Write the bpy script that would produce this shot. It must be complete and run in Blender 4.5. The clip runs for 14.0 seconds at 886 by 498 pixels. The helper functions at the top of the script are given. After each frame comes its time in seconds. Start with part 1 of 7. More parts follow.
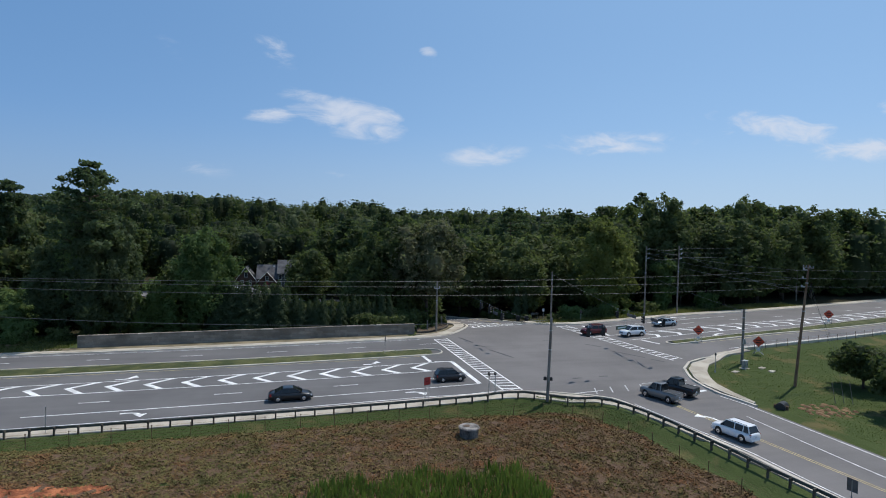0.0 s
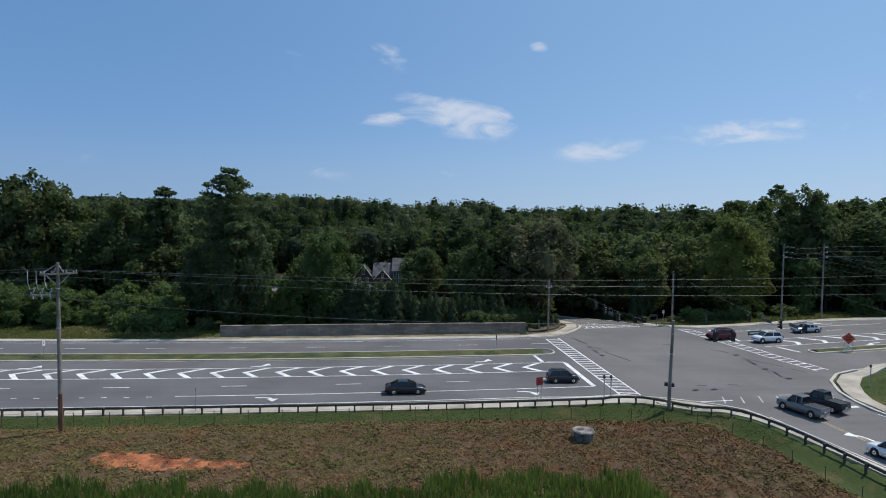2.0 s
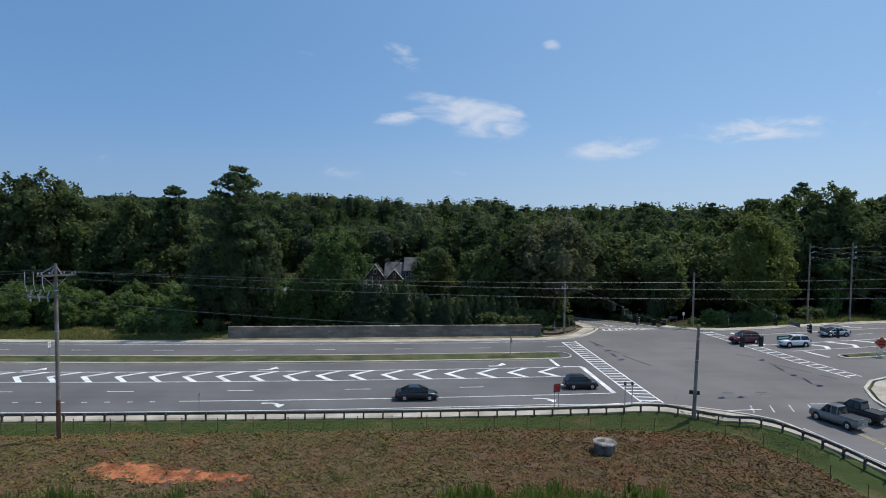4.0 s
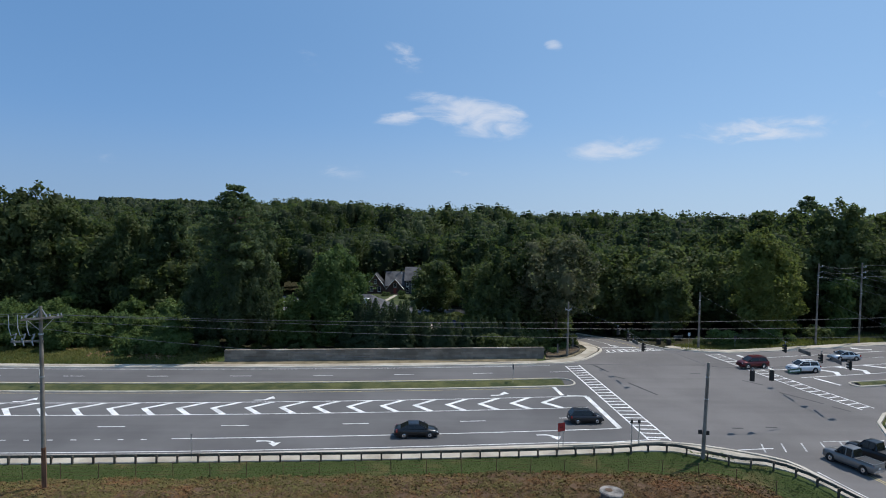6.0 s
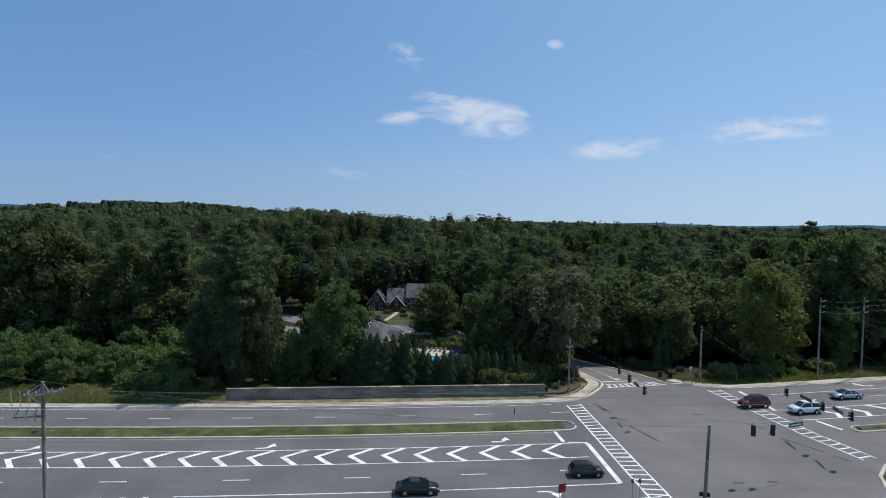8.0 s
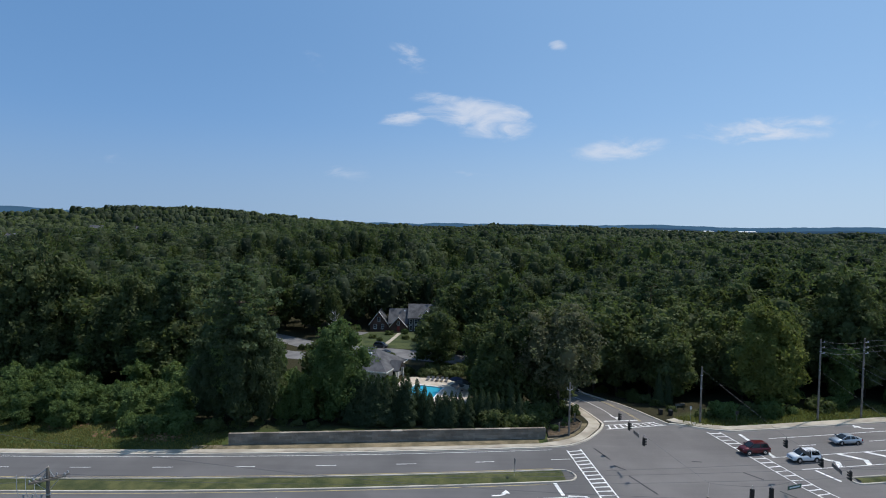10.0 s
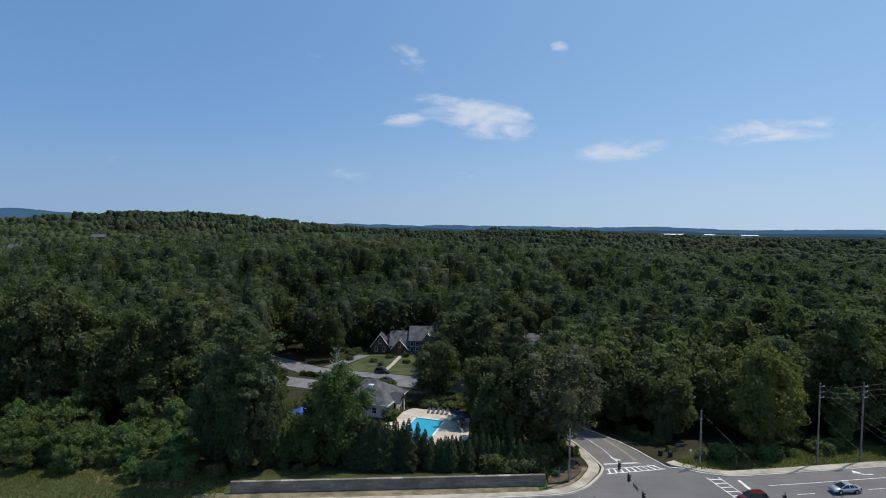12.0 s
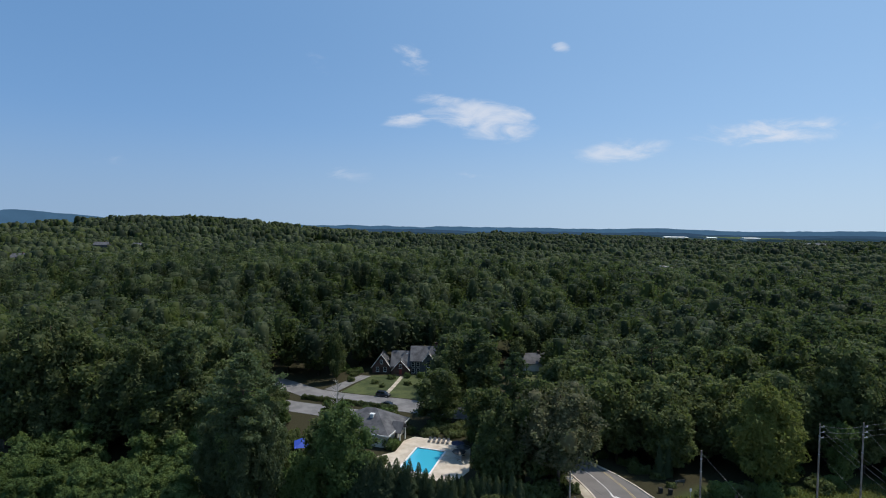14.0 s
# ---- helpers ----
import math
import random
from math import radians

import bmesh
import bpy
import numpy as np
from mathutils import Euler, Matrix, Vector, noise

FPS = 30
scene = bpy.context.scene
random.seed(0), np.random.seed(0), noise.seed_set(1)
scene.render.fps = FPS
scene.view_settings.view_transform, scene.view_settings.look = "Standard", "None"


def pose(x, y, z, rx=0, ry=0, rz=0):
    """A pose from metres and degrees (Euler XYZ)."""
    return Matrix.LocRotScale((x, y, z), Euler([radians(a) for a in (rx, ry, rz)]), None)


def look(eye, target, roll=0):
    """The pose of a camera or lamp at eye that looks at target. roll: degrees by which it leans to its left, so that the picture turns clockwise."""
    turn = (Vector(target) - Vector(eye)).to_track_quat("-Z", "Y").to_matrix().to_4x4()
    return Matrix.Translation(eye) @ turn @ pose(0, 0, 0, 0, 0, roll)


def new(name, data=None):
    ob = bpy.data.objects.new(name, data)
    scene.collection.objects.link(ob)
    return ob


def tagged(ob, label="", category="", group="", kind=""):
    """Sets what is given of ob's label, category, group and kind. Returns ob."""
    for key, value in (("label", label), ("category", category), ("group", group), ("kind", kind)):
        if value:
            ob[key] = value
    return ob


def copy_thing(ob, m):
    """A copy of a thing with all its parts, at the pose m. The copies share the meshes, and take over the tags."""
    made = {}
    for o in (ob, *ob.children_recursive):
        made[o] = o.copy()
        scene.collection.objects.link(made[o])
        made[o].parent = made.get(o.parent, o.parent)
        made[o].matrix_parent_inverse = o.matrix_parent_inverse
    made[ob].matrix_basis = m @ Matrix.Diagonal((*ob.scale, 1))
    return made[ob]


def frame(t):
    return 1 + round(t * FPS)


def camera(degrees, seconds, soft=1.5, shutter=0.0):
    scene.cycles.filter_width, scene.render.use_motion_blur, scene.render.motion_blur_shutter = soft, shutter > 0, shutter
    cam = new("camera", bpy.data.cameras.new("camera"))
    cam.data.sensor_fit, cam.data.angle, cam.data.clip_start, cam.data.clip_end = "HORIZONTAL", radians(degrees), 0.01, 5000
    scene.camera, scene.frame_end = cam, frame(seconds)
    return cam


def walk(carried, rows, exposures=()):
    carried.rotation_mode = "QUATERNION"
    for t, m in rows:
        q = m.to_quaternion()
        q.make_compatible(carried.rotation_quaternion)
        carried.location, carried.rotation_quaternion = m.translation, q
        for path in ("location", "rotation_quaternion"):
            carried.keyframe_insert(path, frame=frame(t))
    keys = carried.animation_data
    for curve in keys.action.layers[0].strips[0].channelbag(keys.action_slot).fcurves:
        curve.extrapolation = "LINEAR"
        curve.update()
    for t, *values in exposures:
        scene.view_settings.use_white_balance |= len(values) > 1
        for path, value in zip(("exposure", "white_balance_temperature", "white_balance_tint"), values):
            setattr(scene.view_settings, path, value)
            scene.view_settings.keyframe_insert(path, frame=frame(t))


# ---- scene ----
cam = camera(77.8, 14.0, soft=1.0)
METRES, EYE, TILT, LEAN, TURN = 37.0, 19.8, -2.2, -1.2, -13.0
ROWS = [
    (0.0, 0.0, 0.0, 0.0, 0.0, 0.0, -0.0),
    (0.5, -0.0031, -0.0017, 0.0002, -2.55, -0.03, -0.06),
    (1.0, -0.0038, -0.0024, 0.0002, -3.08, -0.08, -0.08),
    (1.5, -0.0082, -0.0017, -0.0004, 4.89, -0.13, 0.03),
    (2.0, -0.0045, -0.0011, -0.0002, 11.44, -0.16, 0.06),
    (2.5, -0.0048, -0.0012, -0.0002, 12.28, -0.19, 0.06),
    (4.8, -0.0280, 0.108, 0.0082, 12.88, -0.28, 0.03),
    (5.0, -0.0287, 0.1125, 0.0157, 12.88, -0.28, 0.03),
    (5.5, -0.0299, 0.1162, 0.0559, 12.86, -0.27, -0.01),
    (6.0, -0.0297, 0.1178, 0.0981, 12.86, -0.27, -0.03),
    (6.5, -0.0302, 0.1194, 0.1396, 12.89, -0.28, -0.05),
    (7.0, -0.0299, 0.1208, 0.1815, 12.93, -0.3, -0.06),
    (7.5, -0.0285, 0.1194, 0.2243, 12.99, -0.31, -0.05),
    (10.0, -0.0186, 0.1061, 0.4649, 13.29, -0.22, -0.08),
    (10.5, -0.0175, 0.1031, 0.5209, 13.32, -0.2, -0.09),
    (11.0, -0.0155, 0.1003, 0.5733, 13.35, -0.16, -0.09),
    (11.5, -0.0137, 0.0966, 0.6254, 13.38, -0.13, -0.11),
    (12.0, -0.0122, 0.0933, 0.6783, 13.43, -0.11, -0.11),
    (12.5, -0.0104, 0.0899, 0.7295, 13.47, -0.08, -0.1),
    (13.0, -0.0086, 0.087, 0.7812, 13.52, -0.08, -0.11),
    (13.5, -0.0076, 0.0842, 0.8305, 13.56, -0.06, -0.12),
    (14.0, -0.0063, 0.0816, 0.8758, 13.59, -0.05, -0.13),
]
walk(cam, [(t, pose(0, 0, EYE, TILT, LEAN, TURN) @ pose(METRES * x, METRES * y, METRES * z, 90 + pitch, roll, yaw)) for t, x, y, z, yaw, pitch, roll in ROWS],
     exposures=[(0.0, -0.06, 6450, 10), (2.5, -0.09, 6450, 10), (5.5, -0.03, 6450, 10), (7.5, -0.03, 6450, 10), (11.5, -0.04, 6500, 10), (14.0, 0.02, 6650, 10)])

# ---- world, sun, exposure ----
SUN_AZ, SUN_EL = 62.0, 61.0   # degrees clockwise from +y, and up
scene.view_settings.exposure = 0.0
SUN_DIR = Vector((math.sin(radians(SUN_AZ)) * math.cos(radians(SUN_EL)), math.cos(radians(SUN_AZ)) * math.cos(radians(SUN_EL)), math.sin(radians(SUN_EL))))
sun = new("sun", bpy.data.lights.new("sun", "SUN"))
sun.data.energy, sun.data.angle, sun.data.color = 4.0, radians(0.53), (1.0, 0.95, 0.88)
sun.matrix_world = look((0, 0, 200), Vector((0, 0, 200)) - SUN_DIR)


class Nodes:
    """Short ways to add and link shader nodes."""

    def __init__(self, tree):
        self.t = tree
        tree.nodes.clear()

    def add(self, kind, **ins):
        n = self.t.nodes.new(kind)
        for k, v in ins.items():
            self.put(n, k.replace("_", " "), v)
        return n

    def put(self, n, key, v):
        sock = n.inputs[int(key)] if key.isdigit() else n.inputs[key]
        if isinstance(v, bpy.types.NodeSocket):
            self.t.links.new(v, sock)
        elif isinstance(v, tuple) and sock.type == "RGBA" and len(v) == 3:
            sock.default_value = (*v, 1)
        else:
            sock.default_value = v

    def math(self, op, a, b=None, c=None, clamp=False):
        n = self.t.nodes.new("ShaderNodeMath")
        n.operation, n.use_clamp = op, clamp
        for i, v in enumerate((a, b, c)):
            if v is not None:
                self.put(n, str(i), v)
        return n.outputs[0]

    def vmath(self, op, a, b):
        n = self.t.nodes.new("ShaderNodeVectorMath")
        n.operation = op
        self.put(n, "0", a)
        self.put(n, "1", b)
        return n.outputs[0]

    def mix(self, f, a, b, blend="MIX"):
        n = self.t.nodes.new("ShaderNodeMix")
        n.data_type, n.blend_type = "RGBA", blend
        self.put(n, "0", f)
        self.put(n, "6", (*a, 1) if isinstance(a, tuple) and len(a) == 3 else a)
        self.put(n, "7", (*b, 1) if isinstance(b, tuple) and len(b) == 3 else b)
        return n.outputs[2]

    def noise(self, vec, scale, detail=4.0, rough=0.55, dist=0.0):
        n = self.add("ShaderNodeTexNoise", Scale=scale, Detail=detail, Roughness=rough, Distortion=dist)
        if vec is not None:
            self.put(n, "Vector", vec)
        return n.outputs[0]

    def ramp(self, f, a, b, smooth=True):
        n = self.t.nodes.new("ShaderNodeMapRange")
        n.interpolation_type = "SMOOTHSTEP" if smooth else "LINEAR"
        self.put(n, "Value", f)
        self.put(n, "From Min", a)
        self.put(n, "From Max", b)
        return n.outputs[0]


world = bpy.data.worlds.new("sky")
scene.world = world
world.use_nodes = True
N = Nodes(world.node_tree)
sky = N.t.nodes.new("ShaderNodeTexSky")
sky.sky_type, sky.sun_disc = "NISHITA", False
sky.sun_elevation, sky.sun_rotation = radians(SUN_EL), radians(SUN_AZ)
sky.air_density, sky.dust_density, sky.ozone_density, sky.altitude = 1.0, 0.5, 3.0, 800
coord = N.t.nodes.new("ShaderNodeTexCoord").outputs["Generated"]
sep = N.add("ShaderNodeSeparateXYZ", Vector=coord)
ahead = N.math("MAXIMUM", sep.outputs[1], 0.05)
cu, cv = N.math("DIVIDE", sep.outputs[0], ahead), N.math("DIVIDE", sep.outputs[2], ahead)
# thin cirrus wisps: middle (u, v), half widths, slant, strength
WISPS = [
    (0.067, 0.190, 0.120, 0.046, -0.08, 1.0), (-0.08, 0.187, 0.07, 0.020, 0.1, 0.7), (-0.02, 0.224, 0.09, 0.018, -0.1, 0.6), (0.198, 0.320, 0.024, 0.014, -0.1, 0.8), (0.0, 0.202, 0.09, 0.022, 0.0, 0.65),
    (-0.072, 0.305, 0.045, 0.04, -0.55, 0.55), (0.311, 0.139, 0.105, 0.030, 0.12, 0.8), (0.60, 0.178, 0.20, 0.036, 0.05, 0.72),
    (0.98, 0.228, 0.25, 0.042, -0.05, 0.85), (1.22, 0.196, 0.24, 0.036, 0.03, 0.85), (1.33, 0.286, 0.12, 0.05, -0.1, 0.85),
    (-0.18, 0.091, 0.08, 0.025, -0.1, 0.4), (0.05, 0.09, 0.06, 0.014, 0.0, 0.35),
    (-0.24, 0.29, 0.04, 0.05, -0.5, 0.25), (0.29, 0.275, 0.06, 0.03, -0.4, 0.2), (-0.62, 0.11, 0.12, 0.03, -0.15, 0.22)]
veil = 0.0
for u0, v0, wu, wv, slant, amount in WISPS:
    du = N.math("SUBTRACT", cu, u0)
    dv = N.math("MULTIPLY_ADD", du, -slant, N.math("SUBTRACT", cv, v0))
    du2, dv2 = N.math("DIVIDE", du, wu), N.math("DIVIDE", dv, wv)
    r2 = N.math("ADD", N.math("MULTIPLY", du2, du2), N.math("MULTIPLY", dv2, dv2))
    m = N.math("MULTIPLY", N.math("SUBTRACT", 1.0, r2, clamp=True), amount)
    veil = N.math("MAXIMUM", veil, m)
comb = N.add("ShaderNodeCombineXYZ", X=N.math("MULTIPLY", cu, 5.0), Y=N.math("MULTIPLY", cv, 14.0), Z=2.6)
wisp = N.noise(comb.outputs[0], 2.2, 7.0, 0.62, 0.6)
cloud = N.ramp(N.math("ADD", N.math("MULTIPLY", N.math("SUBTRACT", wisp, 0.5), 2.1), veil), 0.26, 1.15)
cloud = N.math("MULTIPLY", cloud, N.ramp(veil, 0.0, 0.5))
cloud = N.math("MULTIPLY", cloud, N.ramp(sep.outputs[1], 0.06, 0.2))
low = N.math("SUBTRACT", 1.0, N.ramp(sep.outputs[2], -0.05, 0.34))
sunward = N.ramp(sep.outputs[0], -0.75, 0.85)
azure = N.mix(low, N.mix(sunward, (1.42, 3.3, 6.6), (3.1, 5.45, 8.9)), N.mix(sunward, (2.0, 3.95, 7.3), (4.0, 6.3, 9.4)))
clear = N.mix(N.math("MULTIPLY_ADD", low, 0.15, 0.75), sky.outputs[0], azure)
clear = N.mix(N.math("MULTIPLY", N.math("SUBTRACT", 1.0, N.ramp(sep.outputs[2], -0.02, 0.19)), 0.65), clear, N.mix(sunward, (3.1, 4.4, 6.0), (5.4, 6.8, 8.1)))
veiled = N.mix(N.math("MULTIPLY", cloud, 0.72), clear, (7.6, 8.0, 8.9))
bg = N.add("ShaderNodeBackground", Color=veiled, Strength=0.096)
out = N.t.nodes.new("ShaderNodeOutputWorld")
N.t.links.new(bg.outputs[0], out.inputs[0])


# ---- materials ----
def material(name, build):
    m = bpy.data.materials.new(name)
    m.use_nodes = True
    n = Nodes(m.node_tree)
    shader = build(n)
    o = n.t.nodes.new("ShaderNodeOutputMaterial")
    n.t.links.new(shader, o.inputs[0])
    return m


def place(n):
    return n.t.nodes.new("ShaderNodeNewGeometry").outputs["Position"]


def surface(name, dark, light, scale=1.0, fine=20.0, rough=0.9, bump=0.3, metal=0.0, spots=0.3, spec=0.3, dist=0.02, vary=0.0):
    """Two-scale mottled surface in world metres."""
    def build(n):
        p = place(n)
        big, small = n.noise(p, scale, 5.0), n.noise(p, fine, 3.0, 0.7)
        f = n.math("ADD", n.ramp(big, 0.3, 0.7), n.math("MULTIPLY", n.math("SUBTRACT", small, 0.5), spots * 3), clamp=True)
        col = n.mix(f, dark, light)
        if vary:
            tone = n.t.nodes.new("ShaderNodeObjectInfo").outputs["Random"]
            col = n.mix(n.math("MULTIPLY", tone, vary), col, tuple(c * 0.45 for c in dark))
        b = n.add("ShaderNodeBump", Strength=bump, Distance=dist, Height=small)
        s = n.add("ShaderNodeBsdfPrincipled", Base_Color=col, Roughness=rough, Metallic=metal, Normal=b.outputs[0])
        n.put(s, "Specular IOR Level", spec)
        return s.outputs[0]
    return material(name, build)


def plain(name, colour, rough=0.5, metal=0.0, coat=0.0, emit=None):
    def build(n):
        small = n.noise(place(n), 9.0, 3.0)
        col = n.mix(n.math("MULTIPLY", small, 0.25), colour, tuple(c * 0.75 for c in colour))
        s = n.add("ShaderNodeBsdfPrincipled", Base_Color=col, Roughness=rough, Metallic=metal)
        n.put(s, "Coat Weight", coat)
        if emit:
            n.put(s, "Emission Color", (*colour, 1))
            n.put(s, "Emission Strength", emit)
        return s.outputs[0]
    return material(name, build)


def leaf_material(name, dark, light, hue=(0.10, 0.13, 0.022), patch=0.12, glow=0.50, crowns=0.0):
    """Leaves: each clump has its own shade, and whole crowns drift in tone."""
    def build(n):
        geo = n.t.nodes.new("ShaderNodeNewGeometry")
        r = geo.outputs["Random Per Island"]
        big = n.noise(geo.outputs["Position"], patch, 2.0)
        tone = n.t.nodes.new("ShaderNodeObjectInfo").outputs["Random"]
        huge = n.noise(geo.outputs["Position"], patch * 0.22, 2.0)
        f = n.math("ADD", n.math("MULTIPLY", r, 0.36), n.math("ADD", n.math("MULTIPLY", n.math("SUBTRACT", big, 0.38), 1.0), n.math("MULTIPLY", n.math("SUBTRACT", huge, 0.5), 1.9)))
        if crowns:
            cell = n.add("ShaderNodeTexVoronoi", Scale=crowns, Vector=n.vmath("MULTIPLY", geo.outputs["Position"], (1.0, 1.0, 0.12)))
            tint = n.add("ShaderNodeSeparateXYZ", Vector=cell.outputs["Color"])
            f = n.math("MULTIPLY_ADD", n.math("SUBTRACT", tint.outputs[0], 0.5), 0.75, f)
        col = n.mix(n.math("MAXIMUM", n.math("MINIMUM", f, 1.0), 0.0), dark, light)
        if crowns:
            col = n.mix(n.math("MULTIPLY", n.ramp(tint.outputs[1], 0.55, 1.0), 0.5), col, hue)
        col = n.mix(n.math("MULTIPLY", n.math("MULTIPLY", tone, n.ramp(r, 0.2, 1.0)), 0.5), col, hue)
        d = n.add("ShaderNodeBsdfPrincipled", Base_Color=col, Roughness=0.65)
        n.put(d, "Specular IOR Level", 0.12)
        tr = n.add("ShaderNodeBsdfTranslucent", Color=n.mix(0.4, col, (0.10, 0.16, 0.02)))
        mix = n.add("ShaderNodeMixShader", Fac=glow)
        n.t.links.new(d.outputs[0], mix.inputs[1])
        n.t.links.new(tr.outputs[0], mix.inputs[2])
        return mix.outputs[0]
    return material(name, build)


def asphalt_build(n):
    p = place(n)
    big = n.noise(p, 0.09, 4.0)
    streak = n.noise(n.vmath("MULTIPLY", p, (0.05, 1.1, 1.0)), 0.8, 3.0)
    fine = n.noise(p, 45.0, 2.0, 0.8)
    f = n.math("ADD", n.math("MULTIPLY", n.ramp(big, 0.3, 0.7), 0.55), n.math("MULTIPLY", streak, 0.5), clamp=True)
    col = n.mix(f, (0.104, 0.097, 0.093), (0.178, 0.166, 0.159))
    col = n.mix(n.math("MULTIPLY", n.ramp(fine, 0.55, 0.8), 0.35), col, (0.30, 0.29, 0.28))
    # the lanes west of the crossing have a newer, darker surface
    sp = n.add("ShaderNodeSeparateXYZ", Vector=p)
    col = n.mix(n.math("MULTIPLY", n.math("SUBTRACT", 1.0, n.ramp(sp.outputs[0], 17.0, 27.0)), 0.75), col, n.mix(f, (0.078, 0.076, 0.077), (0.142, 0.138, 0.138)))
    b = n.add("ShaderNodeBump", Strength=0.25, Distance=0.01, Height=fine)
    s = n.add("ShaderNodeBsdfPrincipled", Base_Color=col, Roughness=0.88, Normal=b.outputs[0])
    n.put(s, "Specular IOR Level", 0.3)
    return s.outputs[0]


def ground_build(n):
    """Grass, dry weeds and forest litter, told apart by uneven patches."""
    p = place(n)
    sp = n.add("ShaderNodeSeparateXYZ", Vector=p)
    wob = n.math("MULTIPLY", n.math("SUBTRACT", n.noise(p, 0.12, 4.0), 0.5), 9.0)
    fine, mid = n.noise(p, 6.0, 4.0, 0.7), n.noise(p, 0.6, 4.0)
    grass = n.mix(n.math("MULTIPLY_ADD", mid, 0.7, n.math("MULTIPLY", fine, 0.4), clamp=True), (0.034, 0.052, 0.016), (0.076, 0.098, 0.032))
    grass = n.mix(n.math("MULTIPLY", n.ramp(n.noise(p, 0.22, 5.0, 0.65), 0.52, 0.70), 0.75), grass, (0.15, 0.115, 0.052))
    litter = n.mix(fine, (0.018, 0.018, 0.010), (0.055, 0.050, 0.026))
    litter = n.mix(n.ramp(sp.outputs[1], 215.0, 330.0), litter, n.mix(fine, (0.028, 0.045, 0.018), (0.060, 0.090, 0.032)))
    wood = n.ramp(n.math("SUBTRACT", n.math("ADD", sp.outputs[1], wob), n.math("MULTIPLY_ADD", n.ramp(sp.outputs[0], 36.0, 52.0), 14.0, n.math("MULTIPLY", n.math("SUBTRACT", 1.0, n.ramp(sp.outputs[0], -48.0, -37.0)), 5.0))), 95.0, 102.0)
    col = n.mix(wood, grass, litter)
    b = n.add("ShaderNodeBump", Strength=0.8, Distance=0.12, Height=fine)
    s = n.add("ShaderNodeBsdfPrincipled", Base_Color=col, Roughness=0.95, Normal=b.outputs[0])
    n.put(s, "Specular IOR Level", 0.1)
    return s.outputs[0]


ASPHALT = material("asphalt", asphalt_build)
GROUND = material("grass_and_litter", ground_build)
PAINT_WHITE = surface("road_paint_white", (0.52, 0.52, 0.50), (0.85, 0.85, 0.83), 0.8, 14.0, 0.7, 0.1, spots=0.5)
PAINT_YELLOW = surface("road_paint_yellow", (0.33, 0.26, 0.12), (0.50, 0.41, 0.19), 0.8, 14.0, 0.7, 0.1, spots=0.5)
CONCRETE = surface("concrete", (0.30, 0.262, 0.205), (0.47, 0.42, 0.34), 0.35, 12.0, 0.9, 0.25)
KERB = surface("kerb_concrete", (0.38, 0.34, 0.28), (0.55, 0.50, 0.42), 0.3, 10.0, 0.9, 0.2)
BLOCK = surface("weathered_block", (0.185, 0.155, 0.122), (0.33, 0.282, 0.228), 0.4, 8.0, 0.95, 0.5, vary=0.45)
WOODPOLE = surface("grey_pole_wood", (0.15, 0.125, 0.10), (0.27, 0.24, 0.205), 0.7, 18.0, 0.9, 0.4)
WOODBROWN = surface("brown_pole_wood", (0.16, 0.09, 0.05), (0.24, 0.15, 0.09), 0.7, 18.0, 0.9, 0.4)
STEEL = surface("galvanised_steel", (0.30, 0.31, 0.31), (0.46, 0.47, 0.47), 0.6, 10.0, 0.45, 0.05, metal=0.7)
RAIL_STEEL = surface("weathered_rail_steel", (0.055, 0.062, 0.050), (0.125, 0.13, 0.11), 0.5, 6.0, 0.7, 0.1, metal=0.3)
BLACK = plain("black_plastic", (0.012, 0.012, 0.013), 0.5)
RUBBER = surface("tyre_rubber", (0.012, 0.012, 0.012), (0.03, 0.03, 0.03), 3.0, 30.0, 0.85, 0.2)
GLASS = plain("car_glass", (0.012, 0.014, 0.016), 0.06)
CHROME = plain("bright_metal", (0.6, 0.6, 0.6), 0.25, 0.9)
BARK = surface("bark", (0.045, 0.035, 0.026), (0.12, 0.095, 0.07), 0.8, 9.0, 0.95, 0.8)
LEAF_OAK = leaf_material("oak_leaves", (0.055, 0.073, 0.034), (0.190, 0.218, 0.092))
LEAF_BRIGHT = leaf_material("young_leaves", (0.070, 0.112, 0.040), (0.198, 0.272, 0.098))
LEAF_GOLD = leaf_material("yellowing_leaves", (0.078, 0.098, 0.030), (0.235, 0.255, 0.074))
LEAF_PINE = leaf_material("pine_needles", (0.046, 0.069, 0.039), (0.137, 0.176, 0.092), (0.056, 0.078, 0.034))
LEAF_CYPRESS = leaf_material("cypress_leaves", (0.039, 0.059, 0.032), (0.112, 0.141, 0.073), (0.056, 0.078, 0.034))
LEAF_FAR = leaf_material("far_leaves", (0.027, 0.040, 0.024), (0.132, 0.155, 0.086), patch=0.085, crowns=0.13)
LEAF_GREY = leaf_material("grey_oak_leaves", (0.076, 0.084, 0.050), (0.255, 0.255, 0.140), (0.224, 0.202, 0.112))
# bluer than the nearer leaves: distance haze painted into the leaf colour
LEAF_HORIZON_HAZY = leaf_material("hazy_horizon_leaves", (0.034, 0.060, 0.042), (0.082, 0.118, 0.080), patch=0.01, crowns=0.035)
WIRE = plain("wire_grey", (0.14, 0.14, 0.145), 0.5, 0.3)


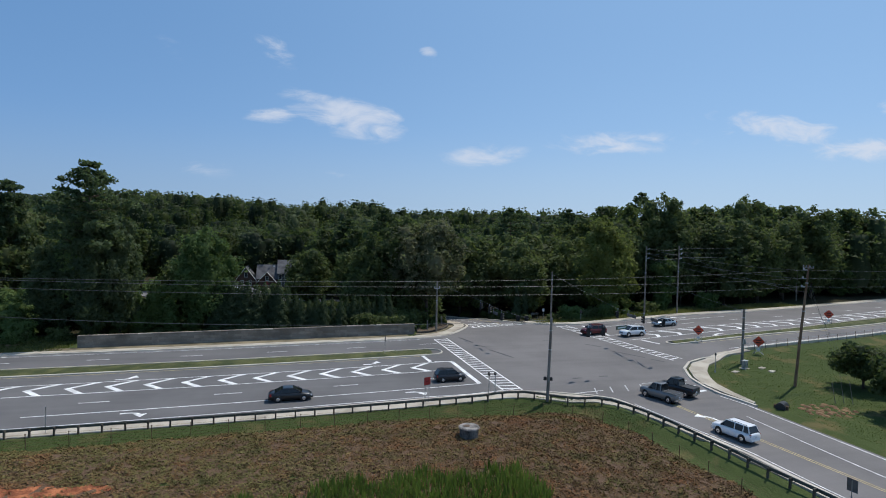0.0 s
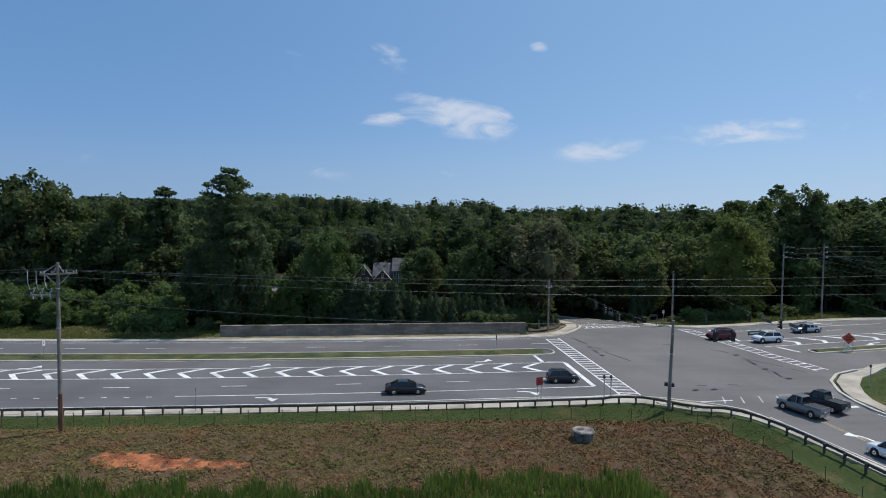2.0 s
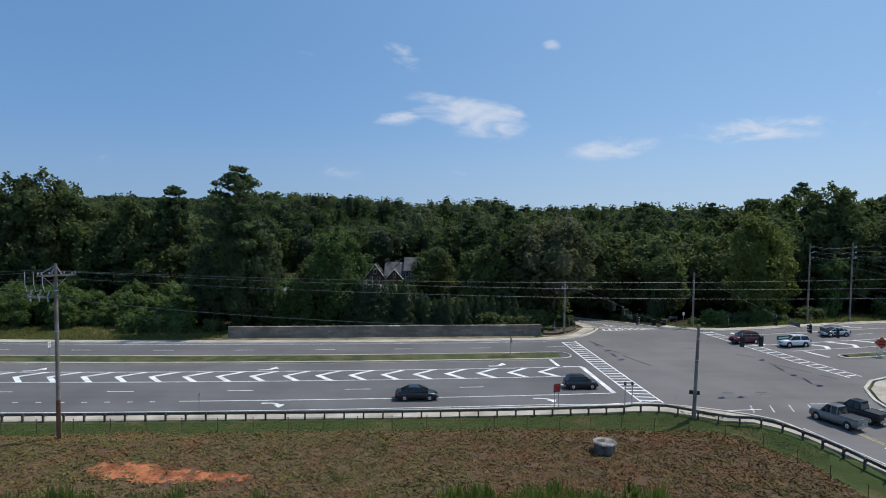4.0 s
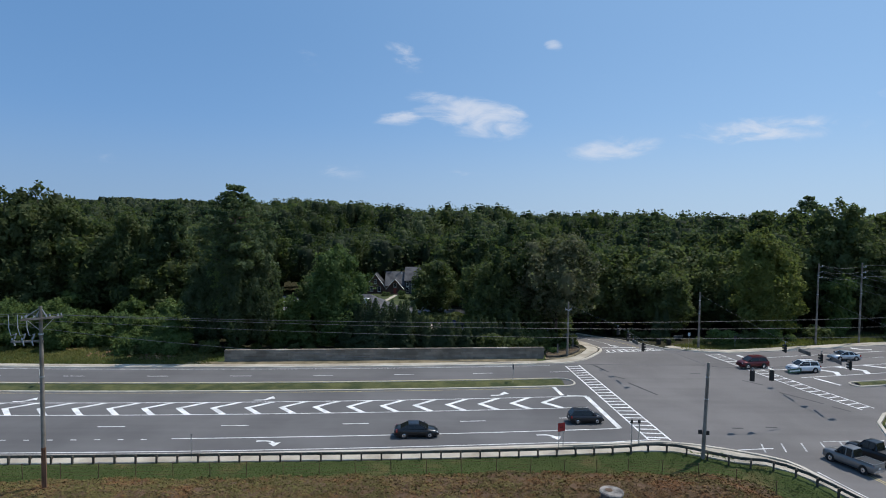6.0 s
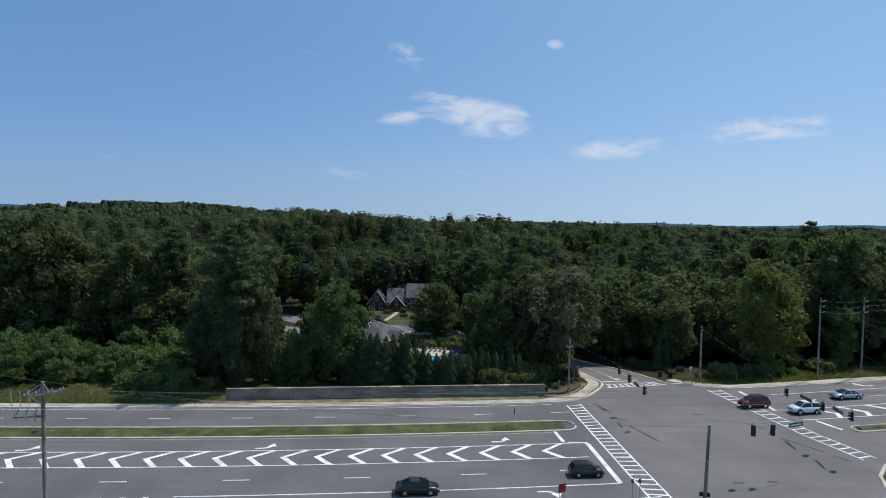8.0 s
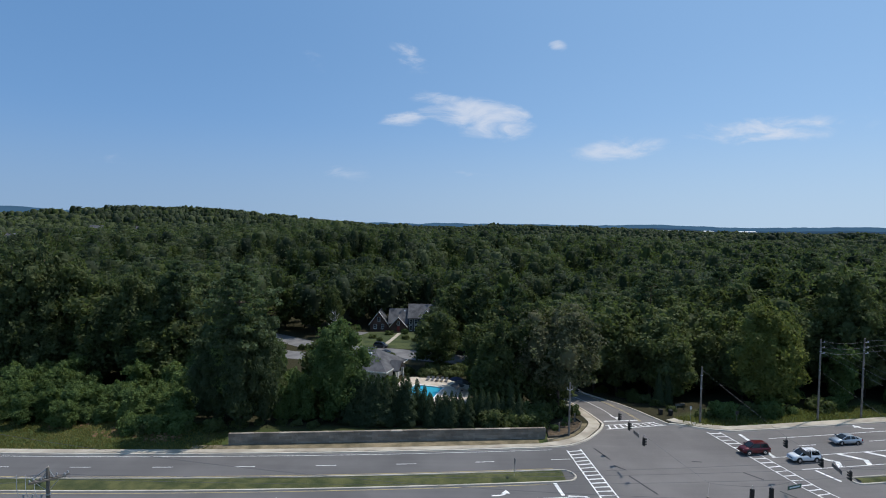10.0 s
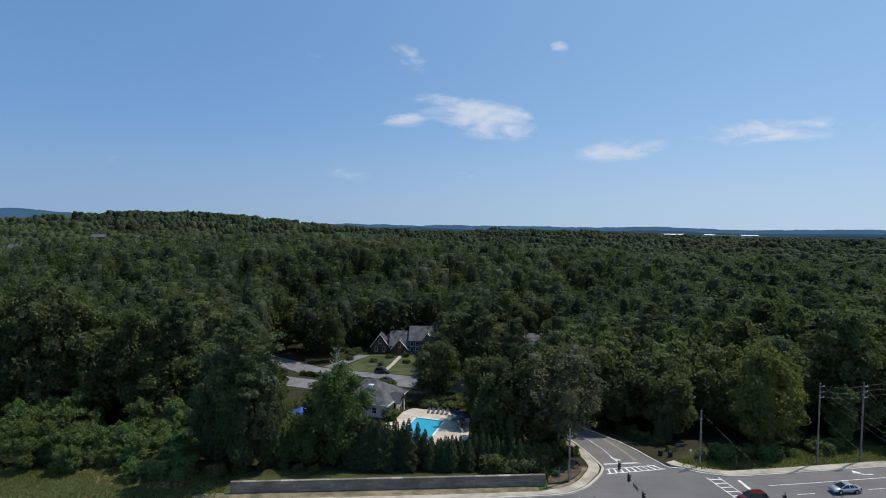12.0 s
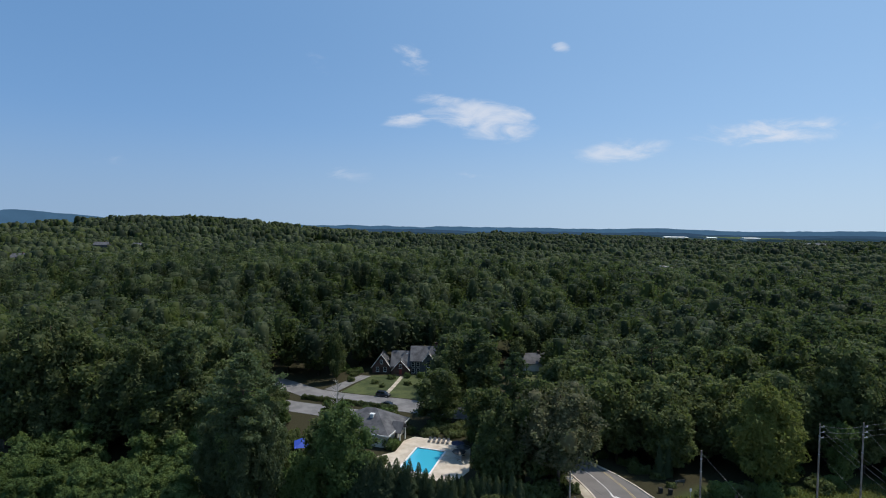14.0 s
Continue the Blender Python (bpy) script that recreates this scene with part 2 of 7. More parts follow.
# ---- mesh tools ----
class Shape:
    """Collects vertices and faces of one mesh."""

    def __init__(self):
        self.v, self.f = [], []

    def add(self, verts, faces):
        k = len(self.v)
        self.v += [tuple(p) for p in verts]
        self.f += [tuple(i + k for i in f) for f in faces]
        return self

    def box(self, x0, x1, y0, y1, z0, z1, taper=0.0):
        a = taper
        vs = [(x0, y0, z0), (x1, y0, z0), (x1, y1, z0), (x0, y1, z0), (x0 + a, y0 + a, z1), (x1 - a, y0 + a, z1), (x1 - a, y1 - a, z1), (x0 + a, y1 - a, z1)]
        return self.add(vs, [(3, 2, 1, 0), (4, 5, 6, 7), (0, 1, 5, 4), (1, 2, 6, 5), (2, 3, 7, 6), (3, 0, 4, 7)])

    def slab(self, poly, z0, z1):
        """Upright prism over a polygon; z0 and z1 are numbers or functions of x, y."""
        k = len(poly)
        lo = [(x, y, z0(x, y) if callable(z0) else z0) for x, y in poly]
        hi = [(x, y, z1(x, y) if callable(z1) else z1) for x, y in poly]
        return self.add(lo + hi, [tuple(range(k - 1, -1, -1)), tuple(range(k, 2 * k))] + [(i, (i + 1) % k, k + (i + 1) % k, k + i) for i in range(k)])

    def tube(self, pts, r0, r1=None, k=8, caps=True):
        """A round bar along points, from radius r0 to r1."""
        r1 = r0 if r1 is None else r1
        pts = [Vector(p) for p in pts]
        rings, up = [], Vector((0.13, 0.2, 1)).normalized()
        for i, p in enumerate(pts):
            d = (pts[min(i + 1, len(pts) - 1)] - pts[max(i - 1, 0)]).normalized()
            a = d.cross(up if abs(d.dot(up)) < 0.95 else Vector((1, 0, 0))).normalized()
            b = d.cross(a)
            r = r0 + (r1 - r0) * i / max(1, len(pts) - 1)
            rings.append([p + (a * math.cos(j * 2 * math.pi / k) + b * math.sin(j * 2 * math.pi / k)) * r for j in range(k)])
        return self.loft(rings, caps)

    def loft(self, rings, caps=True):
        k = len(rings[0])
        faces = [(i * k + j, i * k + (j + 1) % k, (i + 1) * k + (j + 1) % k, (i + 1) * k + j) for i in range(len(rings) - 1) for j in range(k)]
        if caps:
            faces += [tuple(range(k - 1, -1, -1)), tuple((len(rings) - 1) * k + j for j in range(k))]
        return self.add([p for r in rings for p in r], faces)

    def ribbon(self, a, b, dz=0.0):
        """A flat strip between two rows of plan points, lying on the land."""
        k = len(a)
        vs = [(x, y, land(x, y) + dz) for x, y in a] + [(x, y, land(x, y) + dz) for x, y in b]
        return self.add(vs, [(i, i + 1, k + i + 1, k + i) for i in range(k - 1)])

    def moved(self, m):
        self.v = [tuple(m @ Vector(p)) for p in self.v]
        return self

    def mesh(self, name, mat, smooth=False):
        me = bpy.data.meshes.new(name)
        me.from_pydata(self.v, [], self.f)
        me.materials.append(mat)
        bm = bmesh.new()
        bm.from_mesh(me)
        bmesh.ops.recalc_face_normals(bm, faces=bm.faces)
        bm.to_mesh(me)
        bm.free()
        if smooth:
            for p in me.polygons:
                p.use_smooth = True
        return me


def part(name, shape, mat, parent=None, label="", smooth=False):
    ob = new(name, shape.mesh(name, mat, smooth))
    ob.parent = parent
    return tagged(ob, label)


def thing(name, x, y, z, turn, label, category, group="", kind=""):
    """An empty base that carries the parts of one thing."""
    ob = new(name)
    ob.empty_display_size = 0.2
    ob.matrix_basis = pose(x, y, z, 0, 0, turn)
    return tagged(ob, label, category, group, kind)


def quick_mesh(name, verts, faces, mat):
    """A large mesh from numpy arrays; faces all have the same count of corners."""
    me = bpy.data.meshes.new(name)
    n, k = faces.shape
    me.vertices.add(len(verts))
    me.vertices.foreach_set("co", np.ascontiguousarray(verts, dtype=np.float32).ravel())
    me.loops.add(n * k)
    me.loops.foreach_set("vertex_index", np.ascontiguousarray(faces, dtype=np.int32).ravel())
    me.polygons.add(n)
    me.polygons.foreach_set("loop_start", np.arange(0, n * k, k, dtype=np.int32))
    me.update(calc_edges=True)
    me.materials.append(mat)
    return me


# ---- the lie of the land ----
def step(a, b, x):
    t = min(1.0, max(0.0, (x - a) / (b - a)))
    return t * t * (3 - 2 * t)


def line(x):
    """y of the near edge of the striped gore; all lanes run parallel to it."""
    if x < -75:
        return 67.625
    if x > 60:
        return 78.56 + 0.162 * (x - 60)
    return 71.0 + 0.09 * x + 0.0006 * x * x


def rail_gap(x, y):
    """How far a place lies behind the guard rail, towards the field."""
    d1 = line(min(x, 20)) - 12.2 - y
    d2 = 38.6 - 0.011 * (y - 34) ** 2 * (1 if y > 34 else 0) - x
    return min(d1, d2) - 0.8 * math.exp(-abs(d1 - d2) * 0.5)


def land(x, y):
    z = 0.02 * (min(y, 100) - 60)
    z += (1.6 * step(35, 85, x) + 0.008 * max(0, min(x, 300) - 85)) * step(62, 84, y)
    z -= 3.2 * step(99, 121 + 17 * step(12, 26, x), y) * (1 - step(55, 85, x))
    d = rail_gap(x, y)
    if d > 0:
        field = min(0.8, max(-0.8, 0.8 - 0.019 * (x + 33)))
        dip = 0.05 + 0.85 * step(-2, 24, x)
        z += -dip * step(0.5, 3.2, d) + (field + dip + 0.15) * step(3.4, 8.0, d)
        z -= 0.05 * max(0, 44 - y) * step(4, 9, d)
    if y > 220:
        r = math.hypot(x, y)
        z += 52 * math.exp(-((x + 590) / (210 if x < -590 else 360)) ** 2 - ((y - 1200) / 420) ** 2)
        z += 9 * math.sin(x * 0.0041 - 2.2) * math.sin(y * 0.0033) * step(220, 600, y)
        z += 8 * step(216, 320, y) * (1 - step(500, 800, y)) * math.exp(-((x + 90) / 210) ** 2)
        z += 8.5 * step(222, 330, y) * (1 - step(480, 760, y)) * math.exp(-((x + 70) / 190) ** 2)
        z -= 6 * step(1600, 4200, r)
    return z


def lane(off, x0, x1, n=0):
    """Plan points of a line parallel to the road."""
    n = n or max(2, int(abs(x1 - x0) / 4) + 1)
    return [(x0 + (x1 - x0) * i / (n - 1), line(x0 + (x1 - x0) * i / (n - 1)) + off) for i in range(n)]


def east(x):
    """y of the near edge of the striped gore past the crossing."""
    if x > 122:
        return 94.64 + 0.23 * (x - 122)
    return 85.0 + 0.05 * (x - 53) + 0.0013 * max(0, x - 53) ** 2


def elane(off, x0, x1, n=0):
    n = n or max(2, int(abs(x1 - x0) / 4) + 1)
    return [(x0 + (x1 - x0) * i / (n - 1), east(x0 + (x1 - x0) * i / (n - 1)) + off) for i in range(n)]


def bend(pts, v):
    """Piecewise linear curve through (a, b) pairs."""
    return float(np.interp(v, [p[0] for p in pts], [p[1] for p in pts]))


NE_X, FAR_W, FAR_E = 50.5, -230, 300
SOUTH_LEFT = [(-60, 52.0), (0, 44.5), (20, 41.3), (34, 39.6), (42.6, 38.8), (49, 37.2), (53, 36.2), (58, 35.0)]
SOUTH_RIGHT = [(-60, 63.0), (0, 55.5), (20, 52.8), (38.8, 51.2), (54.2, 49.7), (58, 48.6)]
NORTH_LEFT = [(103.5, 29.4), (107, 29.0), (112, 28.5), (119, 27.6), (128, 24.8), (138, 19.0), (150, 9.0)]
NORTH_RIGHT = [(103.5, 40.9), (109, 39.4), (114, 38.4), (120, 36.8), (128, 33.6), (138, 28.5), (150, 20.0)]


def road_low(x):
    if x < 24:
        return line(x) - 10.8
    if x > 57.5:
        return east(x) - 10.2 - 2.6 * (1 - step(57.5, 70, x))
    return bend([(24, 62.6), (27, 62.0), (30, 60.9), (33, 59.5), (35, 58), (48.6, 58), (48.9, 62), (49.6, 64.5), (51.6, 68.4), (54.4, 71.1), (57.5, 72.4)], x)


def road_high(x):
    if x < 17:
        return line(x) + 19.6
    if x > NE_X:
        return east(x) + 14.4
    return bend([(17, line(17) + 19.6), (20, 92.9), (22, 93.8), (24, 95.2), (25.6, 96.9), (28, 100.1), (28.9, 102), (29.4, 103.5), (40.9, 103.5), (41.4, 103.4), (43.2, 102.9), (45, 101.6), (47, 100.4), (NE_X, 99.3)], x)


# ---- ground, road, kerbs ----
def spread(*cuts):
    """Grid stops: (from, to, spacing) runs joined."""
    out = []
    for a, b, s in cuts:
        k = max(1, round((b - a) / s))
        out += [a + (b - a) * i / k for i in range(k)]
    return np.array(out + [cuts[-1][1]])


def on_road(x, y):
    if FAR_W < x < FAR_E and road_low(x) - 1.2 < y < road_high(x) + 1.0:
        return True
    if y < 60 and bend(SOUTH_LEFT, y) - 1 < x < bend(SOUTH_RIGHT, y) + 1:
        return True
    return 100 < y < 152 and bend(NORTH_LEFT, y) - 1 < x < bend(NORTH_RIGHT, y) + 1


gx = spread((-4900, -1200, 190), (-1200, -240, 60), (-240, -90, 8), (-90, 130, 1.0), (130, 300, 8), (300, 1200, 60), (1200, 4900, 190))
gy = spread((-400, -20, 38), (-20, 10, 3), (10, 142, 1.0), (142, 240, 4), (240, 900, 30), (900, 4900, 160))


def sunk(x, y):
    """Ground hollowed out under roads and under the pool."""
    q = ((x + 6.8) * 0.95 - (y - 136.4) * 0.31, -(x + 6.8) * 0.27 - (y - 136.4) * 0.963)
    if -0.9 < q[0] < 7.9 and -0.9 < q[1] < 13.4:
        return 2.0
    return 0.22 if on_road(x, y) else 0.0


gv = np.array([(x, y, land(x, y) - sunk(x, y)) for y in gy for x in gx])
nx = len(gx)
ii, jj = np.meshgrid(np.arange(nx - 1), np.arange(len(gy) - 1))
base = (jj * nx + ii).ravel()
ground = new("ground", quick_mesh("ground", gv, np.stack([base, base + 1, base + nx + 1, base + nx], 1), GROUND))
tagged(ground, "rolling grassy ground and forest litter under the woods", "ground", kind="structure")

road_shape = Shape()
xs = sorted(set(list(np.arange(FAR_W, -90, 6.0)) + list(np.arange(-90, 15, 2.0)) + list(np.arange(15, 62, 0.5)) + list(np.arange(62, 130, 2.0)) + list(np.arange(130, FAR_E + 1, 6.0))))
rows_n = 36
for x in xs:
    lo, hi = road_low(x), road_high(x)
    road_shape.v += [(x, lo + (hi - lo) * j / rows_n, land(x, lo + (hi - lo) * j / rows_n)) for j in range(rows_n + 1)]
for i in range(len(xs) - 1):
    for j in range(rows_n):
        a = i * (rows_n + 1) + j
        road_shape.f.append((a, a + rows_n + 1, a + rows_n + 2, a + 1))
road = tagged(part("road", road_shape, ASPHALT), "wide grey asphalt road with worn white markings", "road", kind="structure")
sy = [58 - i * 2.0 for i in range(60)]


def side_road(left, right, stops, cols=16):
    s, k = Shape(), cols + 1
    for y in stops:
        a, b = bend(left, y), bend(right, y)
        s.v += [(a + (b - a) * i / cols, y, land(a + (b - a) * i / cols, y)) for i in range(k)]
    s.f = [(j * k + i, j * k + i + 1, (j + 1) * k + i + 1, (j + 1) * k + i) for j in range(len(stops) - 1) for i in range(cols)]
    return s


side_south = part("road_south", side_road(SOUTH_LEFT, SOUTH_RIGHT, sy), ASPHALT)
tagged(side_south, "grey asphalt side road with a double yellow centre line", "road", kind="structure")
ny = [103.5 + i * 0.75 for i in range(63)]
side_north = part("road_north", side_road(NORTH_LEFT, NORTH_RIGHT, ny), ASPHALT)
tagged(side_north, "narrow asphalt side road leading into the woods", "road", kind="structure")


def kerb_along(name, pts, side, width=0.40, rise=0.17, gutter=0.03, mat=None, label="pale concrete kerb along the road edge"):
    """A raised kerb along plan points; side +1 lies to the left of the way."""
    rings = []
    for i, (x, y) in enumerate(pts):
        x0, y0 = pts[max(0, i - 1)]
        x1, y1 = pts[min(len(pts) - 1, i + 1)]
        d = math.hypot(x1 - x0, y1 - y0)
        nx_, ny_ = -(y1 - y0) / d * side, (x1 - x0) / d * side
        z = land(x, y)
        ring = []
        for o, h in ((-gutter, 0.006), (0.0, 0.02), (0.03, rise - 0.02), (0.06, rise), (width - 0.04, rise + 0.01), (width, rise - 0.02), (width, -0.3), (-gutter, -0.3)):
            ring.append((x + nx_ * o, y + ny_ * o, z + h))
        rings.append(ring)
    ob = part(name, Shape().loft(rings), mat or KERB)
    return tagged(ob, label, "kerb", kind="structure")


def strip_slab(name, a, b, top, mat, label, category, thick=0.4):
    """A paved strip between two rows of plan points, with thickness."""
    rings = []
    for (x0, y0), (x1, y1) in zip(a, b):
        z0, z1 = land(x0, y0) + top, land(x1, y1) + top
        rings.append([(x0, y0, z0), (x1, y1, z1), (x1, y1, z1 - thick), (x0, y0, z0 - thick)])
    return tagged(part(name, Shape().loft(rings), mat), label, category, kind="structure")


def road_edge(f, x0, x1, s=1.0):
    k = max(2, int((x1 - x0) / s))
    return [(x0 + (x1 - x0) * i / k, f(x0 + (x1 - x0) * i / k)) for i in range(k + 1)]


kerb_along("kerb_far_west", road_edge(road_high, FAR_W, 29.3) + [(bend(NORTH_LEFT, y), y) for y in ny[1:39]], 1)
kerb_along("kerb_far_east", [(bend(NORTH_RIGHT, y), y) for y in ny[38:0:-1]] + road_edge(road_high, 41.2, FAR_E), 1)
kerb_along("kerb_near_west", road_edge(road_low, FAR_W, 34.6) + [(bend(SOUTH_LEFT, y), y) for y in (57, 55, 53, 50, 46, 42, 38, 30, 20, 0, -30)], -1, 0.3, 0.10, 0.3)
kerb_along("kerb_near_east", [(bend(SOUTH_RIGHT, y), y) for y in (53, 55, 57.5)] + road_edge(road_low, 48.8, FAR_E, 0.7), -1)

wk = [(x, line(x) + 19.6 + 0.5) for x in np.arange(FAR_W, 17.1, 3.0)]
wk2 = [(x, line(x) + 21.2) for x in np.arange(FAR_W, 17.1, 3.0)]
wk += [(20, 93.4), (22, 94.4), (23.9, 95.8), (25.2, 97.4), (27.5, 100.6), (28.5, 103), (28.6, 106), (28.0, 112), (26.8, 119)]
wk2 += [(19.5, 95.0), (21.4, 96.0), (23, 97.4), (24.2, 98.9), (25.8, 101.6), (26.6, 103.6), (26.7, 106.2), (26.2, 112), (25.0, 119)]
strip_slab("pavement_far_west", wk, wk2, 0.16, CONCRETE, "pale concrete pavement beside the far lanes", "pavement")
we = [(41.7, 106), (42.2, 104.6), (44, 103.4), (46, 101.9), (48, 100.7), (50.5, 99.9)] + [(x, east(x) + 14.9) for x in np.arange(53, FAR_E, 3.0)]
we2 = [(43.6, 107), (44.2, 105.8), (45.6, 104.6), (47.2, 103.4), (49, 102.3), (51, 101.6)] + [(x, east(x) + 16.7) for x in np.arange(53, FAR_E, 3.0)]
strip_slab("pavement_far_east", we, we2, 0.16, CONCRETE, "pale concrete pavement below the wooded bank", "pavement")
ws = [(50.3, 53.8), (49.6, 57.6), (49.5, 61.6), (50.3, 64.2), (52.2, 67.9), (54.8, 70.5), (57.8, 71.7), (62, 74.2), (68, 75.3)]
ws2 = [(50.8, 54.0), (50.9, 57.6), (51.4, 61.2), (52.5, 63.8), (54.2, 66.6), (56.6, 69.2), (59.4, 70.7), (62.8, 73.0), (68.3, 74.2)]
strip_slab("pavement_near_east", ws, ws2, 0.16, CONCRETE, "pale concrete pavement rounding the corner", "pavement")


near_strip = [(x, line(x) - 11.05) for x in np.arange(-150, 13, 3.0)] + [(14, 60.9), (17, 61.3), (20, 61.85), (24, 62.1), (27, 61.5), (29.8, 60.4), (32.6, 59.0), (34.5, 57.4), (35.6, 55), (36.6, 51), (37.8, 45.4), (38.9, 38), (39.9, 31), (41.2, 20), (44.0, 2)]
far_strip = [(x, line(x) - 12.7 - 0.45 * step(-30, 10, x)) for x in np.arange(-150, 13, 3.0)] + [(14, 59.3), (17, 59.6), (20.5, 60.1), (24, 60.1), (27, 59.4), (29.4, 58.5), (31.9, 57.2), (33.6, 55.6), (34.7, 53.7), (35.7, 50.4), (37.1, 45.0), (38.2, 37.6), (39.2, 30.7), (40.5, 19.8), (43.2, 1.9)]
strip_slab("pavement_near_west", near_strip, far_strip, 0.09, CONCRETE, "pale concrete strip between kerb and guard rail", "pavement")


def island(name, low, high, x0, x1, nose0, nose1, label):
    """A grassed median: kerb ring and a domed grass bed."""
    n = 200
    a = [(x0 + (x1 - x0) * i / n, low(x0 + (x1 - x0) * i / n)) for i in range(n + 1)]
    b = [(x, high(x)) for x, _ in reversed(a)]
    def nose(p, q, out):
        cx, cy, r = (p[0] + q[0]) / 2, (p[1] + q[1]) / 2, abs(p[1] - q[1]) / 2
        return [(cx + out * r * math.sin(math.pi * k / 8), p[1] + (q[1] - p[1]) * (1 - math.cos(math.pi * k / 8)) / 2) for k in range(1, 8)]
    ring = a + (nose(a[-1], b[0], 1) if nose1 else []) + b + (nose(b[-1], a[0], -1) if nose0 else [])
    s, k = Shape(), len(ring)
    cx, cy = sum(p[0] for p in ring) / k, sum(p[1] for p in ring) / k
    def inset(d):
        out = []
        for i, (x, y) in enumerate(ring):
            x_0, y_0 = ring[i - 1]
            x_1, y_1 = ring[(i + 1) % k]
            l = math.hypot(x_1 - x_0, y_1 - y_0) or 1
            out.append((x - (y_1 - y_0) / l * d, y + (x_1 - x_0) / l * d))
        return out
    levels = [(0.0, -0.2), (0.0, 0.10), (0.05, 0.14), (0.24, 0.15), (0.28, 0.04)]
    rings = [[(x, y, land(x, y) + h) for x, y in inset(d)] for d, h in levels]
    s.loft(rings, caps=False)
    kerb = tagged(part(name, s, KERB), label, "median", kind="structure")
    return kerb, inset


LAWN = surface("mown_grass", (0.036, 0.048, 0.016), (0.105, 0.108, 0.040), 0.5, 7.0, 0.95, 0.9, dist=0.1)
for nm, lo_f, hi_f, xa, xb, n0, n1 in (("median_west", lambda x: line(x) + 8.3, lambda x: line(x) + 12.05, FAR_W, 17.6, False, True),
                                      ("median_east", lambda x: east(x) - 5.2, lambda x: east(x) - 3.1 + 2.0 * step(75, 110, x), 59.0, FAR_E, True, False)):
    kerb, inset = island(nm, lo_f, hi_f, xa, xb, n0, n1, "grassed median with a low concrete kerb")
    bed = Shape()
    pa = [(xa + (xb - xa) * i / 120, lo_f(xa + (xb - xa) * i / 120) + 0.24) for i in range(121)]
    pb = [(x, hi_f(x) - 0.24) for x, _ in pa]
    rings = []
    for (x0, y0), (x1, y1) in zip(pa, pb):
        rings.append([(x0, y0 + (y1 - y0) * q, land(x0, y0) + 0.12 + 0.16 * math.sin(math.pi * q) + 0.05 * noise.noise((x0 * 0.5, q * 3, 0))) for q in (0, 0.2, 0.4, 0.6, 0.8, 1)])
    vs = [p for r in rings for p in r]
    bed.add(vs, [(i * 6 + j, (i + 1) * 6 + j, (i + 1) * 6 + j + 1, i * 6 + j + 1) for i in range(120) for j in range(5)])
    part("grass_bed", bed, LAWN, kerb, "short patchy grass")


# ---- road markings ----
PAINT_WORN = surface("worn_road_paint", (0.20, 0.20, 0.195), (0.55, 0.55, 0.54), 1.2, 9.0, 0.75, 0.1, spots=0.7)
MARK = 0.012


def stripe(name, pts, width, mat=PAINT_WHITE, parent=road, dz=MARK):
    a, b = [], []
    if parent is not road:
        pts = fine(pts, 0.9)
    for i, (x, y) in enumerate(pts):
        x0, y0 = pts[max(0, i - 1)]
        x1, y1 = pts[min(len(pts) - 1, i + 1)]
        d = math.hypot(x1 - x0, y1 - y0)
        nx_, ny_ = -(y1 - y0) / d * width / 2, (x1 - x0) / d * width / 2
        a.append((x - nx_, y - ny_))
        b.append((x + nx_, y + ny_))
    return part(name, Shape().ribbon(a, b, dz), mat, parent)


def fine(pts, s=2.0):
    out = []
    for (x0, y0), (x1, y1) in zip(pts, pts[1:]):
        k = max(1, int(math.hypot(x1 - x0, y1 - y0) / s))
        out += [(x0 + (x1 - x0) * i / k, y0 + (y1 - y0) * i / k) for i in range(k)]
    return out + [pts[-1]]


stripe("edge_line", lane(-10.1, FAR_W, 12, 80) + [(18, 62.3), (24, 63.3)], 0.14)
stripe("turn_lane_line", lane(-6.95, -28.5, 20.5, 30), 0.16)
for i in range(30):
    x = -31 - i * 2.4
    stripe("short_dash", lane(-7.05, x - 0.6, x, 2), 0.14)
for i in range(-14, 4):
    x = 2.3 + i * 13.5
    if x < 8:
        stripe("lane_dash", lane(-3.5, x, x + 3.0, 2), 0.14)
stripe("lane_dash", lane(-3.3, 14.2, 17.6, 2), 0.14)
stripe("gore_line", lane(0, -150, 18.6, 60), 0.15)
stripe("gore_line", lane(4.2, -150, 19.2, 60), 0.15)
stripe("edge_line", lane(7.9, FAR_W, 15.5, 70), 0.12, PAINT_YELLOW)
stripe("edge_line", lane(12.5, FAR_W, 16.5, 70), 0.12, PAINT_YELLOW)
stripe("edge_line", lane(18.95, FAR_W, 17.5, 70), 0.10)
for i in range(-14, 3):
    x = -7.0 + i * 11.9
    if x < 18:
        stripe("lane_dash", lane(15.45, x, x + 3.0, 2), 0.13)


def chevron(tip_x, f, low, high, mid, run_low, run_high, way=1):
    """One V of the striped gore, two bars joined at the tip."""
    w = 0.80
    def at(dx, off):
        x = tip_x + way * dx
        return (x, f(x) + off, land(x, f(x) + off) + MARK)
    s = Shape()
    s.add([at(0, mid), at(w, mid), at(run_low + w, low), at(run_low, low)], [(0, 1, 2, 3)])
    s.add([at(0, mid), at(w, mid), at(run_high + w * 0.9, high), at(run_high - w * 0.1, high)], [(0, 1, 2, 3)])
    return part("chevron", s, PAINT_WHITE, road)


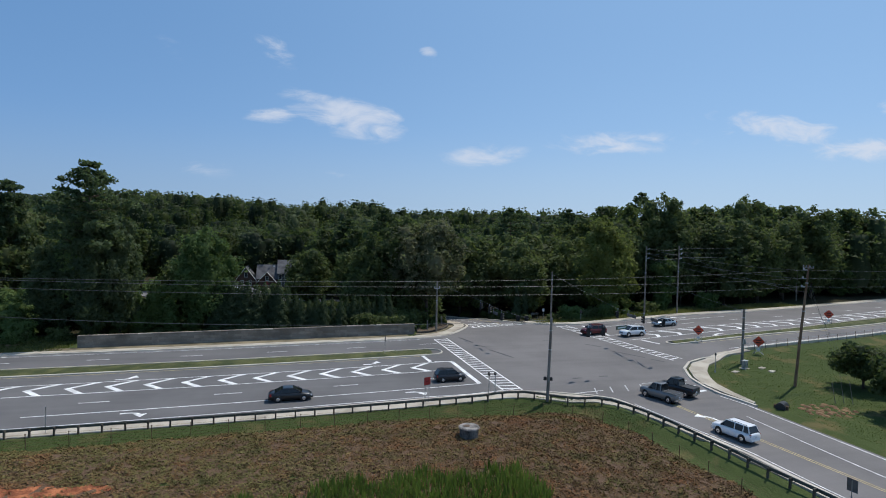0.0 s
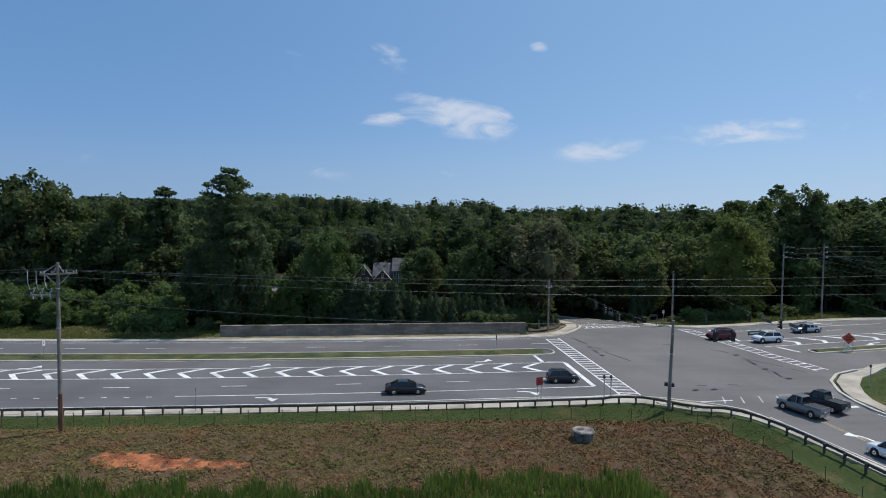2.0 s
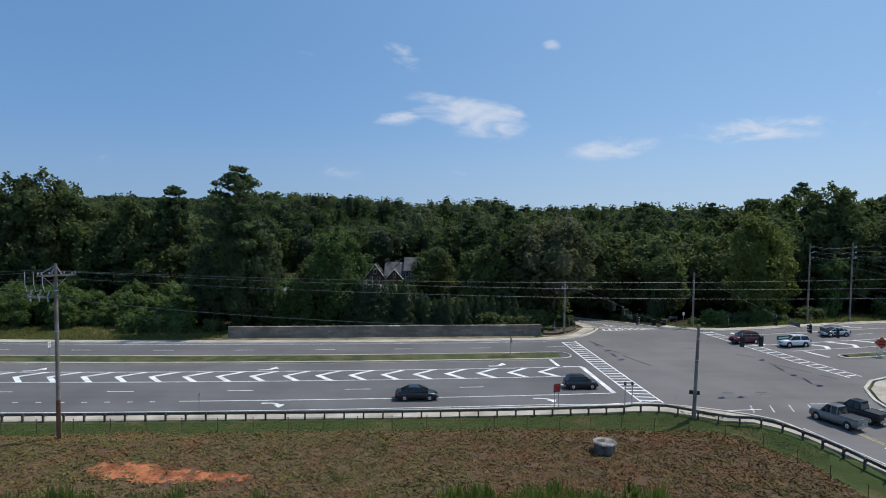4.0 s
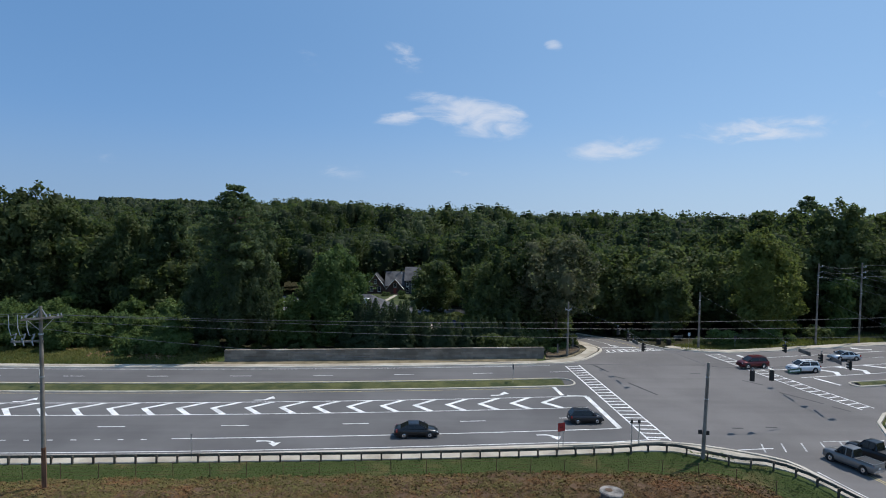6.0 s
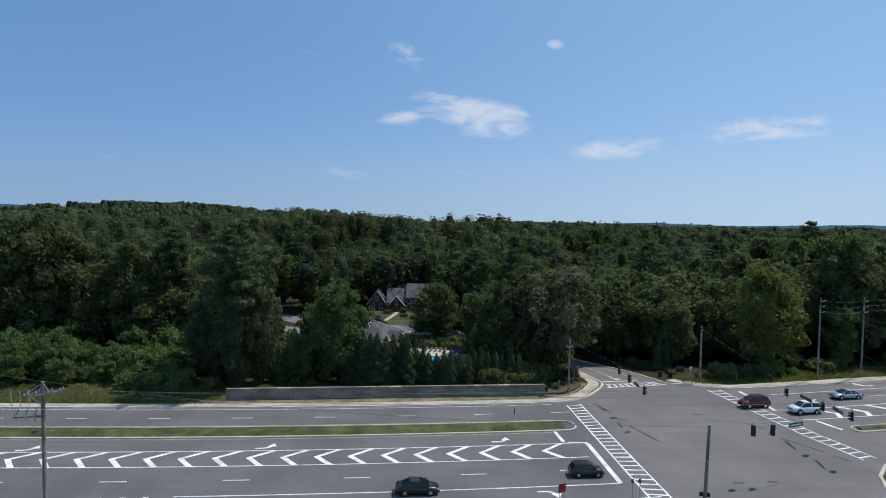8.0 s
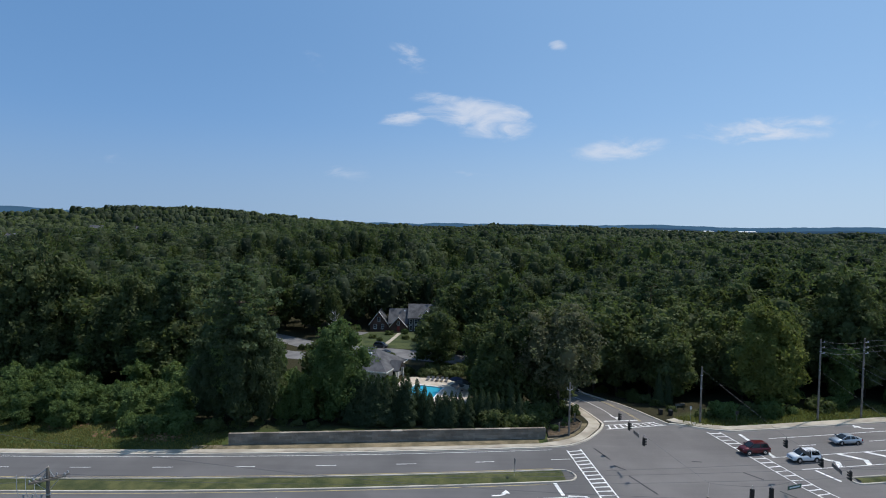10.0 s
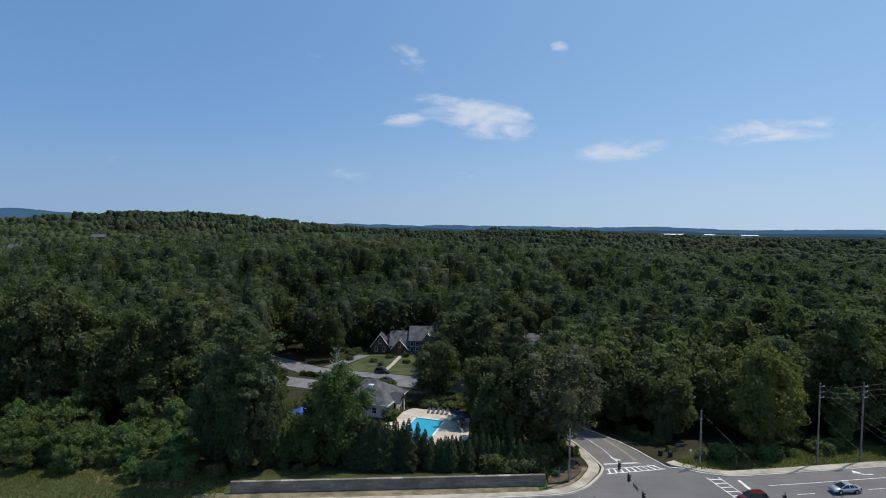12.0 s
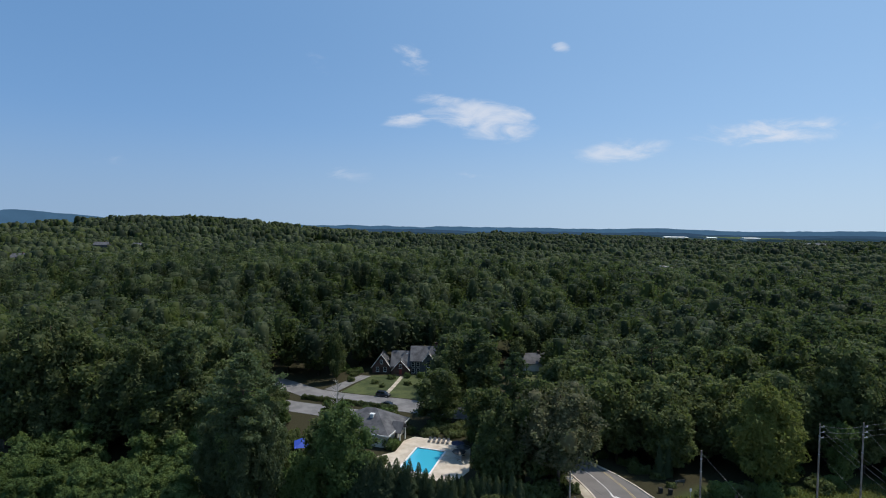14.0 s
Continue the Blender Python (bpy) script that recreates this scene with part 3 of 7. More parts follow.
for i in range(-9, 16):
    chevron(-48.9 + i * 4.12, line, 0.05, 4.15, 2.2, 2.0, 2.6)
for i in range(22):
    chevron(60.5 + i * 4.6, east, 0.05, 4.15, 1.6, 0.6, 2.7, -1)
stripe("gore_line", elane(0, 53.5, 170, 40), 0.15)
stripe("gore_line", elane(4.2, 51.5, 170, 40), 0.15)
for i in range(12):
    stripe("lane_dash", elane(7.7, 58 + i * 12.2, 61 + i * 12.2, 2), 0.13)
stripe("turn_lane_line", elane(11.0, 55, 84, 10), 0.14)
stripe("edge_line", elane(-5.7, 62, FAR_E, 50), 0.12, PAINT_YELLOW)
stripe("edge_line", elane(-9.7, 66, FAR_E, 50), 0.12)
stripe("stop_line", [(19.5, 76.9), (20.5, 66.2)], 0.6)
stripe("stop_line", [(15.9, 80.8), (16.4, 77.3)], 0.5)
stripe("stop_line", [(17.0, 77.2), (19.6, 77.1)], 0.35)
stripe("stop_line", [(51.2, 98.2), (51.9, 89.2)], 0.55)
stripe("stop_line", [(55.2, 84.6), (56.6, 81.2)], 0.4)
stripe("stop_line", [(29.8, 105.1), (36.4, 106.1)], 0.45, parent=side_north)


def crosswalk(a0, a1, b0, b1, n, parent=road, bar=0.32, edge=0.22):
    """Two long lines and the bars between them."""
    stripe("crosswalk_line", fine([a0, a1], 0.8), edge, parent=parent)
    stripe("crosswalk_line", fine([b0, b1], 0.8), edge, parent=parent)
    for i in range(n):
        q = (i + 0.5) / n
        p = (a0[0] + (a1[0] - a0[0]) * q, a0[1] + (a1[1] - a0[1]) * q)
        r = (b0[0] + (b1[0] - b0[0]) * q, b0[1] + (b1[1] - b0[1]) * q)
        stripe("crosswalk_bar", fine([p, r], 0.8), bar, parent=parent, dz=MARK + 0.004)


crosswalk((20.0, 91.6), (22.6, 63.2), (22.3, 92.2), (25.0, 63.0), 25, bar=0.26)
crosswalk((46.2, 99.4), (50.3, 79.6), (48.3, 99.4), (52.3, 79.9), 14, bar=0.24, edge=0.16)
crosswalk((50.3, 79.6), (53.0, 72.4), (52.3, 79.9), (54.9, 72.9), 6, bar=0.22, edge=0.16)
crosswalk((29.4, 102.7), (39.2, 104.9), (29.2, 100.7), (40.6, 103.2), 9)
stripe("crosswalk_line", fine([(31.0, 60.7), (35.0, 61.2)]), 0.16)
stripe("crosswalk_line", fine([(41.6, 63.1), (48.6, 63.5)]), 0.2, PAINT_WORN)
stripe("crosswalk_line", fine([(40.6, 60.3), (48.4, 61.4)]), 0.2, PAINT_WORN)
for i in range(7):
    stripe("crosswalk_bar", [(33.6 + i * 2.25, 60.2 + i * 0.15), (34.4 + i * 2.25, 62.3 + i * 0.2)], 0.17, PAINT_WORN)
stripe("stop_line", [(44.0, 58.6), (48.2, 59.3)], 0.55)


def arrow(x, y, ang, hook, parent=road, size=1.0):
    """A turn arrow: bent shaft and triangular head. hook +1 turns left."""
    pts = [(0, 0), (1.2, 0.02), (1.9, 0.25 * hook), (2.3, 0.7 * hook)]
    c, s_ = math.cos(radians(ang)), math.sin(radians(ang))
    def w(p):
        return (x + (p[0] * c - p[1] * s_) * size, y + (p[0] * s_ + p[1] * c) * size)
    s, wd = Shape(), [0.32, 0.32, 0.34, 0.34]
    a = [w((px_ - 0.0 - (0.12 * hook * k / 3 if k > 1 else 0), py + wd[k] / 2)) for k, (px_, py) in enumerate(pts)]
    b = [w((px_ + (0.12 * hook * k / 3 if k > 1 else 0), py - wd[k] / 2)) for k, (px_, py) in enumerate(pts)]
    s.ribbon(a, b, MARK)
    h = [w((1.6, 0.62 * hook)), w((3.05, 0.55 * hook)), w((2.5, 1.7 * hook))]
    s.add([(p[0], p[1], land(*p) + MARK + 0.004) for p in h], [(0, 1, 2)])
    return part("turn_arrow", s, PAINT_WHITE, parent)


for ax, ay, hk in ((-19.4, 61.6, -1), (10.6, 64.0, -1), (-53.6, 72.6, 1), (-23.9, 74.1, 1), (6.7, 77.0, 1)):
    arrow(ax, ay, 4, hk, size=0.85)
arrow(75, east(75) + 12.4, 183, -1)
arrow(72, east(72) - 1.7, 183, 1)
arrow(32.5, 110, -97, 1, side_north)
arrow(42.3, 49.4, 100, 1, side_south, 0.9)
for o in (-0.17, 0.17):
    stripe("centre_line", [(40.4 + o, 57), (40.7 + o, 54.8), (42.2 + o, 47), (44.6 + o, 34.4), (47.6 + o, 15), (50 + o, 0), (57 + o, -55)], 0.12, PAINT_YELLOW, side_south)
    stripe("centre_line", [(36.7 + o, 105.4), (36.0 + o, 113), (34.9 + o, 121), (32.4 + o, 129), (28 + o, 136), (20 + o, 146)], 0.12, PAINT_YELLOW, side_north)
stripe("lane_line", [(32.7, 105.5), (32.3, 113), (31.2, 121), (29.2, 127.5)], 0.13, PAINT_WHITE, side_north)
stripe("edge_line", [(bend(SOUTH_LEFT, y) + 0.6, y) for y in (56, 52, 47, 42, 36, 28, 15, 0, -50)], 0.13, PAINT_WHITE, side_south)
stripe("edge_line", [(bend(SOUTH_RIGHT, y) - 0.5, y) for y in (57, 54, 47, 42, 36, 28, 15, 0, -50)], 0.13, PAINT_WHITE, side_south)
stripe("lane_line", [(46.3, 50.5), (46.6, 43), (46.9, 38), (47.6, 30)], 0.11, PAINT_WHITE, side_south)
SEAL = plain("crack_sealant", (0.016, 0.016, 0.018), 0.6)
for pts in ([(24.6, 92.5), (26.0, 88.5)], [(26.0, 86.5), (27.4, 85.0)], [(27.2, 83.3), (29.4, 78.0)], [(46.6, 79), (49.6, 74.6)], [(44.5, 84.5), (46.2, 82.2)],
            [(50.0, 73.6), (51.2, 72.0)], [(33.5, 66.6), (34.8, 66.6)], [(37.6, 67.0), (38.9, 66.9)], [(38.5, 88.2), (40, 88.0)]):
    stripe("crack_seal", fine(pts, 0.8), 0.32, SEAL, dz=0.004)


# ---- trees ----
rng = np.random.default_rng(7)


def unit(n):
    v = rng.normal(size=(n, 3))
    return v / np.linalg.norm(v, axis=1, keepdims=True)


def leaf_quads(centres, normals, sizes, tri=False):
    """A bent clump of leaves at each centre, with four corners or three."""
    n = len(centres)
    a = np.cross(normals, unit(n))
    a /= np.linalg.norm(a, axis=1, keepdims=True) + 1e-9
    b = np.cross(normals, a)
    s = sizes[:, None]
    j = lambda: 1 + 0.5 * (rng.random((n, 1)) - 0.5)
    if tri:
        c = np.stack([centres - (a * 0.75 + b * 0.45) * s * j(), centres + b * s * 0.85 * j() + normals * s * 0.2, centres + (a * 0.75 - b * 0.45) * s * j()], 1)
    else:
        c = np.stack([centres - a * s * j(), centres - b * s * 0.6 * j() + normals * s * 0.25, centres + a * s * j(), centres + b * s * 0.6 * j() + normals * s * 0.25], 1)
    f = np.arange(c.shape[1] * n).reshape(n, c.shape[1])
    return c.reshape(-1, 3), f


def ripple(p, wave, seed):
    """Smooth uneven values about zero at points, with lumps about half a wave across."""
    g = np.random.default_rng(seed)
    k = g.normal(size=(7, 3))
    k = k / np.linalg.norm(k, axis=1, keepdims=True) * (6.283 / wave) * (0.7 + 0.7 * g.random((7, 1)))
    return np.sin(p @ k.T + g.random(7) * 6.283).sum(1) / 3.0


def crown_arrays(height, radius, base, shape, leaves, leaf, ragged=1.0, sides=9, body=0.52):
    """Leaf clumps over an uneven crown, thick on its outer boughs, round a dark inner body."""
    seed = int(rng.integers(1 << 30))
    tt = np.linspace(0.0, 1.0, 60)
    prof = np.array([shape(t) for t in tt])
    w = prof + 0.15
    t = np.interp(rng.random(leaves), np.concatenate([[0], np.cumsum(w)]) / w.sum(), np.concatenate([[0], tt + 0.5 / 60]))
    t = np.clip(t, 0, 1)
    a = rng.random(leaves) * 6.283
    cap = np.minimum(1.0, np.sqrt(np.clip((1.0 - t) / 0.16, 0, 1)) + 0.05) * np.minimum(1.0, 0.45 + t * 5)
    r = radius * np.interp(t, tt, prof) * cap
    z = base + (height - base) * t
    shell = np.stack([r * np.cos(a), r * np.sin(a), z], 1)
    big, small = ripple(shell, radius * 1.25, seed), ripple(shell, radius * 0.5, seed + 1)
    swell = 1 + ragged * (0.20 * big + 0.13 * small)
    depth = np.where(rng.random(leaves) < 0.8, 1 - 0.22 * rng.random(leaves) ** 1.5, 0.5 + 0.4 * rng.random(leaves))
    depth = depth + np.where(rng.random(leaves) < 0.10, 0.10 * rng.random(leaves), 0)
    f = (swell * depth)[:, None]
    pos = shell.copy()
    pos[:, :2] *= f
    pos[:, 2] += (np.interp(t, [0, 0.6, 1], [0.0, 0.4, 1.0]) * (swell * depth - 1) * radius * 0.55)
    out = np.stack([np.cos(a), np.sin(a), np.interp(t, [0, 0.35, 1], [-0.2, 0.25, 1.6])], 1)
    out /= np.linalg.norm(out, axis=1, keepdims=True)
    nrm = out * 0.55 + unit(leaves) * 0.75 + np.array([0.05, 0, 0.25])
    nrm /= np.linalg.norm(nrm, axis=1, keepdims=True)
    v, fc = leaf_quads(pos, nrm, leaf * (0.6 + 0.8 * rng.random(leaves)), True)
    # inner body
    lv = (0.10, 0.28, 0.55, 0.74, 0.84) if body < 0.6 else (0.03, 0.25, 0.58, 0.80, 0.89)
    ang = np.arange(sides) * 6.283 / sides
    rings = []
    for q in lv:
        rr = radius * float(np.interp(q, tt, prof)) * min(1.0, math.sqrt(max(0.0, (1.0 - q)) / 0.16) + 0.05) * min(1.0, 0.45 + q * 5)
        ring = np.stack([rr * np.cos(ang), rr * np.sin(ang), 0 * ang + base + (height - base) * q], 1)
        sw = 1 + ragged * (0.20 * ripple(ring, radius * 1.25, seed) + 0.13 * ripple(ring, radius * 0.5, seed + 1))
        ring[:, :2] *= (body * np.clip(sw, 0.5, 1.2))[:, None]
        rings.append(ring)
    inner = np.concatenate(rings)
    k = len(v)
    faces = []
    for i in range(len(lv) - 1):
        for j in range(sides):
            p, q = i * sides + j, i * sides + (j + 1) % sides
            faces += [(p, q, q + sides), (p, q + sides, p + sides)]
    top = (len(lv) - 1) * sides
    faces += [(top, top + j, top + j + 1) for j in range(1, sides - 1)]
    return np.concatenate([v, inner]), np.concatenate([fc, np.array(faces) + k])


def tuft_arrays(lobes, leaves, leaf, droop=0.7):
    """Open tufts of needles about the given middles."""
    L = np.array(lobes)
    w = L[:, 3] ** 2
    pick = rng.choice(len(L), leaves, p=w / w.sum())
    d = unit(leaves)
    rad = L[pick, 3] * (0.45 + 0.65 * rng.random(leaves))
    pos = L[pick, :3] + d * rad[:, None] * np.array([1, 1, droop])
    nrm = d * 0.6 + unit(leaves) * 0.75 + np.array([0.05, 0, 0.22])
    nrm /= np.linalg.norm(nrm, axis=1, keepdims=True)
    return leaf_quads(pos, nrm, leaf * (0.6 + 0.8 * rng.random(leaves)), True)


ROUND = lambda t: math.sqrt(max(0.0, 1 - (2 * t - 0.85) ** 2 * 0.8))
CONE_OVAL = lambda t: max(0.12, min(1.0, 0.45 + 2.2 * t)) * max(0.1, 1.0 - 0.85 * t * t)
OVAL = lambda t: max(0.2, math.sin(math.pi * min(0.97, 0.12 + 0.85 * t)) ** 0.7)


def trunk_shape(height, r, base, lobes, lean=0.0):
    s = Shape()
    s.tube([(0, 0, -0.4), (0.05, 0, height * 0.25), (lean * 0.5, 0.1, height * 0.55), (lean, 0, height * 0.88)], r, r * 0.25, 7)
    for x, y, z, _ in lobes:
        z0 = max(base * 0.75, z - 2.5 - 0.3 * math.hypot(x, y))
        s.tube([(0, 0, z0), (x * 0.5, y * 0.5, (z0 + z) / 2 + 0.3), (x, y, z)], r * 0.35, r * 0.1, 5, caps=False)
    return s


def make_tree(name, height, radius, base, limbs, shape, leaves, leaf, mat, label, trunk_r=0.28, ragged=1.0):
    """A tree of its own: tapered trunk with limbs, and an uneven crown of leaf clumps."""
    ends = []
    for i in range(limbs):
        q = 0.1 + 0.8 * (i + rng.random()) / limbs
        r, a = radius * shape(q) * (0.5 + 0.35 * rng.random()), i * 2.4 + rng.random()
        ends.append((r * math.cos(a), r * math.sin(a), base + (height - base) * q, 1.0))
    t = thing(name, 0, 0, -200, 0, label, "tree")
    part("trunk", trunk_shape(height, trunk_r, base, ends), BARK, t, "grey-brown bark", smooth=True)
    v, f = crown_arrays(height * 0.97, radius * 0.80, base, shape, int(leaves * 0.5), leaf, 1.3 * ragged)
    vs, fs, k = [v], [f], len(v)
    for x, y, z, _ in ends:
        q = (0.24 + 0.20 * rng.random()) * radius
        z = min(max(z, base + 0.7 * q), height - 0.8 * q)
        v, f = crown_arrays(1.7 * q, q, 0.0, ROUND, int(leaves * 0.5 / limbs), leaf, 1.3 * ragged, 6)
        vs.append(v + np.array([x * 1.08, y * 1.08, z - 0.9 * q]))
        fs.append(f + k)
        k += len(v)
    c = new("crown", quick_mesh("crown", np.concatenate(vs), np.concatenate(fs), mat))
    c.parent = t
    return t


def make_pine(name, height, radius, base, whorls, leaves, mat, label):
    """A tall pine: bare stem below, rising boughs with tufts of needles above, a pointed head."""
    t = thing(name, 0, 0, -200, 0, label, "tree")
    s, lobes = Shape(), []
    s.tube([(0, 0, -0.4), (0, 0, height * 0.5), (0.15, 0.1, height)], 0.3, 0.05, 7)
    for i in range(whorls):
        z = base + (height - 0.8 - base) * (i + 0.3 * rng.random()) / (whorls - 1)
        reach = min(radius * (0.8 + 0.3 * rng.random()), 0.5 + 0.85 * (height - z))
        for k in range(5):
            a = i * 1.1 + k * math.pi * 0.4 + rng.random() * 0.8
            r = reach * (0.55 + 0.5 * rng.random())
            rise = 0.12 + 0.34 * rng.random()
            s.tube([(0, 0, z), (r * math.cos(a), r * math.sin(a), z + rise * r)], 0.07, 0.03, 4, caps=False)
            for q in (0.5, 0.78, 1.0):
                if r * q > 0.35:
                    b = a + 0.25 * (rng.random() - 0.5)
                    lobes.append((r * q * math.cos(b), r * q * math.sin(b), z + rise * r * q + 0.15, (0.42 + 0.085 * reach) * (0.8 + 0.5 * rng.random())))
    lobes.append((0.15, 0.1, height, 0.5))
    part("trunk", s, BARK, t, "straight reddish-grey bark", smooth=True)
    v, f = tuft_arrays(lobes, leaves, 0.29)
    c = new("crown", quick_mesh("crown", v, f, mat))
    c.parent = t
    return t


def make_cypress(name, height, radius, leaves, label):
    """A pointed evergreen, dense from the ground to its tip."""
    t = thing(name, 0, 0, -200, 0, label, "tree")
    part("trunk", Shape().tube([(0, 0, -0.4), (0, 0, height * 0.9)], 0.14, 0.03, 6), BARK, t)
    q = 1 - rng.random(leaves) ** 0.62
    a = rng.random(leaves) * 6.283
    prof = np.minimum(1.0, q * 9 + 0.55) * (1 - q) ** 0.72 + 0.02
    bump = 1 + 0.16 * np.sin(a * 5 + q * 23) + 0.12 * np.sin(a * 3 - q * 41)
    r = radius * prof * bump * (0.8 + 0.3 * rng.random(leaves))
    pos = np.stack([r * np.cos(a), r * np.sin(a), 0.1 + q * height], 1)
    nrm = np.stack([np.cos(a), np.sin(a), 0.5 + 0 * a], 1) + unit(leaves) * 0.5
    nrm /= np.linalg.norm(nrm, axis=1, keepdims=True)
    v, f = leaf_quads(pos, nrm, 0.27 * (0.6 + 0.8 * rng.random(leaves)) * (1 - 0.5 * q), True)
    ang = np.arange(7) * 2 * math.pi / 7
    cone = np.concatenate([np.stack([np.cos(ang) * radius * 0.7, np.sin(ang) * radius * 0.7, 0 * ang + 0.2], 1), [[0, 0, height * 0.92]]])
    k = len(v)
    v = np.concatenate([v, cone])
    f = np.concatenate([f, np.array([(k + i, k + (i + 1) % 7, k + 7) for i in range(7)])])
    c = new("crown", quick_mesh("crown", v, f, LEAF_CYPRESS))
    c.parent = t
    return t


BROAD = "broad-leaved tree with a dense dark green crown in the woods"
SPECIES = {
    "oak": [make_tree("oak_tree", 19, 5.6, 2.2, 15, ROUND, 7000, 0.34, LEAF_OAK, BROAD), make_tree("oak_tree", 21, 5.0, 2.2, 16, OVAL, 7000, 0.34, LEAF_OAK, BROAD),
            make_tree("oak_tree", 17, 5.2, 1.6, 14, ROUND, 6400, 0.34, LEAF_OAK, BROAD)],
    "deep": [make_tree("oak_tree", 19, 5.4, 2.5, 9, ROUND, 3300, 0.46, LEAF_OAK, BROAD), make_tree("oak_tree", 21, 4.8, 2.5, 10, OVAL, 3300, 0.46, LEAF_OAK, BROAD)],
    # dark cypress leaves paint in the shade of the trees behind the bank
    "evergreen": [make_tree("evergreen_tree", 21, 4.8, 1.2, 15, OVAL, 7200, 0.32, LEAF_CYPRESS, "tall tree behind the roadside bank, leaves darkened for shade")],
    "fresh": [make_tree("fresh_green_tree", 19, 5.4, 0.8, 16, OVAL, 9500, 0.29, LEAF_BRIGHT, "tall broad-leaved tree with fresh green leaves behind the wall")],
    "young": [make_tree("young_tree", 12, 3.4, 0.6, 7, CONE_OVAL, 2800, 0.31, LEAF_BRIGHT, "young broad-leaved tree with fresh green leaves", 0.14),
              make_tree("young_tree", 9, 3.0, 0.3, 6, CONE_OVAL, 2400, 0.29, LEAF_BRIGHT, "young broad-leaved tree with fresh green leaves", 0.12)],
    "gold": [make_tree("yellowing_tree", 21, 4.8, 0.8, 15, OVAL, 8500, 0.31, LEAF_GOLD, "tall broad-leaved tree with yellowing leaves")],
    "cypress": [make_cypress("cypress_tree", 10, 1.9, 3600, "dense dark green cypress in a screening row"), make_cypress("cypress_tree", 9, 2.1, 3600, "dense dark green cypress in a screening row")],
    "corner": [make_tree("corner_oak", 20, 6.4, 5.0, 16, ROUND, 10500, 0.30, LEAF_GREY, "broad grey-green oak at the street corner")],
    "pine": [make_pine("pine_tree", 27, 4.9, 13, 13, 8200, LEAF_PINE, "tall pine with open tiers of needles"),
             make_pine("pine_tree", 24, 4.1, 11, 12, 7000, LEAF_PINE, "tall pine with open tiers of needles")],
    "shrub": [make_tree("shrub", 3.2, 2.2, 0.0, 5, ROUND, 1500, 0.21, LEAF_BRIGHT, "leafy green shrub at the foot of the trees", 0.06),
              make_tree("shrub", 2.2, 1.8, 0.0, 5, ROUND, 1200, 0.18, LEAF_OAK, "dark leafy shrub at the foot of the trees", 0.05)],
}
dead_tree = thing("dead_tree", -24.5, 125.0, land(-24.5, 125.0), 0, "bare grey dead tree standing among green crowns", "tree")
snag = Shape().tube([(0, 0, -0.4), (0.1, 0, 9.0), (0.4, 0.1, 19.5)], 0.2, 0.05, 7)
for i in range(15):
    z, a, r = 9.5 + 0.66 * i, i * 2.4, 2.9 - 0.13 * i
    tip = (0.2 + r * math.cos(a), r * math.sin(a), z + 0.9 * r)
    snag.tube([(0.2, 0, z), (0.2 + 0.5 * r * math.cos(a), 0.5 * r * math.sin(a), z + 0.3 * r), tip], 0.075, 0.03, 5, caps=False)
    for q in (0.8, -0.8):
        snag.tube([(0.2 + 0.5 * r * math.cos(a), 0.5 * r * math.sin(a), z + 0.3 * r), (0.2 + 0.8 * r * math.cos(a + q), 0.8 * r * math.sin(a + q), z + 0.8 * r)], 0.04, 0.02, 4, caps=False)
part("trunk", snag, surface("dead_wood", (0.22, 0.205, 0.18), (0.38, 0.36, 0.32), 1.0, 12.0, 0.9, 0.4), dead_tree, "pale weathered dead wood")
USED = set()


def plant(kind, x, y, scale=1.0, wide=1.0, which=None, group="", sink=0.1):
    stock = SPECIES[kind]
    i = int(rng.integers(len(stock))) if which is None else which
    m = pose(x, y, land(x, y) - sink, 0, 0, rng.random() * 360) @ Matrix.Diagonal((scale * wide, scale * wide, scale, 1))
    if stock[i] in USED:
        a = stock[i].scale
        ob = copy_thing(stock[i], m @ Matrix.Diagonal((1 / a.x, 1 / a.y, 1 / a.z, 1)))
    else:
        ob = stock[i]
        ob.matrix_basis = m
        USED.add(ob)
    return tagged(ob, group=group)


def clear_of_trees(x, y):
    """True where the frames show open land among the woods."""
    if 98 < y < 155 and bend(NORTH_LEFT, y) - 3.5 < x < bend(NORTH_RIGHT, y) + 3.5 + 5.5 * (1 - step(122, 132, y)):
        return True
    if -42 < x < -20 and y < 128:
        return True
    if -46 < x < 30 and y < 109:
        return True
    if -20 < x < 10 and y < 119:
        return True
    if -22 < x < 9 and 112 < y < 161:
        return True
    if -48 < x < -20 and 127 < y < 166:
        return True
    if -62 < x < -3 and 160 < y < 187 or -36 < x < 2 and 187 <= y < 213:
        return True
    if 134 < y < 203 and abs(x - 0.135 * (y - 3)) < 8 + 4 * step(150, 170, y):
        return True
    if math.hypot(x - 29, y - 203) < 14:
        return True
    if x < 30:
        return y < line(min(x, 20)) + 25
    if x < 62:
        return y < 120
    return y < east(x) + 24.5


# single trees that stand out
plant("pine", -35.4, 99.0, 1.05, 1.2, 0)
plant("fresh", -37.5, 103.5, 1.12, 0.8)
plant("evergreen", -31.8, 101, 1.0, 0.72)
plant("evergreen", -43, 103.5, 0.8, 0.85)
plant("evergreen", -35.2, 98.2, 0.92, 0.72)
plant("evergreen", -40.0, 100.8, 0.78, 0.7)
for x, y, k in ((-92, 130, 1.62), (-98, 128, 1.55), (-86, 133, 1.46), (-71, 130, 1.36), (-78, 136, 1.25), (-62, 131, 1.25), (-105, 132, 1.45)):
    plant("oak", x, y, k, 0.85, 1)
plant("pine", -61, 129, 1.25, 0.9, 1)
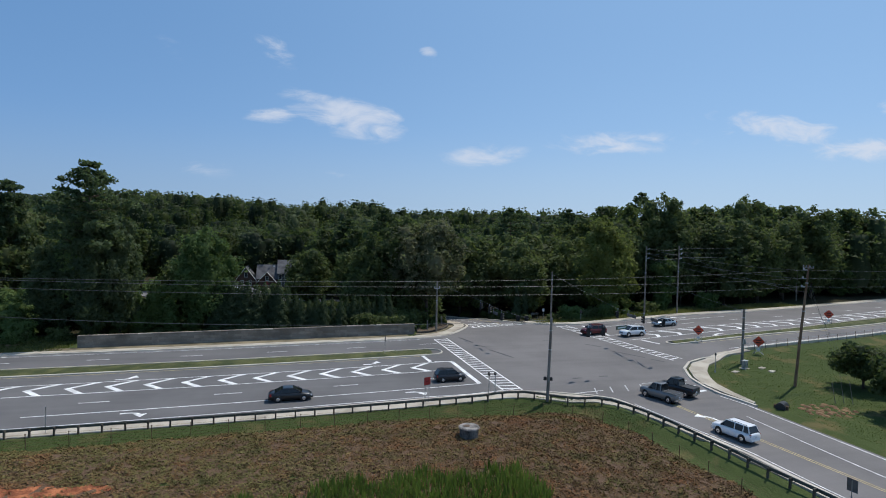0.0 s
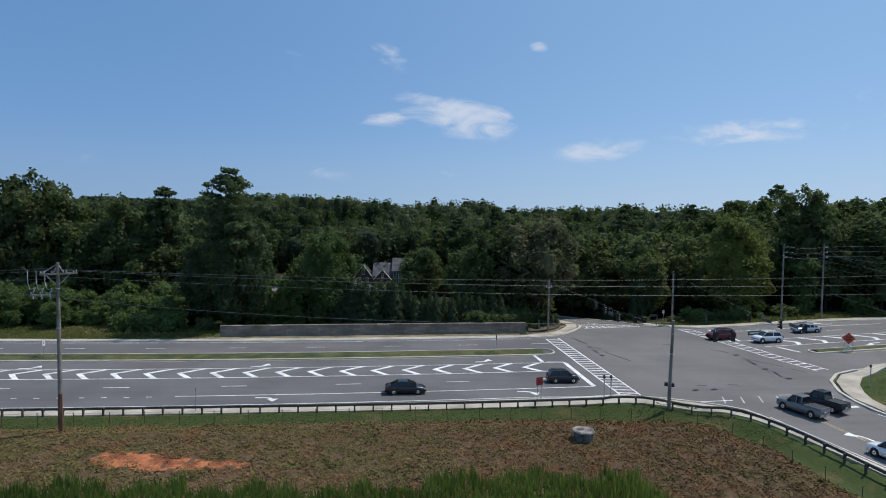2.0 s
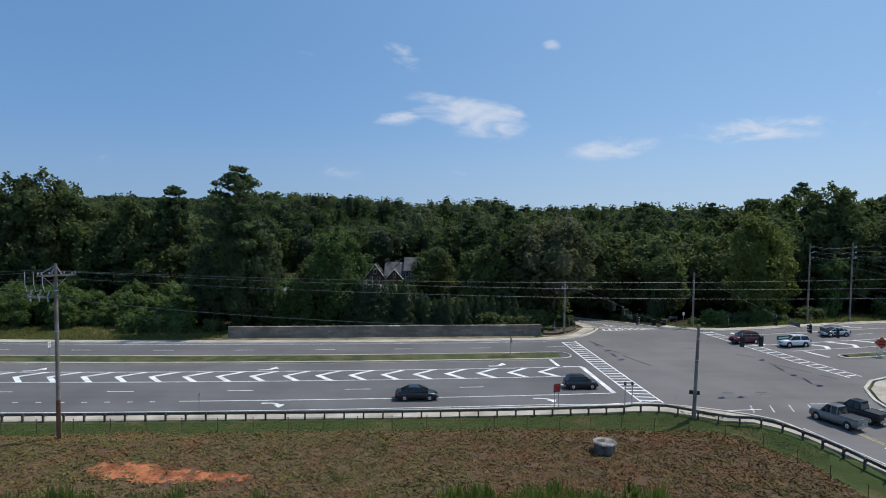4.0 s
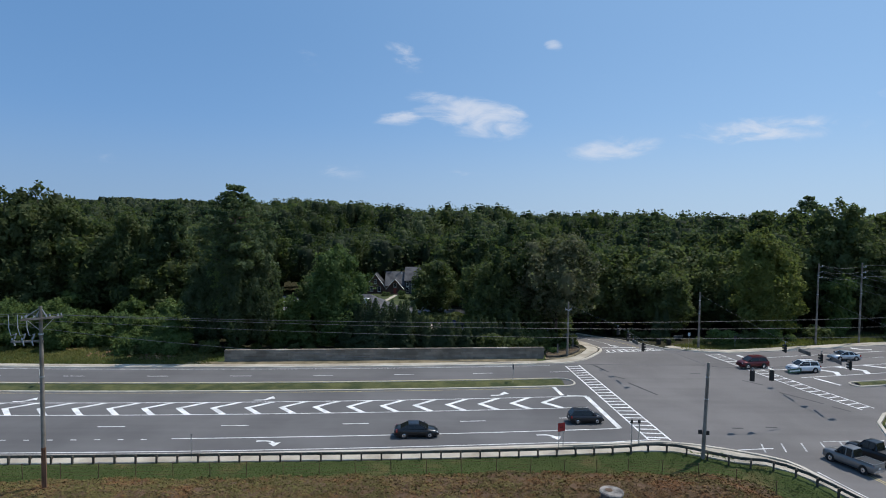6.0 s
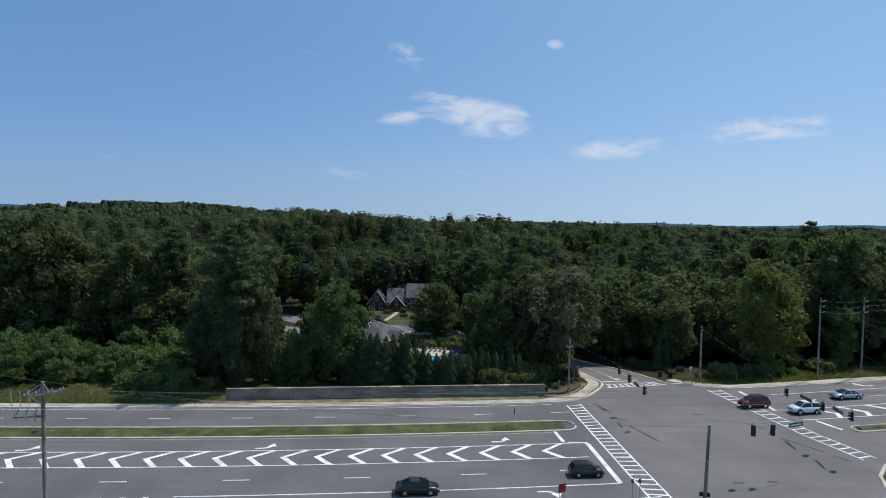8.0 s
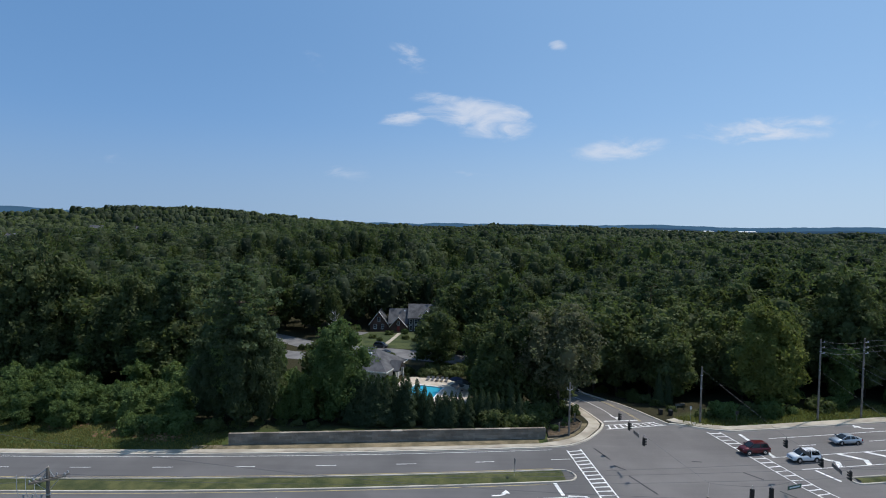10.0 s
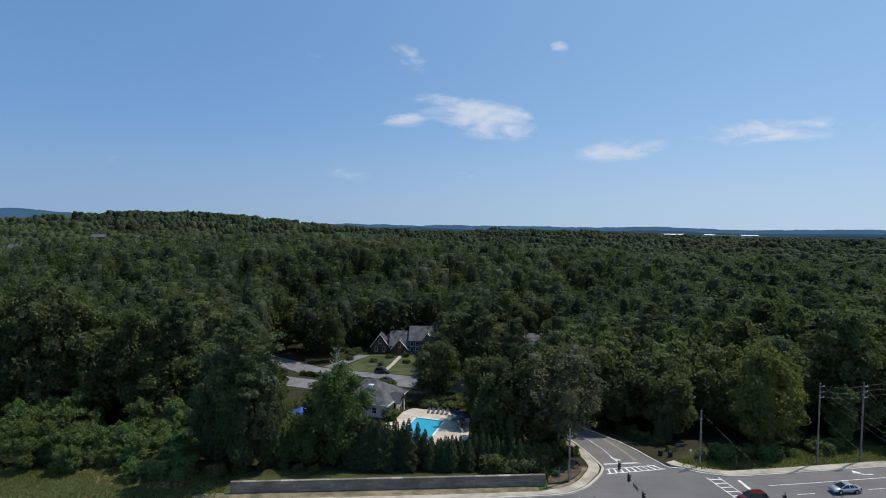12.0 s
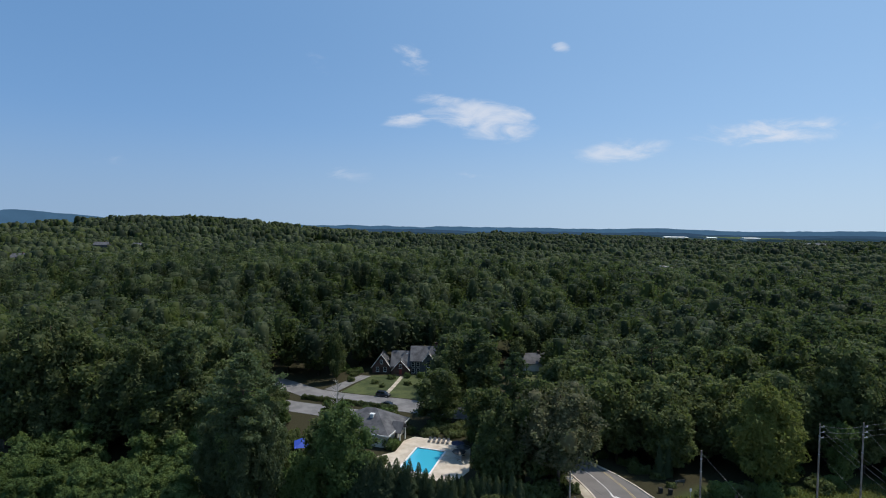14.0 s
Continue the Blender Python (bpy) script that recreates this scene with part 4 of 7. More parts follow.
for x, y, k in ((9, 101, 1.6), (12.5, 100.6, 1.5), (16, 101.8, 1.5), (19.5, 107.5, 1.6), (7, 105, 1.6), (13, 105, 1.9), (17, 105.5, 1.7)):
    plant("shrub", x, y, k, 1.1, 1)
plant("fresh", -19.0, 104.2, 1.03, 0.92)
plant("corner", 22.3, 110, 1.10, 1.08)
plant("oak", 11.5, 112, 0.95, 1.0, 1)
plant("oak", 10, 118, 0.75, 1.0, 2)
plant("oak", -1.5, 153, 0.86, 1.3, 0)
plant("oak", 8.5, 140, 0.6, 1.0, 1)
for x, y, k in ((18, 138, 0.8), (20, 146, 0.62), (15, 141, 0.8), (23, 152, 0.5), (25, 162, 0.42), (19, 160, 0.45), (27, 171, 0.3), (22, 157, 0.45), (29, 178, 0.25), (17, 168, 0.35)):
    plant("young", x, y, k, 1.2)
plant("oak", -38, 191, 0.85, 0.7, 1)
for x, y in ((-41, 206), (-46, 199), (-52, 207), (-33.5, 213), (-58, 203), (-27, 216), (3, 206), (6, 197), (0.5, 189), (9, 188), (5, 179), (12, 172), (3, 172)):
    plant("deep", x, y, 0.8 + 0.2 * rng.random() if y > 170 else 0.5, 0.95)
plant("gold", 62.5, 110.5, 1.10, 1.0)
plant("gold", 67.5, 113.5, 0.95, 0.9)
plant("young", 79, 112, 1.05, 0.8, 0)
for i in range(17):
    x = -15 + i * 1.55 + rng.random() * 0.5
    plant("cypress", x, 107.5 + rng.random() * 1.5, 0.62 - 0.012 * (x + 15) + 0.1 * rng.random(), 1.05, group="cypress screen by the pool")
for i in range(24):
    x = -17 + i * 1.32 + rng.random() * 0.5
    plant("cypress", x, 101.2 + 2.2 * rng.random(), 0.66 + 0.34 * (1 - step(-10.0, 1.0, x)) + 0.14 * (rng.random() - 0.5), 1.0, group="cypress screen by the pool")
for x, y, k in ((-28, 130, 0.4), (-46.5, 131, 0.7), (-25, 128, 0.6), (-44, 150, 0.8), (-32, 152, 0.6), (-26.5, 150, 0.6), (-50, 140, 1.0)):
    plant("young", x, y, k, 1.1)
for i in range(5):
    plant("shrub", -36 + i * 3.2 + rng.random(), 98.6 + 0.08 * i * 3 + rng.random() * 2, 0.5 + 0.4 * rng.random(), 1.2, 1)
# green thicket on the west bank
for i in range(84):
    y = 97.5 + 29 * rng.random()
    plant("young", -48 - 46 * rng.random(), y, 0.42 + 0.2 * rng.random() + 0.012 * (y - 99), 1.15)
for i in range(75):
    y = 99.5 + 11 * rng.random()
    plant("young", -46 - 44 * rng.random(), y, 0.24 + 0.2 * rng.random() + 0.012 * (y - 97), 1.2 + 0.3 * rng.random())
for i in range(10):
    plant("shrub", -56 + 18 * rng.random(), 95.5 + 3 * rng.random(), 0.7 + 0.5 * rng.random())
for i in range(26):
    y = 107 + 34 * rng.random()
    x = bend(NORTH_LEFT, y) - 3.2 - 3 * rng.random() if i % 2 else bend(NORTH_RIGHT, y) + 6 - 2.5 * step(118, 130, y) + 4 * rng.random()
    plant("shrub", x, y, 0.5 + 0.5 * rng.random(), 1.1, 1)
for i in range(22):
    x = 52 + 40 * rng.random()
    plant("shrub", x, east(x) + 20.5 + 3.5 * rng.random(), 0.4 + 0.9 * rng.random() ** 2, 0.9 + 0.5 * rng.random(), 1 if i % 3 else 0)

# the edge and the first depth of the woods
taken, tries, placed = [(-34.5, 96.5), (-29.5, 98.5), (-37, 99), (-42, 101), (22, 105.5), (62.5, 110.5), (67.5, 113.5), (-20.5, 104.2), (58, 108), (70, 109), (66, 109.5), (63, 110), (74, 109.5), (14.5, 110), (-1.5, 153)], 0, 0
while placed < 190 and tries < 12000:
    tries += 1
    x, y = -105 + 265 * rng.random(), 96 + 70 * rng.random() ** 1.4
    if clear_of_trees(x, y) or (x < -46 and y < 127) or any(math.hypot(x - a, y - b) < 4.6 for a, b in taken):
        continue
    taken.append((x, y))
    placed += 1
    far_east = x > 85
    kind = "pine" if rng.random() < (0.3 if far_east else 0.1) else ("young" if rng.random() < 0.08 else ("deep" if y > 128 else "oak"))
    tall = 1.02 + 0.14 * (1 - step(-85, -60, x)) + 0.14 * step(70, 90, x)
    plant(kind, x, y, (0.85 + 0.3 * rng.random()) * (0.92 if kind == "pine" else tall), 0.9 + 0.25 * rng.random())

for x, y, k, w in ((-23.6, 112, 0.85, 0.95), (-22.0, 117, 0.78, 1.0), (-37, 112, 0.82, 1.0), (-40.5, 117, 0.9, 1.0), (-38.4, 122, 0.52, 1.1), (-25.2, 121.5, 0.70, 0.9), (-39.5, 127, 0.42, 1.3), (-22, 124, 0.62, 1.1)):
    plant("oak", x, y, k, w, int(x * 7) % 3)
for x, y, k in ((-27.0, 104.0, 0.86), (-28.6, 107.0, 0.84), (-25.4, 106.0, 0.78), (-29.6, 103.0, 0.8), (-24.8, 103.0, 0.75), (-27.2, 109.5, 0.8)):
    plant("young", x, y, k, 0.95)
for x, y in ((-33, 124), (-30, 125), (-36, 126), (-31.5, 121), (-28, 124), (-36.5, 135), (-32, 137), (-29.5, 134.5), (-38.5, 140), (-34, 142), (-24, 108), (-28, 107), (-32, 108.5), (-22, 112), (-26, 127), (-38.5, 131), (-42, 129), (-29, 131)):
    plant("shrub", x, y, 1.2, 1.2, 1)


def woods(name, count, area, templates, mat, label, heights, keep):
    """Uncountable trees as one mesh."""
    vs, fs, k = [], [], 0
    done = 0
    while done < count:
        x, y = area()
        if keep(x, y):
            continue
        done += 1
        v, f = templates[int(rng.integers(len(templates)))]
        s = (heights[0] + (heights[1] - heights[0]) * rng.random()) * (1 + 0.22 * noise.noise((x / 38, y / 38, 5.0)))
        a = rng.random() * 6.283
        c, sn = math.cos(a), math.sin(a)
        w = s * (0.9 + 0.35 * rng.random())
        p = np.stack([(v[:, 0] * c - v[:, 1] * sn) * w + x, (v[:, 0] * sn + v[:, 1] * c) * w + y, v[:, 2] * s + land(x, y)], 1)
        vs.append(p)
        fs.append(f + k)
        k += len(p)
    ob = new(name, quick_mesh(name, np.concatenate(vs), np.concatenate(fs), mat))
    return tagged(ob, label, "woods", kind="stuff")


def template(height, radius, base, shape, leaves, leaf):
    return crown_arrays(height, radius, base, shape, leaves, leaf, 1.5, 6, 0.57)


def cluster(radius, trees, top, leaves, leaf, size):
    """Several crowns side by side, for woods too far off to tell trees apart."""
    vs, fs, k = [], [], 0
    for i in range(trees):
        r, a = radius * math.sqrt((i + 0.5) / trees), i * 2.4 + rng.random()
        h, q = top * (0.86 + 0.2 * rng.random()), size * (0.75 + 0.5 * rng.random())
        v, f = crown_arrays(h, q, h - 2.5 * q, (ROUND, ROUND, OVAL)[i % 3], max(4, leaves // trees), leaf, 0.8, 5, 0.70)
        vs.append(v + np.array([r * math.cos(a), r * math.sin(a), 0]))
        fs.append(f + k)
        k += len(v)
    return np.concatenate(vs), np.concatenate(fs)


MID = [template(20, 5.2, 7, ROUND, 345, 0.56), template(21, 4.8, 8, ROUND, 335, 0.56), template(18, 5.4, 5, ROUND, 345, 0.56), template(22, 4.5, 9, ROUND, 310, 0.54), template(23, 3.9, 9, OVAL, 280, 0.54), template(19, 5.0, 6, ROUND, 335, 0.56)]


def mid_area():
    y = 150 + 250 * rng.random() ** 0.8
    return (rng.random() * 2 - 1) * (0.87 * y + 25), y


woods("woods_middle", 2900, mid_area, MID, LEAF_FAR, "dense mixed woodland canopy in summer green", (0.80, 1.12), lambda x, y: clear_of_trees(x, y) or y < 170 and abs(x) < 150)
FAR = [cluster(13, 8, 22, 270, 0.85, 5.2), cluster(13, 8, 23, 270, 0.85, 5.0), cluster(12, 7, 21, 240, 0.85, 5.2), cluster(13, 8, 22, 270, 0.85, 4.8)]
FARTHER = [cluster(13, 6, 22, 60, 1.7, 6.0), cluster(13, 6, 23, 60, 1.7, 5.8), cluster(12, 5, 21, 54, 1.7, 6.0)]


def far_area():
    y = 380 + 340 * rng.random() ** 0.8
    return (rng.random() * 2 - 1) * (0.86 * y + 30), y


woods("woods_far", 1000, far_area, FAR, LEAF_FAR, "distant woodland canopy in summer green", (0.82, 1.12), lambda x, y: False)


def hill_area():
    y = 700 + 830 * rng.random() ** 0.85
    return (rng.random() * 2 - 1) * (0.86 * y + 30), y


woods("woods_hill", 3300, hill_area, FARTHER, LEAF_FAR, "distant woodland canopy rolling over a low hill", (0.7, 1.15), lambda x, y: False)
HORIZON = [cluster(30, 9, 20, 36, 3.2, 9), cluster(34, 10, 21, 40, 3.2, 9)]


def horizon_area():
    y = 1480 + 900 * rng.random() ** 0.9
    return (rng.random() * 2 - 1) * (0.86 * y + 30), y


# leaf colour here has the blue of distance painted in
woods("woods_horizon", 1700, horizon_area, HORIZON, LEAF_HORIZON_HAZY, "far woodland reaching to the horizon", (0.5, 0.75), lambda x, y: 0.36 < x / y < 0.60 and y > 1680)


def east_area():
    x = 125 + 260 * rng.random()
    return x, east(x) + 21 + 95 * rng.random() ** 1.3


EDGE = [template(19, 5.2, 1.0, ROUND, 620, 0.56), template(22, 4.8, 1.0, OVAL, 640, 0.56), template(17, 5.2, 0.5, ROUND, 560, 0.56)]
woods("woods_east", 330, east_area, EDGE, LEAF_OAK, "dense woodland along the road further up", (0.85, 1.25), lambda x, y: False)


# ---- walls, rails and fences ----
def offset_path(pts, off):
    out = []
    for i, (x, y) in enumerate(pts):
        x0, y0 = pts[max(0, i - 1)]
        x1, y1 = pts[min(len(pts) - 1, i + 1)]
        d = math.hypot(x1 - x0, y1 - y0)
        out.append((x - (y1 - y0) / d * off, y + (x1 - x0) / d * off))
    return out


def even(pts, gap):
    """Points at even steps along a plan line, with the direction there."""
    out, left = [], 0.0
    for (x0, y0), (x1, y1) in zip(pts, pts[1:]):
        d = math.hypot(x1 - x0, y1 - y0)
        while left <= d:
            q = left / d
            out.append((x0 + (x1 - x0) * q, y0 + (y1 - y0) * q, math.degrees(math.atan2(y1 - y0, x1 - x0))))
            left += gap
        left -= d
    return out


wall = thing("wall_roadside", 0, 0, 0, 0, "long low weathered block wall at the edge of the woods", "wall", kind="structure")
wx = np.linspace(-34.6, 17.3, 27)
wy = lambda x: 91.6 + 0.0825 * (x + 34.6)
core = Shape()
core.loft([[(x, wy(x) + 0.05, 0.2), (x, wy(x) + 0.40, 0.2), (x, wy(x) + 0.40, wy_top), (x, wy(x) + 0.05, wy_top)] for x in wx for wy_top in [land(x, wy(x)) + 1.80]])
part("wall_core", core, BLOCK, wall)
course = 0.44
for k in range(4):
    for i in range(26):
        a, b = wx[i] + (1.0 if k % 2 else 0) + 0.012, wx[i] + (1.0 if k % 2 else 0) + 1.985
        b = min(b, 17.4)
        z = land(a, wy(a)) + k * course + 0.01
        s = Shape().add([(a, wy(a), z), (b, wy(b), z), (b, wy(b) + 0.1, z), (a, wy(a) + 0.1, z), (a, wy(a) + 0.02, z + course - 0.045), (b, wy(b) + 0.02, z + course - 0.045), (b, wy(b) + 0.1, z + course - 0.045), (a, wy(a) + 0.1, z + course - 0.045)],
                        [(3, 2, 1, 0), (4, 5, 6, 7), (0, 1, 5, 4), (1, 2, 6, 5), (2, 3, 7, 6), (3, 0, 4, 7)])
        part("block", s, BLOCK, wall)
for i in range(26):
    a, b = wx[i] + 0.01, wx[i + 1] - 0.01
    z = land(a, wy(a)) + 1.78
    part("coping", Shape().box(0, b - a, -0.05, 0.50, 0, 0.14, 0.015).moved(pose(a, wy(a), z, 0, 0, 4.7)), CONCRETE if i % 9 == 4 else BLOCK, wall)

VERGE = surface("dry_verge", (0.10, 0.085, 0.05), (0.25, 0.20, 0.125), 0.5, 6.0, 0.95, 0.6, dist=0.06)
vx = np.arange(-40, 17.5, 2.0)
strip_slab("verge_far_west", [(x, line(x) + 21.22) for x in vx], [(x, wy(x) - 0.01) for x in vx], 0.10, VERGE, "strip of dry trampled verge before the wall", "verge", 0.3)

CORNER = [(17.45, 93.9), (19.3, 95.05), (21.2, 96.1), (22.8, 97.5), (24.0, 99.0), (25.6, 101.7), (26.4, 103.6), (25.4, 103.5), (24.4, 100.8), (22.8, 98.6), (20.6, 96.9), (17.6, 96.3)]
corner_verge = part("verge_corner", Shape().slab(CORNER, lambda x, y: land(x, y) - 0.2, lambda x, y: land(x, y) + 0.11), VERGE)
tagged(corner_verge, "dry trampled verge round the planting bed", "verge", kind="structure")

RAIL_PATH = [(x, line(min(x, 20)) - 11.6 - 0.6 * step(-30, 10, x)) for x in np.arange(-150, 19.9, 1.0)] + [(20.6, 61.1), (22.4, 61.2), (24.4, 61.0), (26.4, 60.4), (28.4, 59.7), (30.4, 58.8), (32.2, 57.7), (33.6, 56.4), (34.8, 54.6), (35.6, 52.4), (36.4, 49.5), (37.1, 46.0), (37.8, 42.0), (38.3, 38.0), (38.9, 34.0), (39.6, 30), (41.2, 20), (44.2, 2), (48, -25)]
RAIL_PATH = offset_path(RAIL_PATH, -0.9)
rail = thing("guard_rail", 0, 0, 0, 0, "dark weathered steel guard rail on short posts beside the road", "guard rail")
sections = [(0.05, 0.82), (0.0, 0.74), (0.07, 0.69), (0.07, 0.66), (0.0, 0.61), (0.05, 0.53), (0.06, 0.53), (0.02, 0.61), (0.085, 0.66), (0.085, 0.69), (0.02, 0.74), (0.06, 0.82)]
path = fine(RAIL_PATH, 2.0)
side = {o: offset_path(path, o) for o in set(o for o, _ in sections)}
part("beam", Shape().loft([[(side[o][i][0], side[o][i][1], land(*path[i]) + h) for o, h in sections] for i in range(len(path))]), RAIL_STEEL, rail, "corrugated steel beam")
POSTWOOD = surface("dark_post_wood", (0.045, 0.038, 0.03), (0.10, 0.088, 0.07), 0.9, 12.0, 0.95, 0.4)
post = Shape().box(-0.08, 0.08, -0.26, -0.08, -0.9, 0.76, 0.01).box(-0.07, 0.07, -0.09, 0.04, 0.48, 0.78, 0.005).mesh("post", POSTWOOD)
for x, y, a in even(RAIL_PATH, 1.95):
    p = new("post", post)
    p.parent = rail
    p.matrix_basis = pose(x, y, land(x, y), 0, 0, a)

FENCE_PATH = [(x, line(min(x, 20)) - 15.4 - 0.6 * step(-30, 10, x)) for x in np.arange(-120, 16, 2.0)] + [(19, 57.3), (22.8, 57.0), (27, 55.8), (30.2, 53.4), (31.6, 50.0), (32.6, 45.0), (33.4, 39.0), (34.4, 32), (36, 22), (39, 5)]
RUST = surface("rusty_steel", (0.07, 0.045, 0.03), (0.16, 0.10, 0.06), 2.0, 12.0, 0.85, 0.3)
fence = thing("wire_fence", 0, 0, 0, 0, "rusty wire fence on thin posts along the ditch", "fence")
fpost = Shape().tube([(0, 0, -0.5), (0, 0, 1.35)], 0.035, 0.03, 6).box(-0.05, 0.05, -0.05, 0.05, 1.33, 1.38).mesh("post", RUST)
for x, y, a in even(FENCE_PATH, 3.3):
    p = new("post", fpost)
    p.parent = fence
    p.matrix_basis = pose(x, y, land(x, y), random.uniform(-3, 3), random.uniform(-3, 3), a)
for h in (0.25, 0.55, 0.85, 1.1, 1.3):
    part("wire", Shape().tube([(x, y, land(x, y) + h) for x, y in fine(FENCE_PATH, 3.0)], 0.008, k=4), RUST, fence)

# ---- utility poles and lines ----
PORCELAIN = plain("grey_insulator", (0.34, 0.35, 0.36), 0.25, coat=0.5)
GALV = STEEL


def utility_pole(x, y, top, label, r=0.17, mat=WOODPOLE, lean=(0.0, 0.0), bands=True, base=None):
    z0 = land(x, y) if base is None else base
    t = thing("utility_pole", x, y, z0, 0, label, "utility pole")
    h = top - z0
    s = Shape().tube([(0, 0, -0.8), (lean[0] * 0.3, lean[1] * 0.3, h * 0.3), (lean[0] * 0.7, lean[1] * 0.7, h * 0.7), (lean[0], lean[1], h)], r, r * 0.68, 12)
    part("shaft", s, mat, t, smooth=False)
    if bands:
        for q in (0.62, 0.85):
            part("band", Shape().tube([(lean[0] * q, lean[1] * q, h * q - 0.06), (lean[0] * q, lean[1] * q, h * q + 0.06)], r * 0.98, k=12), GALV, t, "galvanised band")
    return t


def arm(t, x, y, z, length, ang, drop=0.0):
    """A crossarm with pin insulators."""
    m = pose(x, y, z, 0, 0, ang)
    part("crossarm", Shape().box(-length / 2, length / 2, -0.06, 0.06, -0.07, 0.07, 0.008).moved(m), WOODPOLE, t)
    for q in (-0.46, -0.16, 0.16, 0.46):
        p = m @ Vector((q * length, 0, 0.07))
        s = Shape().tube([p, p + Vector((0, 0, 0.1))], 0.02, k=6)
        for k in range(3):
            s.tube([p + Vector((0, 0, 0.08 + 0.055 * k)), p + Vector((0, 0, 0.125 + 0.055 * k))], 0.075 - 0.012 * k, 0.05, 10)
        part("insulator", s, PORCELAIN, t, "grey insulator")


pole_a = utility_pole(-33.1, 49.7, 16.0, "tall weathered utility pole with crossarms and switchgear on the field edge", 0.19, WOODPOLE)
za = land(-33.1, 49.7)
arm(pole_a, 0.1, -0.2, 15.0 - za, 2.6, 38)
arm(pole_a, 0.1, 0.2, 15.0 - za, 2.6, 38)
for q in (-0.9, 0.9):
    part("brace", Shape().tube([(q * 0.8, q * 0.62, 14.95 - za), (0, 0, 13.9 - za)], 0.03, k=6), GALV, pole_a)
for k, q in enumerate((-1.1, -0.35, 0.4)):
    part("brace", Shape().tube([(q, q * 0.3, 15.1 - za), (0.05, 0, 15.9 - za)], 0.05, 0.03, 6), GALV, pole_a, "pale steel strut")
arm(pole_a, -1.0, -0.2, 13.1 - za, 2.4, 10)
for k in range(3):
    x = -2.0 + k * 0.75
    s = Shape().tube([(x, -0.25, 13.3 - za), (x + 0.15, -0.25, 13.75 - za)], 0.06, k=8).tube([(x + 0.05, -0.3, 12.75 - za), (x - 0.05, -0.3, 13.2 - za)], 0.05, 0.07, 8)
    part("fuse_cutout", s, PORCELAIN, pole_a, "grey porcelain fuse cutout")
    pts = [(x + 0.1, -0.25, 13.7 - za), (x - 0.25, -0.3, 13.6 - za), (x - 0.5, -0.2, 14.2 - za), (x - 0.65, 0, 14.9 - za), (x - 0.75, 0.1, 15.25 - za)]
    part("jumper_cable", Shape().tube(pts, 0.028, k=6), PORCELAIN, pole_a, "pale looping jumper cable")
part("stained_foot", Shape().tube([(0, 0, -0.5), (0, 0, 2.6), (0, 0, 3.6)], 0.196, 0.178, 12), surface("red_stained_wood", (0.11, 0.05, 0.03), (0.20, 0.10, 0.06), 0.9, 14.0, 0.9, 0.4), pole_a, "reddish-brown stained foot of the pole")
part("conduit", Shape().tube([(0.2, -0.06, -0.2), (0.17, -0.05, 3.4)], 0.05, k=8), WOODBROWN, pole_a, "brown conduit at the foot")
pole_b = utility_pole(21.6, 97.3, 10.1, "grey utility pole behind the street corner", 0.19)
part("bracket", Shape().box(-0.5, 0.5, -0.05, 0.05, 8.0, 8.12).box(-0.5, -0.4, -0.07, 0.07, 8.12, 8.4).box(0.4, 0.5, -0.07, 0.07, 8.12, 8.4), GALV, pole_b, "short bracket with insulators")
pole_c = utility_pole(26.7, 59.3, 9.55, "grey signal pole standing inside the guard rail", 0.2, WOODPOLE, (0.25, 0.0))
pole_d = utility_pole(47.2, 104.2, 11.3, "grey signal pole beside the wooded corner", 0.2, WOODPOLE)
pole_g = utility_pole(62.3, 69.2, 8.6, "grey signal pole on the grassy corner", 0.22, WOODPOLE)
pole_h = utility_pole(61.4, 59.0, 16.0, "tall leaning brown utility pole on the mown bank", 0.19, WOODBROWN, (1.5, 0.1))
zh = land(61.4, 59.0)
arm(pole_h, 1.4, 0.1, 15.6 - zh, 2.0, 80)
for k in range(3):
    part("bracket", Shape().box(-0.5, 0.0, -0.05, 0.05, -0.05, 0.05).box(-0.62, -0.5, -0.09, 0.09, -0.02, 0.25).moved(pose(1.3 - 0.12 * k, 0.1, 15.3 - zh - k * 1.1)), GALV, pole_h, "insulator bracket")
pole_e = utility_pole(68.4, 103.8, 16.8, "tall grey utility pole at the wood's edge", 0.18)
pole_f = utility_pole(76.6, 104.2, 17.0, "tall grey utility pole at the wood's edge", 0.18)
for t, x, y in ((pole_e, 68.4, 103.8), (pole_f, 76.6, 104.2)):
    z = land(x, y)
    for k in range(3):
        part("bracket", Shape().box(0.0, 0.55, -0.05, 0.05, -0.05, 0.05).box(0.5, 0.66, -0.09, 0.09, -0.02, 0.24).moved(pose(0.08, 0, 16.2 - z - 1.0 * k)), GALV, t, "insulator bracket")
pole_far = utility_pole(122, 118, 18, "tall grey utility pole further up the road", 0.18)
part("control_box", Shape().box(-0.18, 0.18, -0.42, -0.16, 3.0, 3.8, 0.02), GALV, pole_g, "small grey control box")
part("pedestrian_signal", Shape().box(-0.55, -0.2, -0.15, 0.05, 2.5, 2.9, 0.02), BLACK, pole_c, "black pedestrian signal")
part("pedestrian_signal", Shape().box(0.2, 0.55, -0.1, 0.1, 2.4, 2.8, 0.02), BLACK, pole_c, "black pedestrian signal")


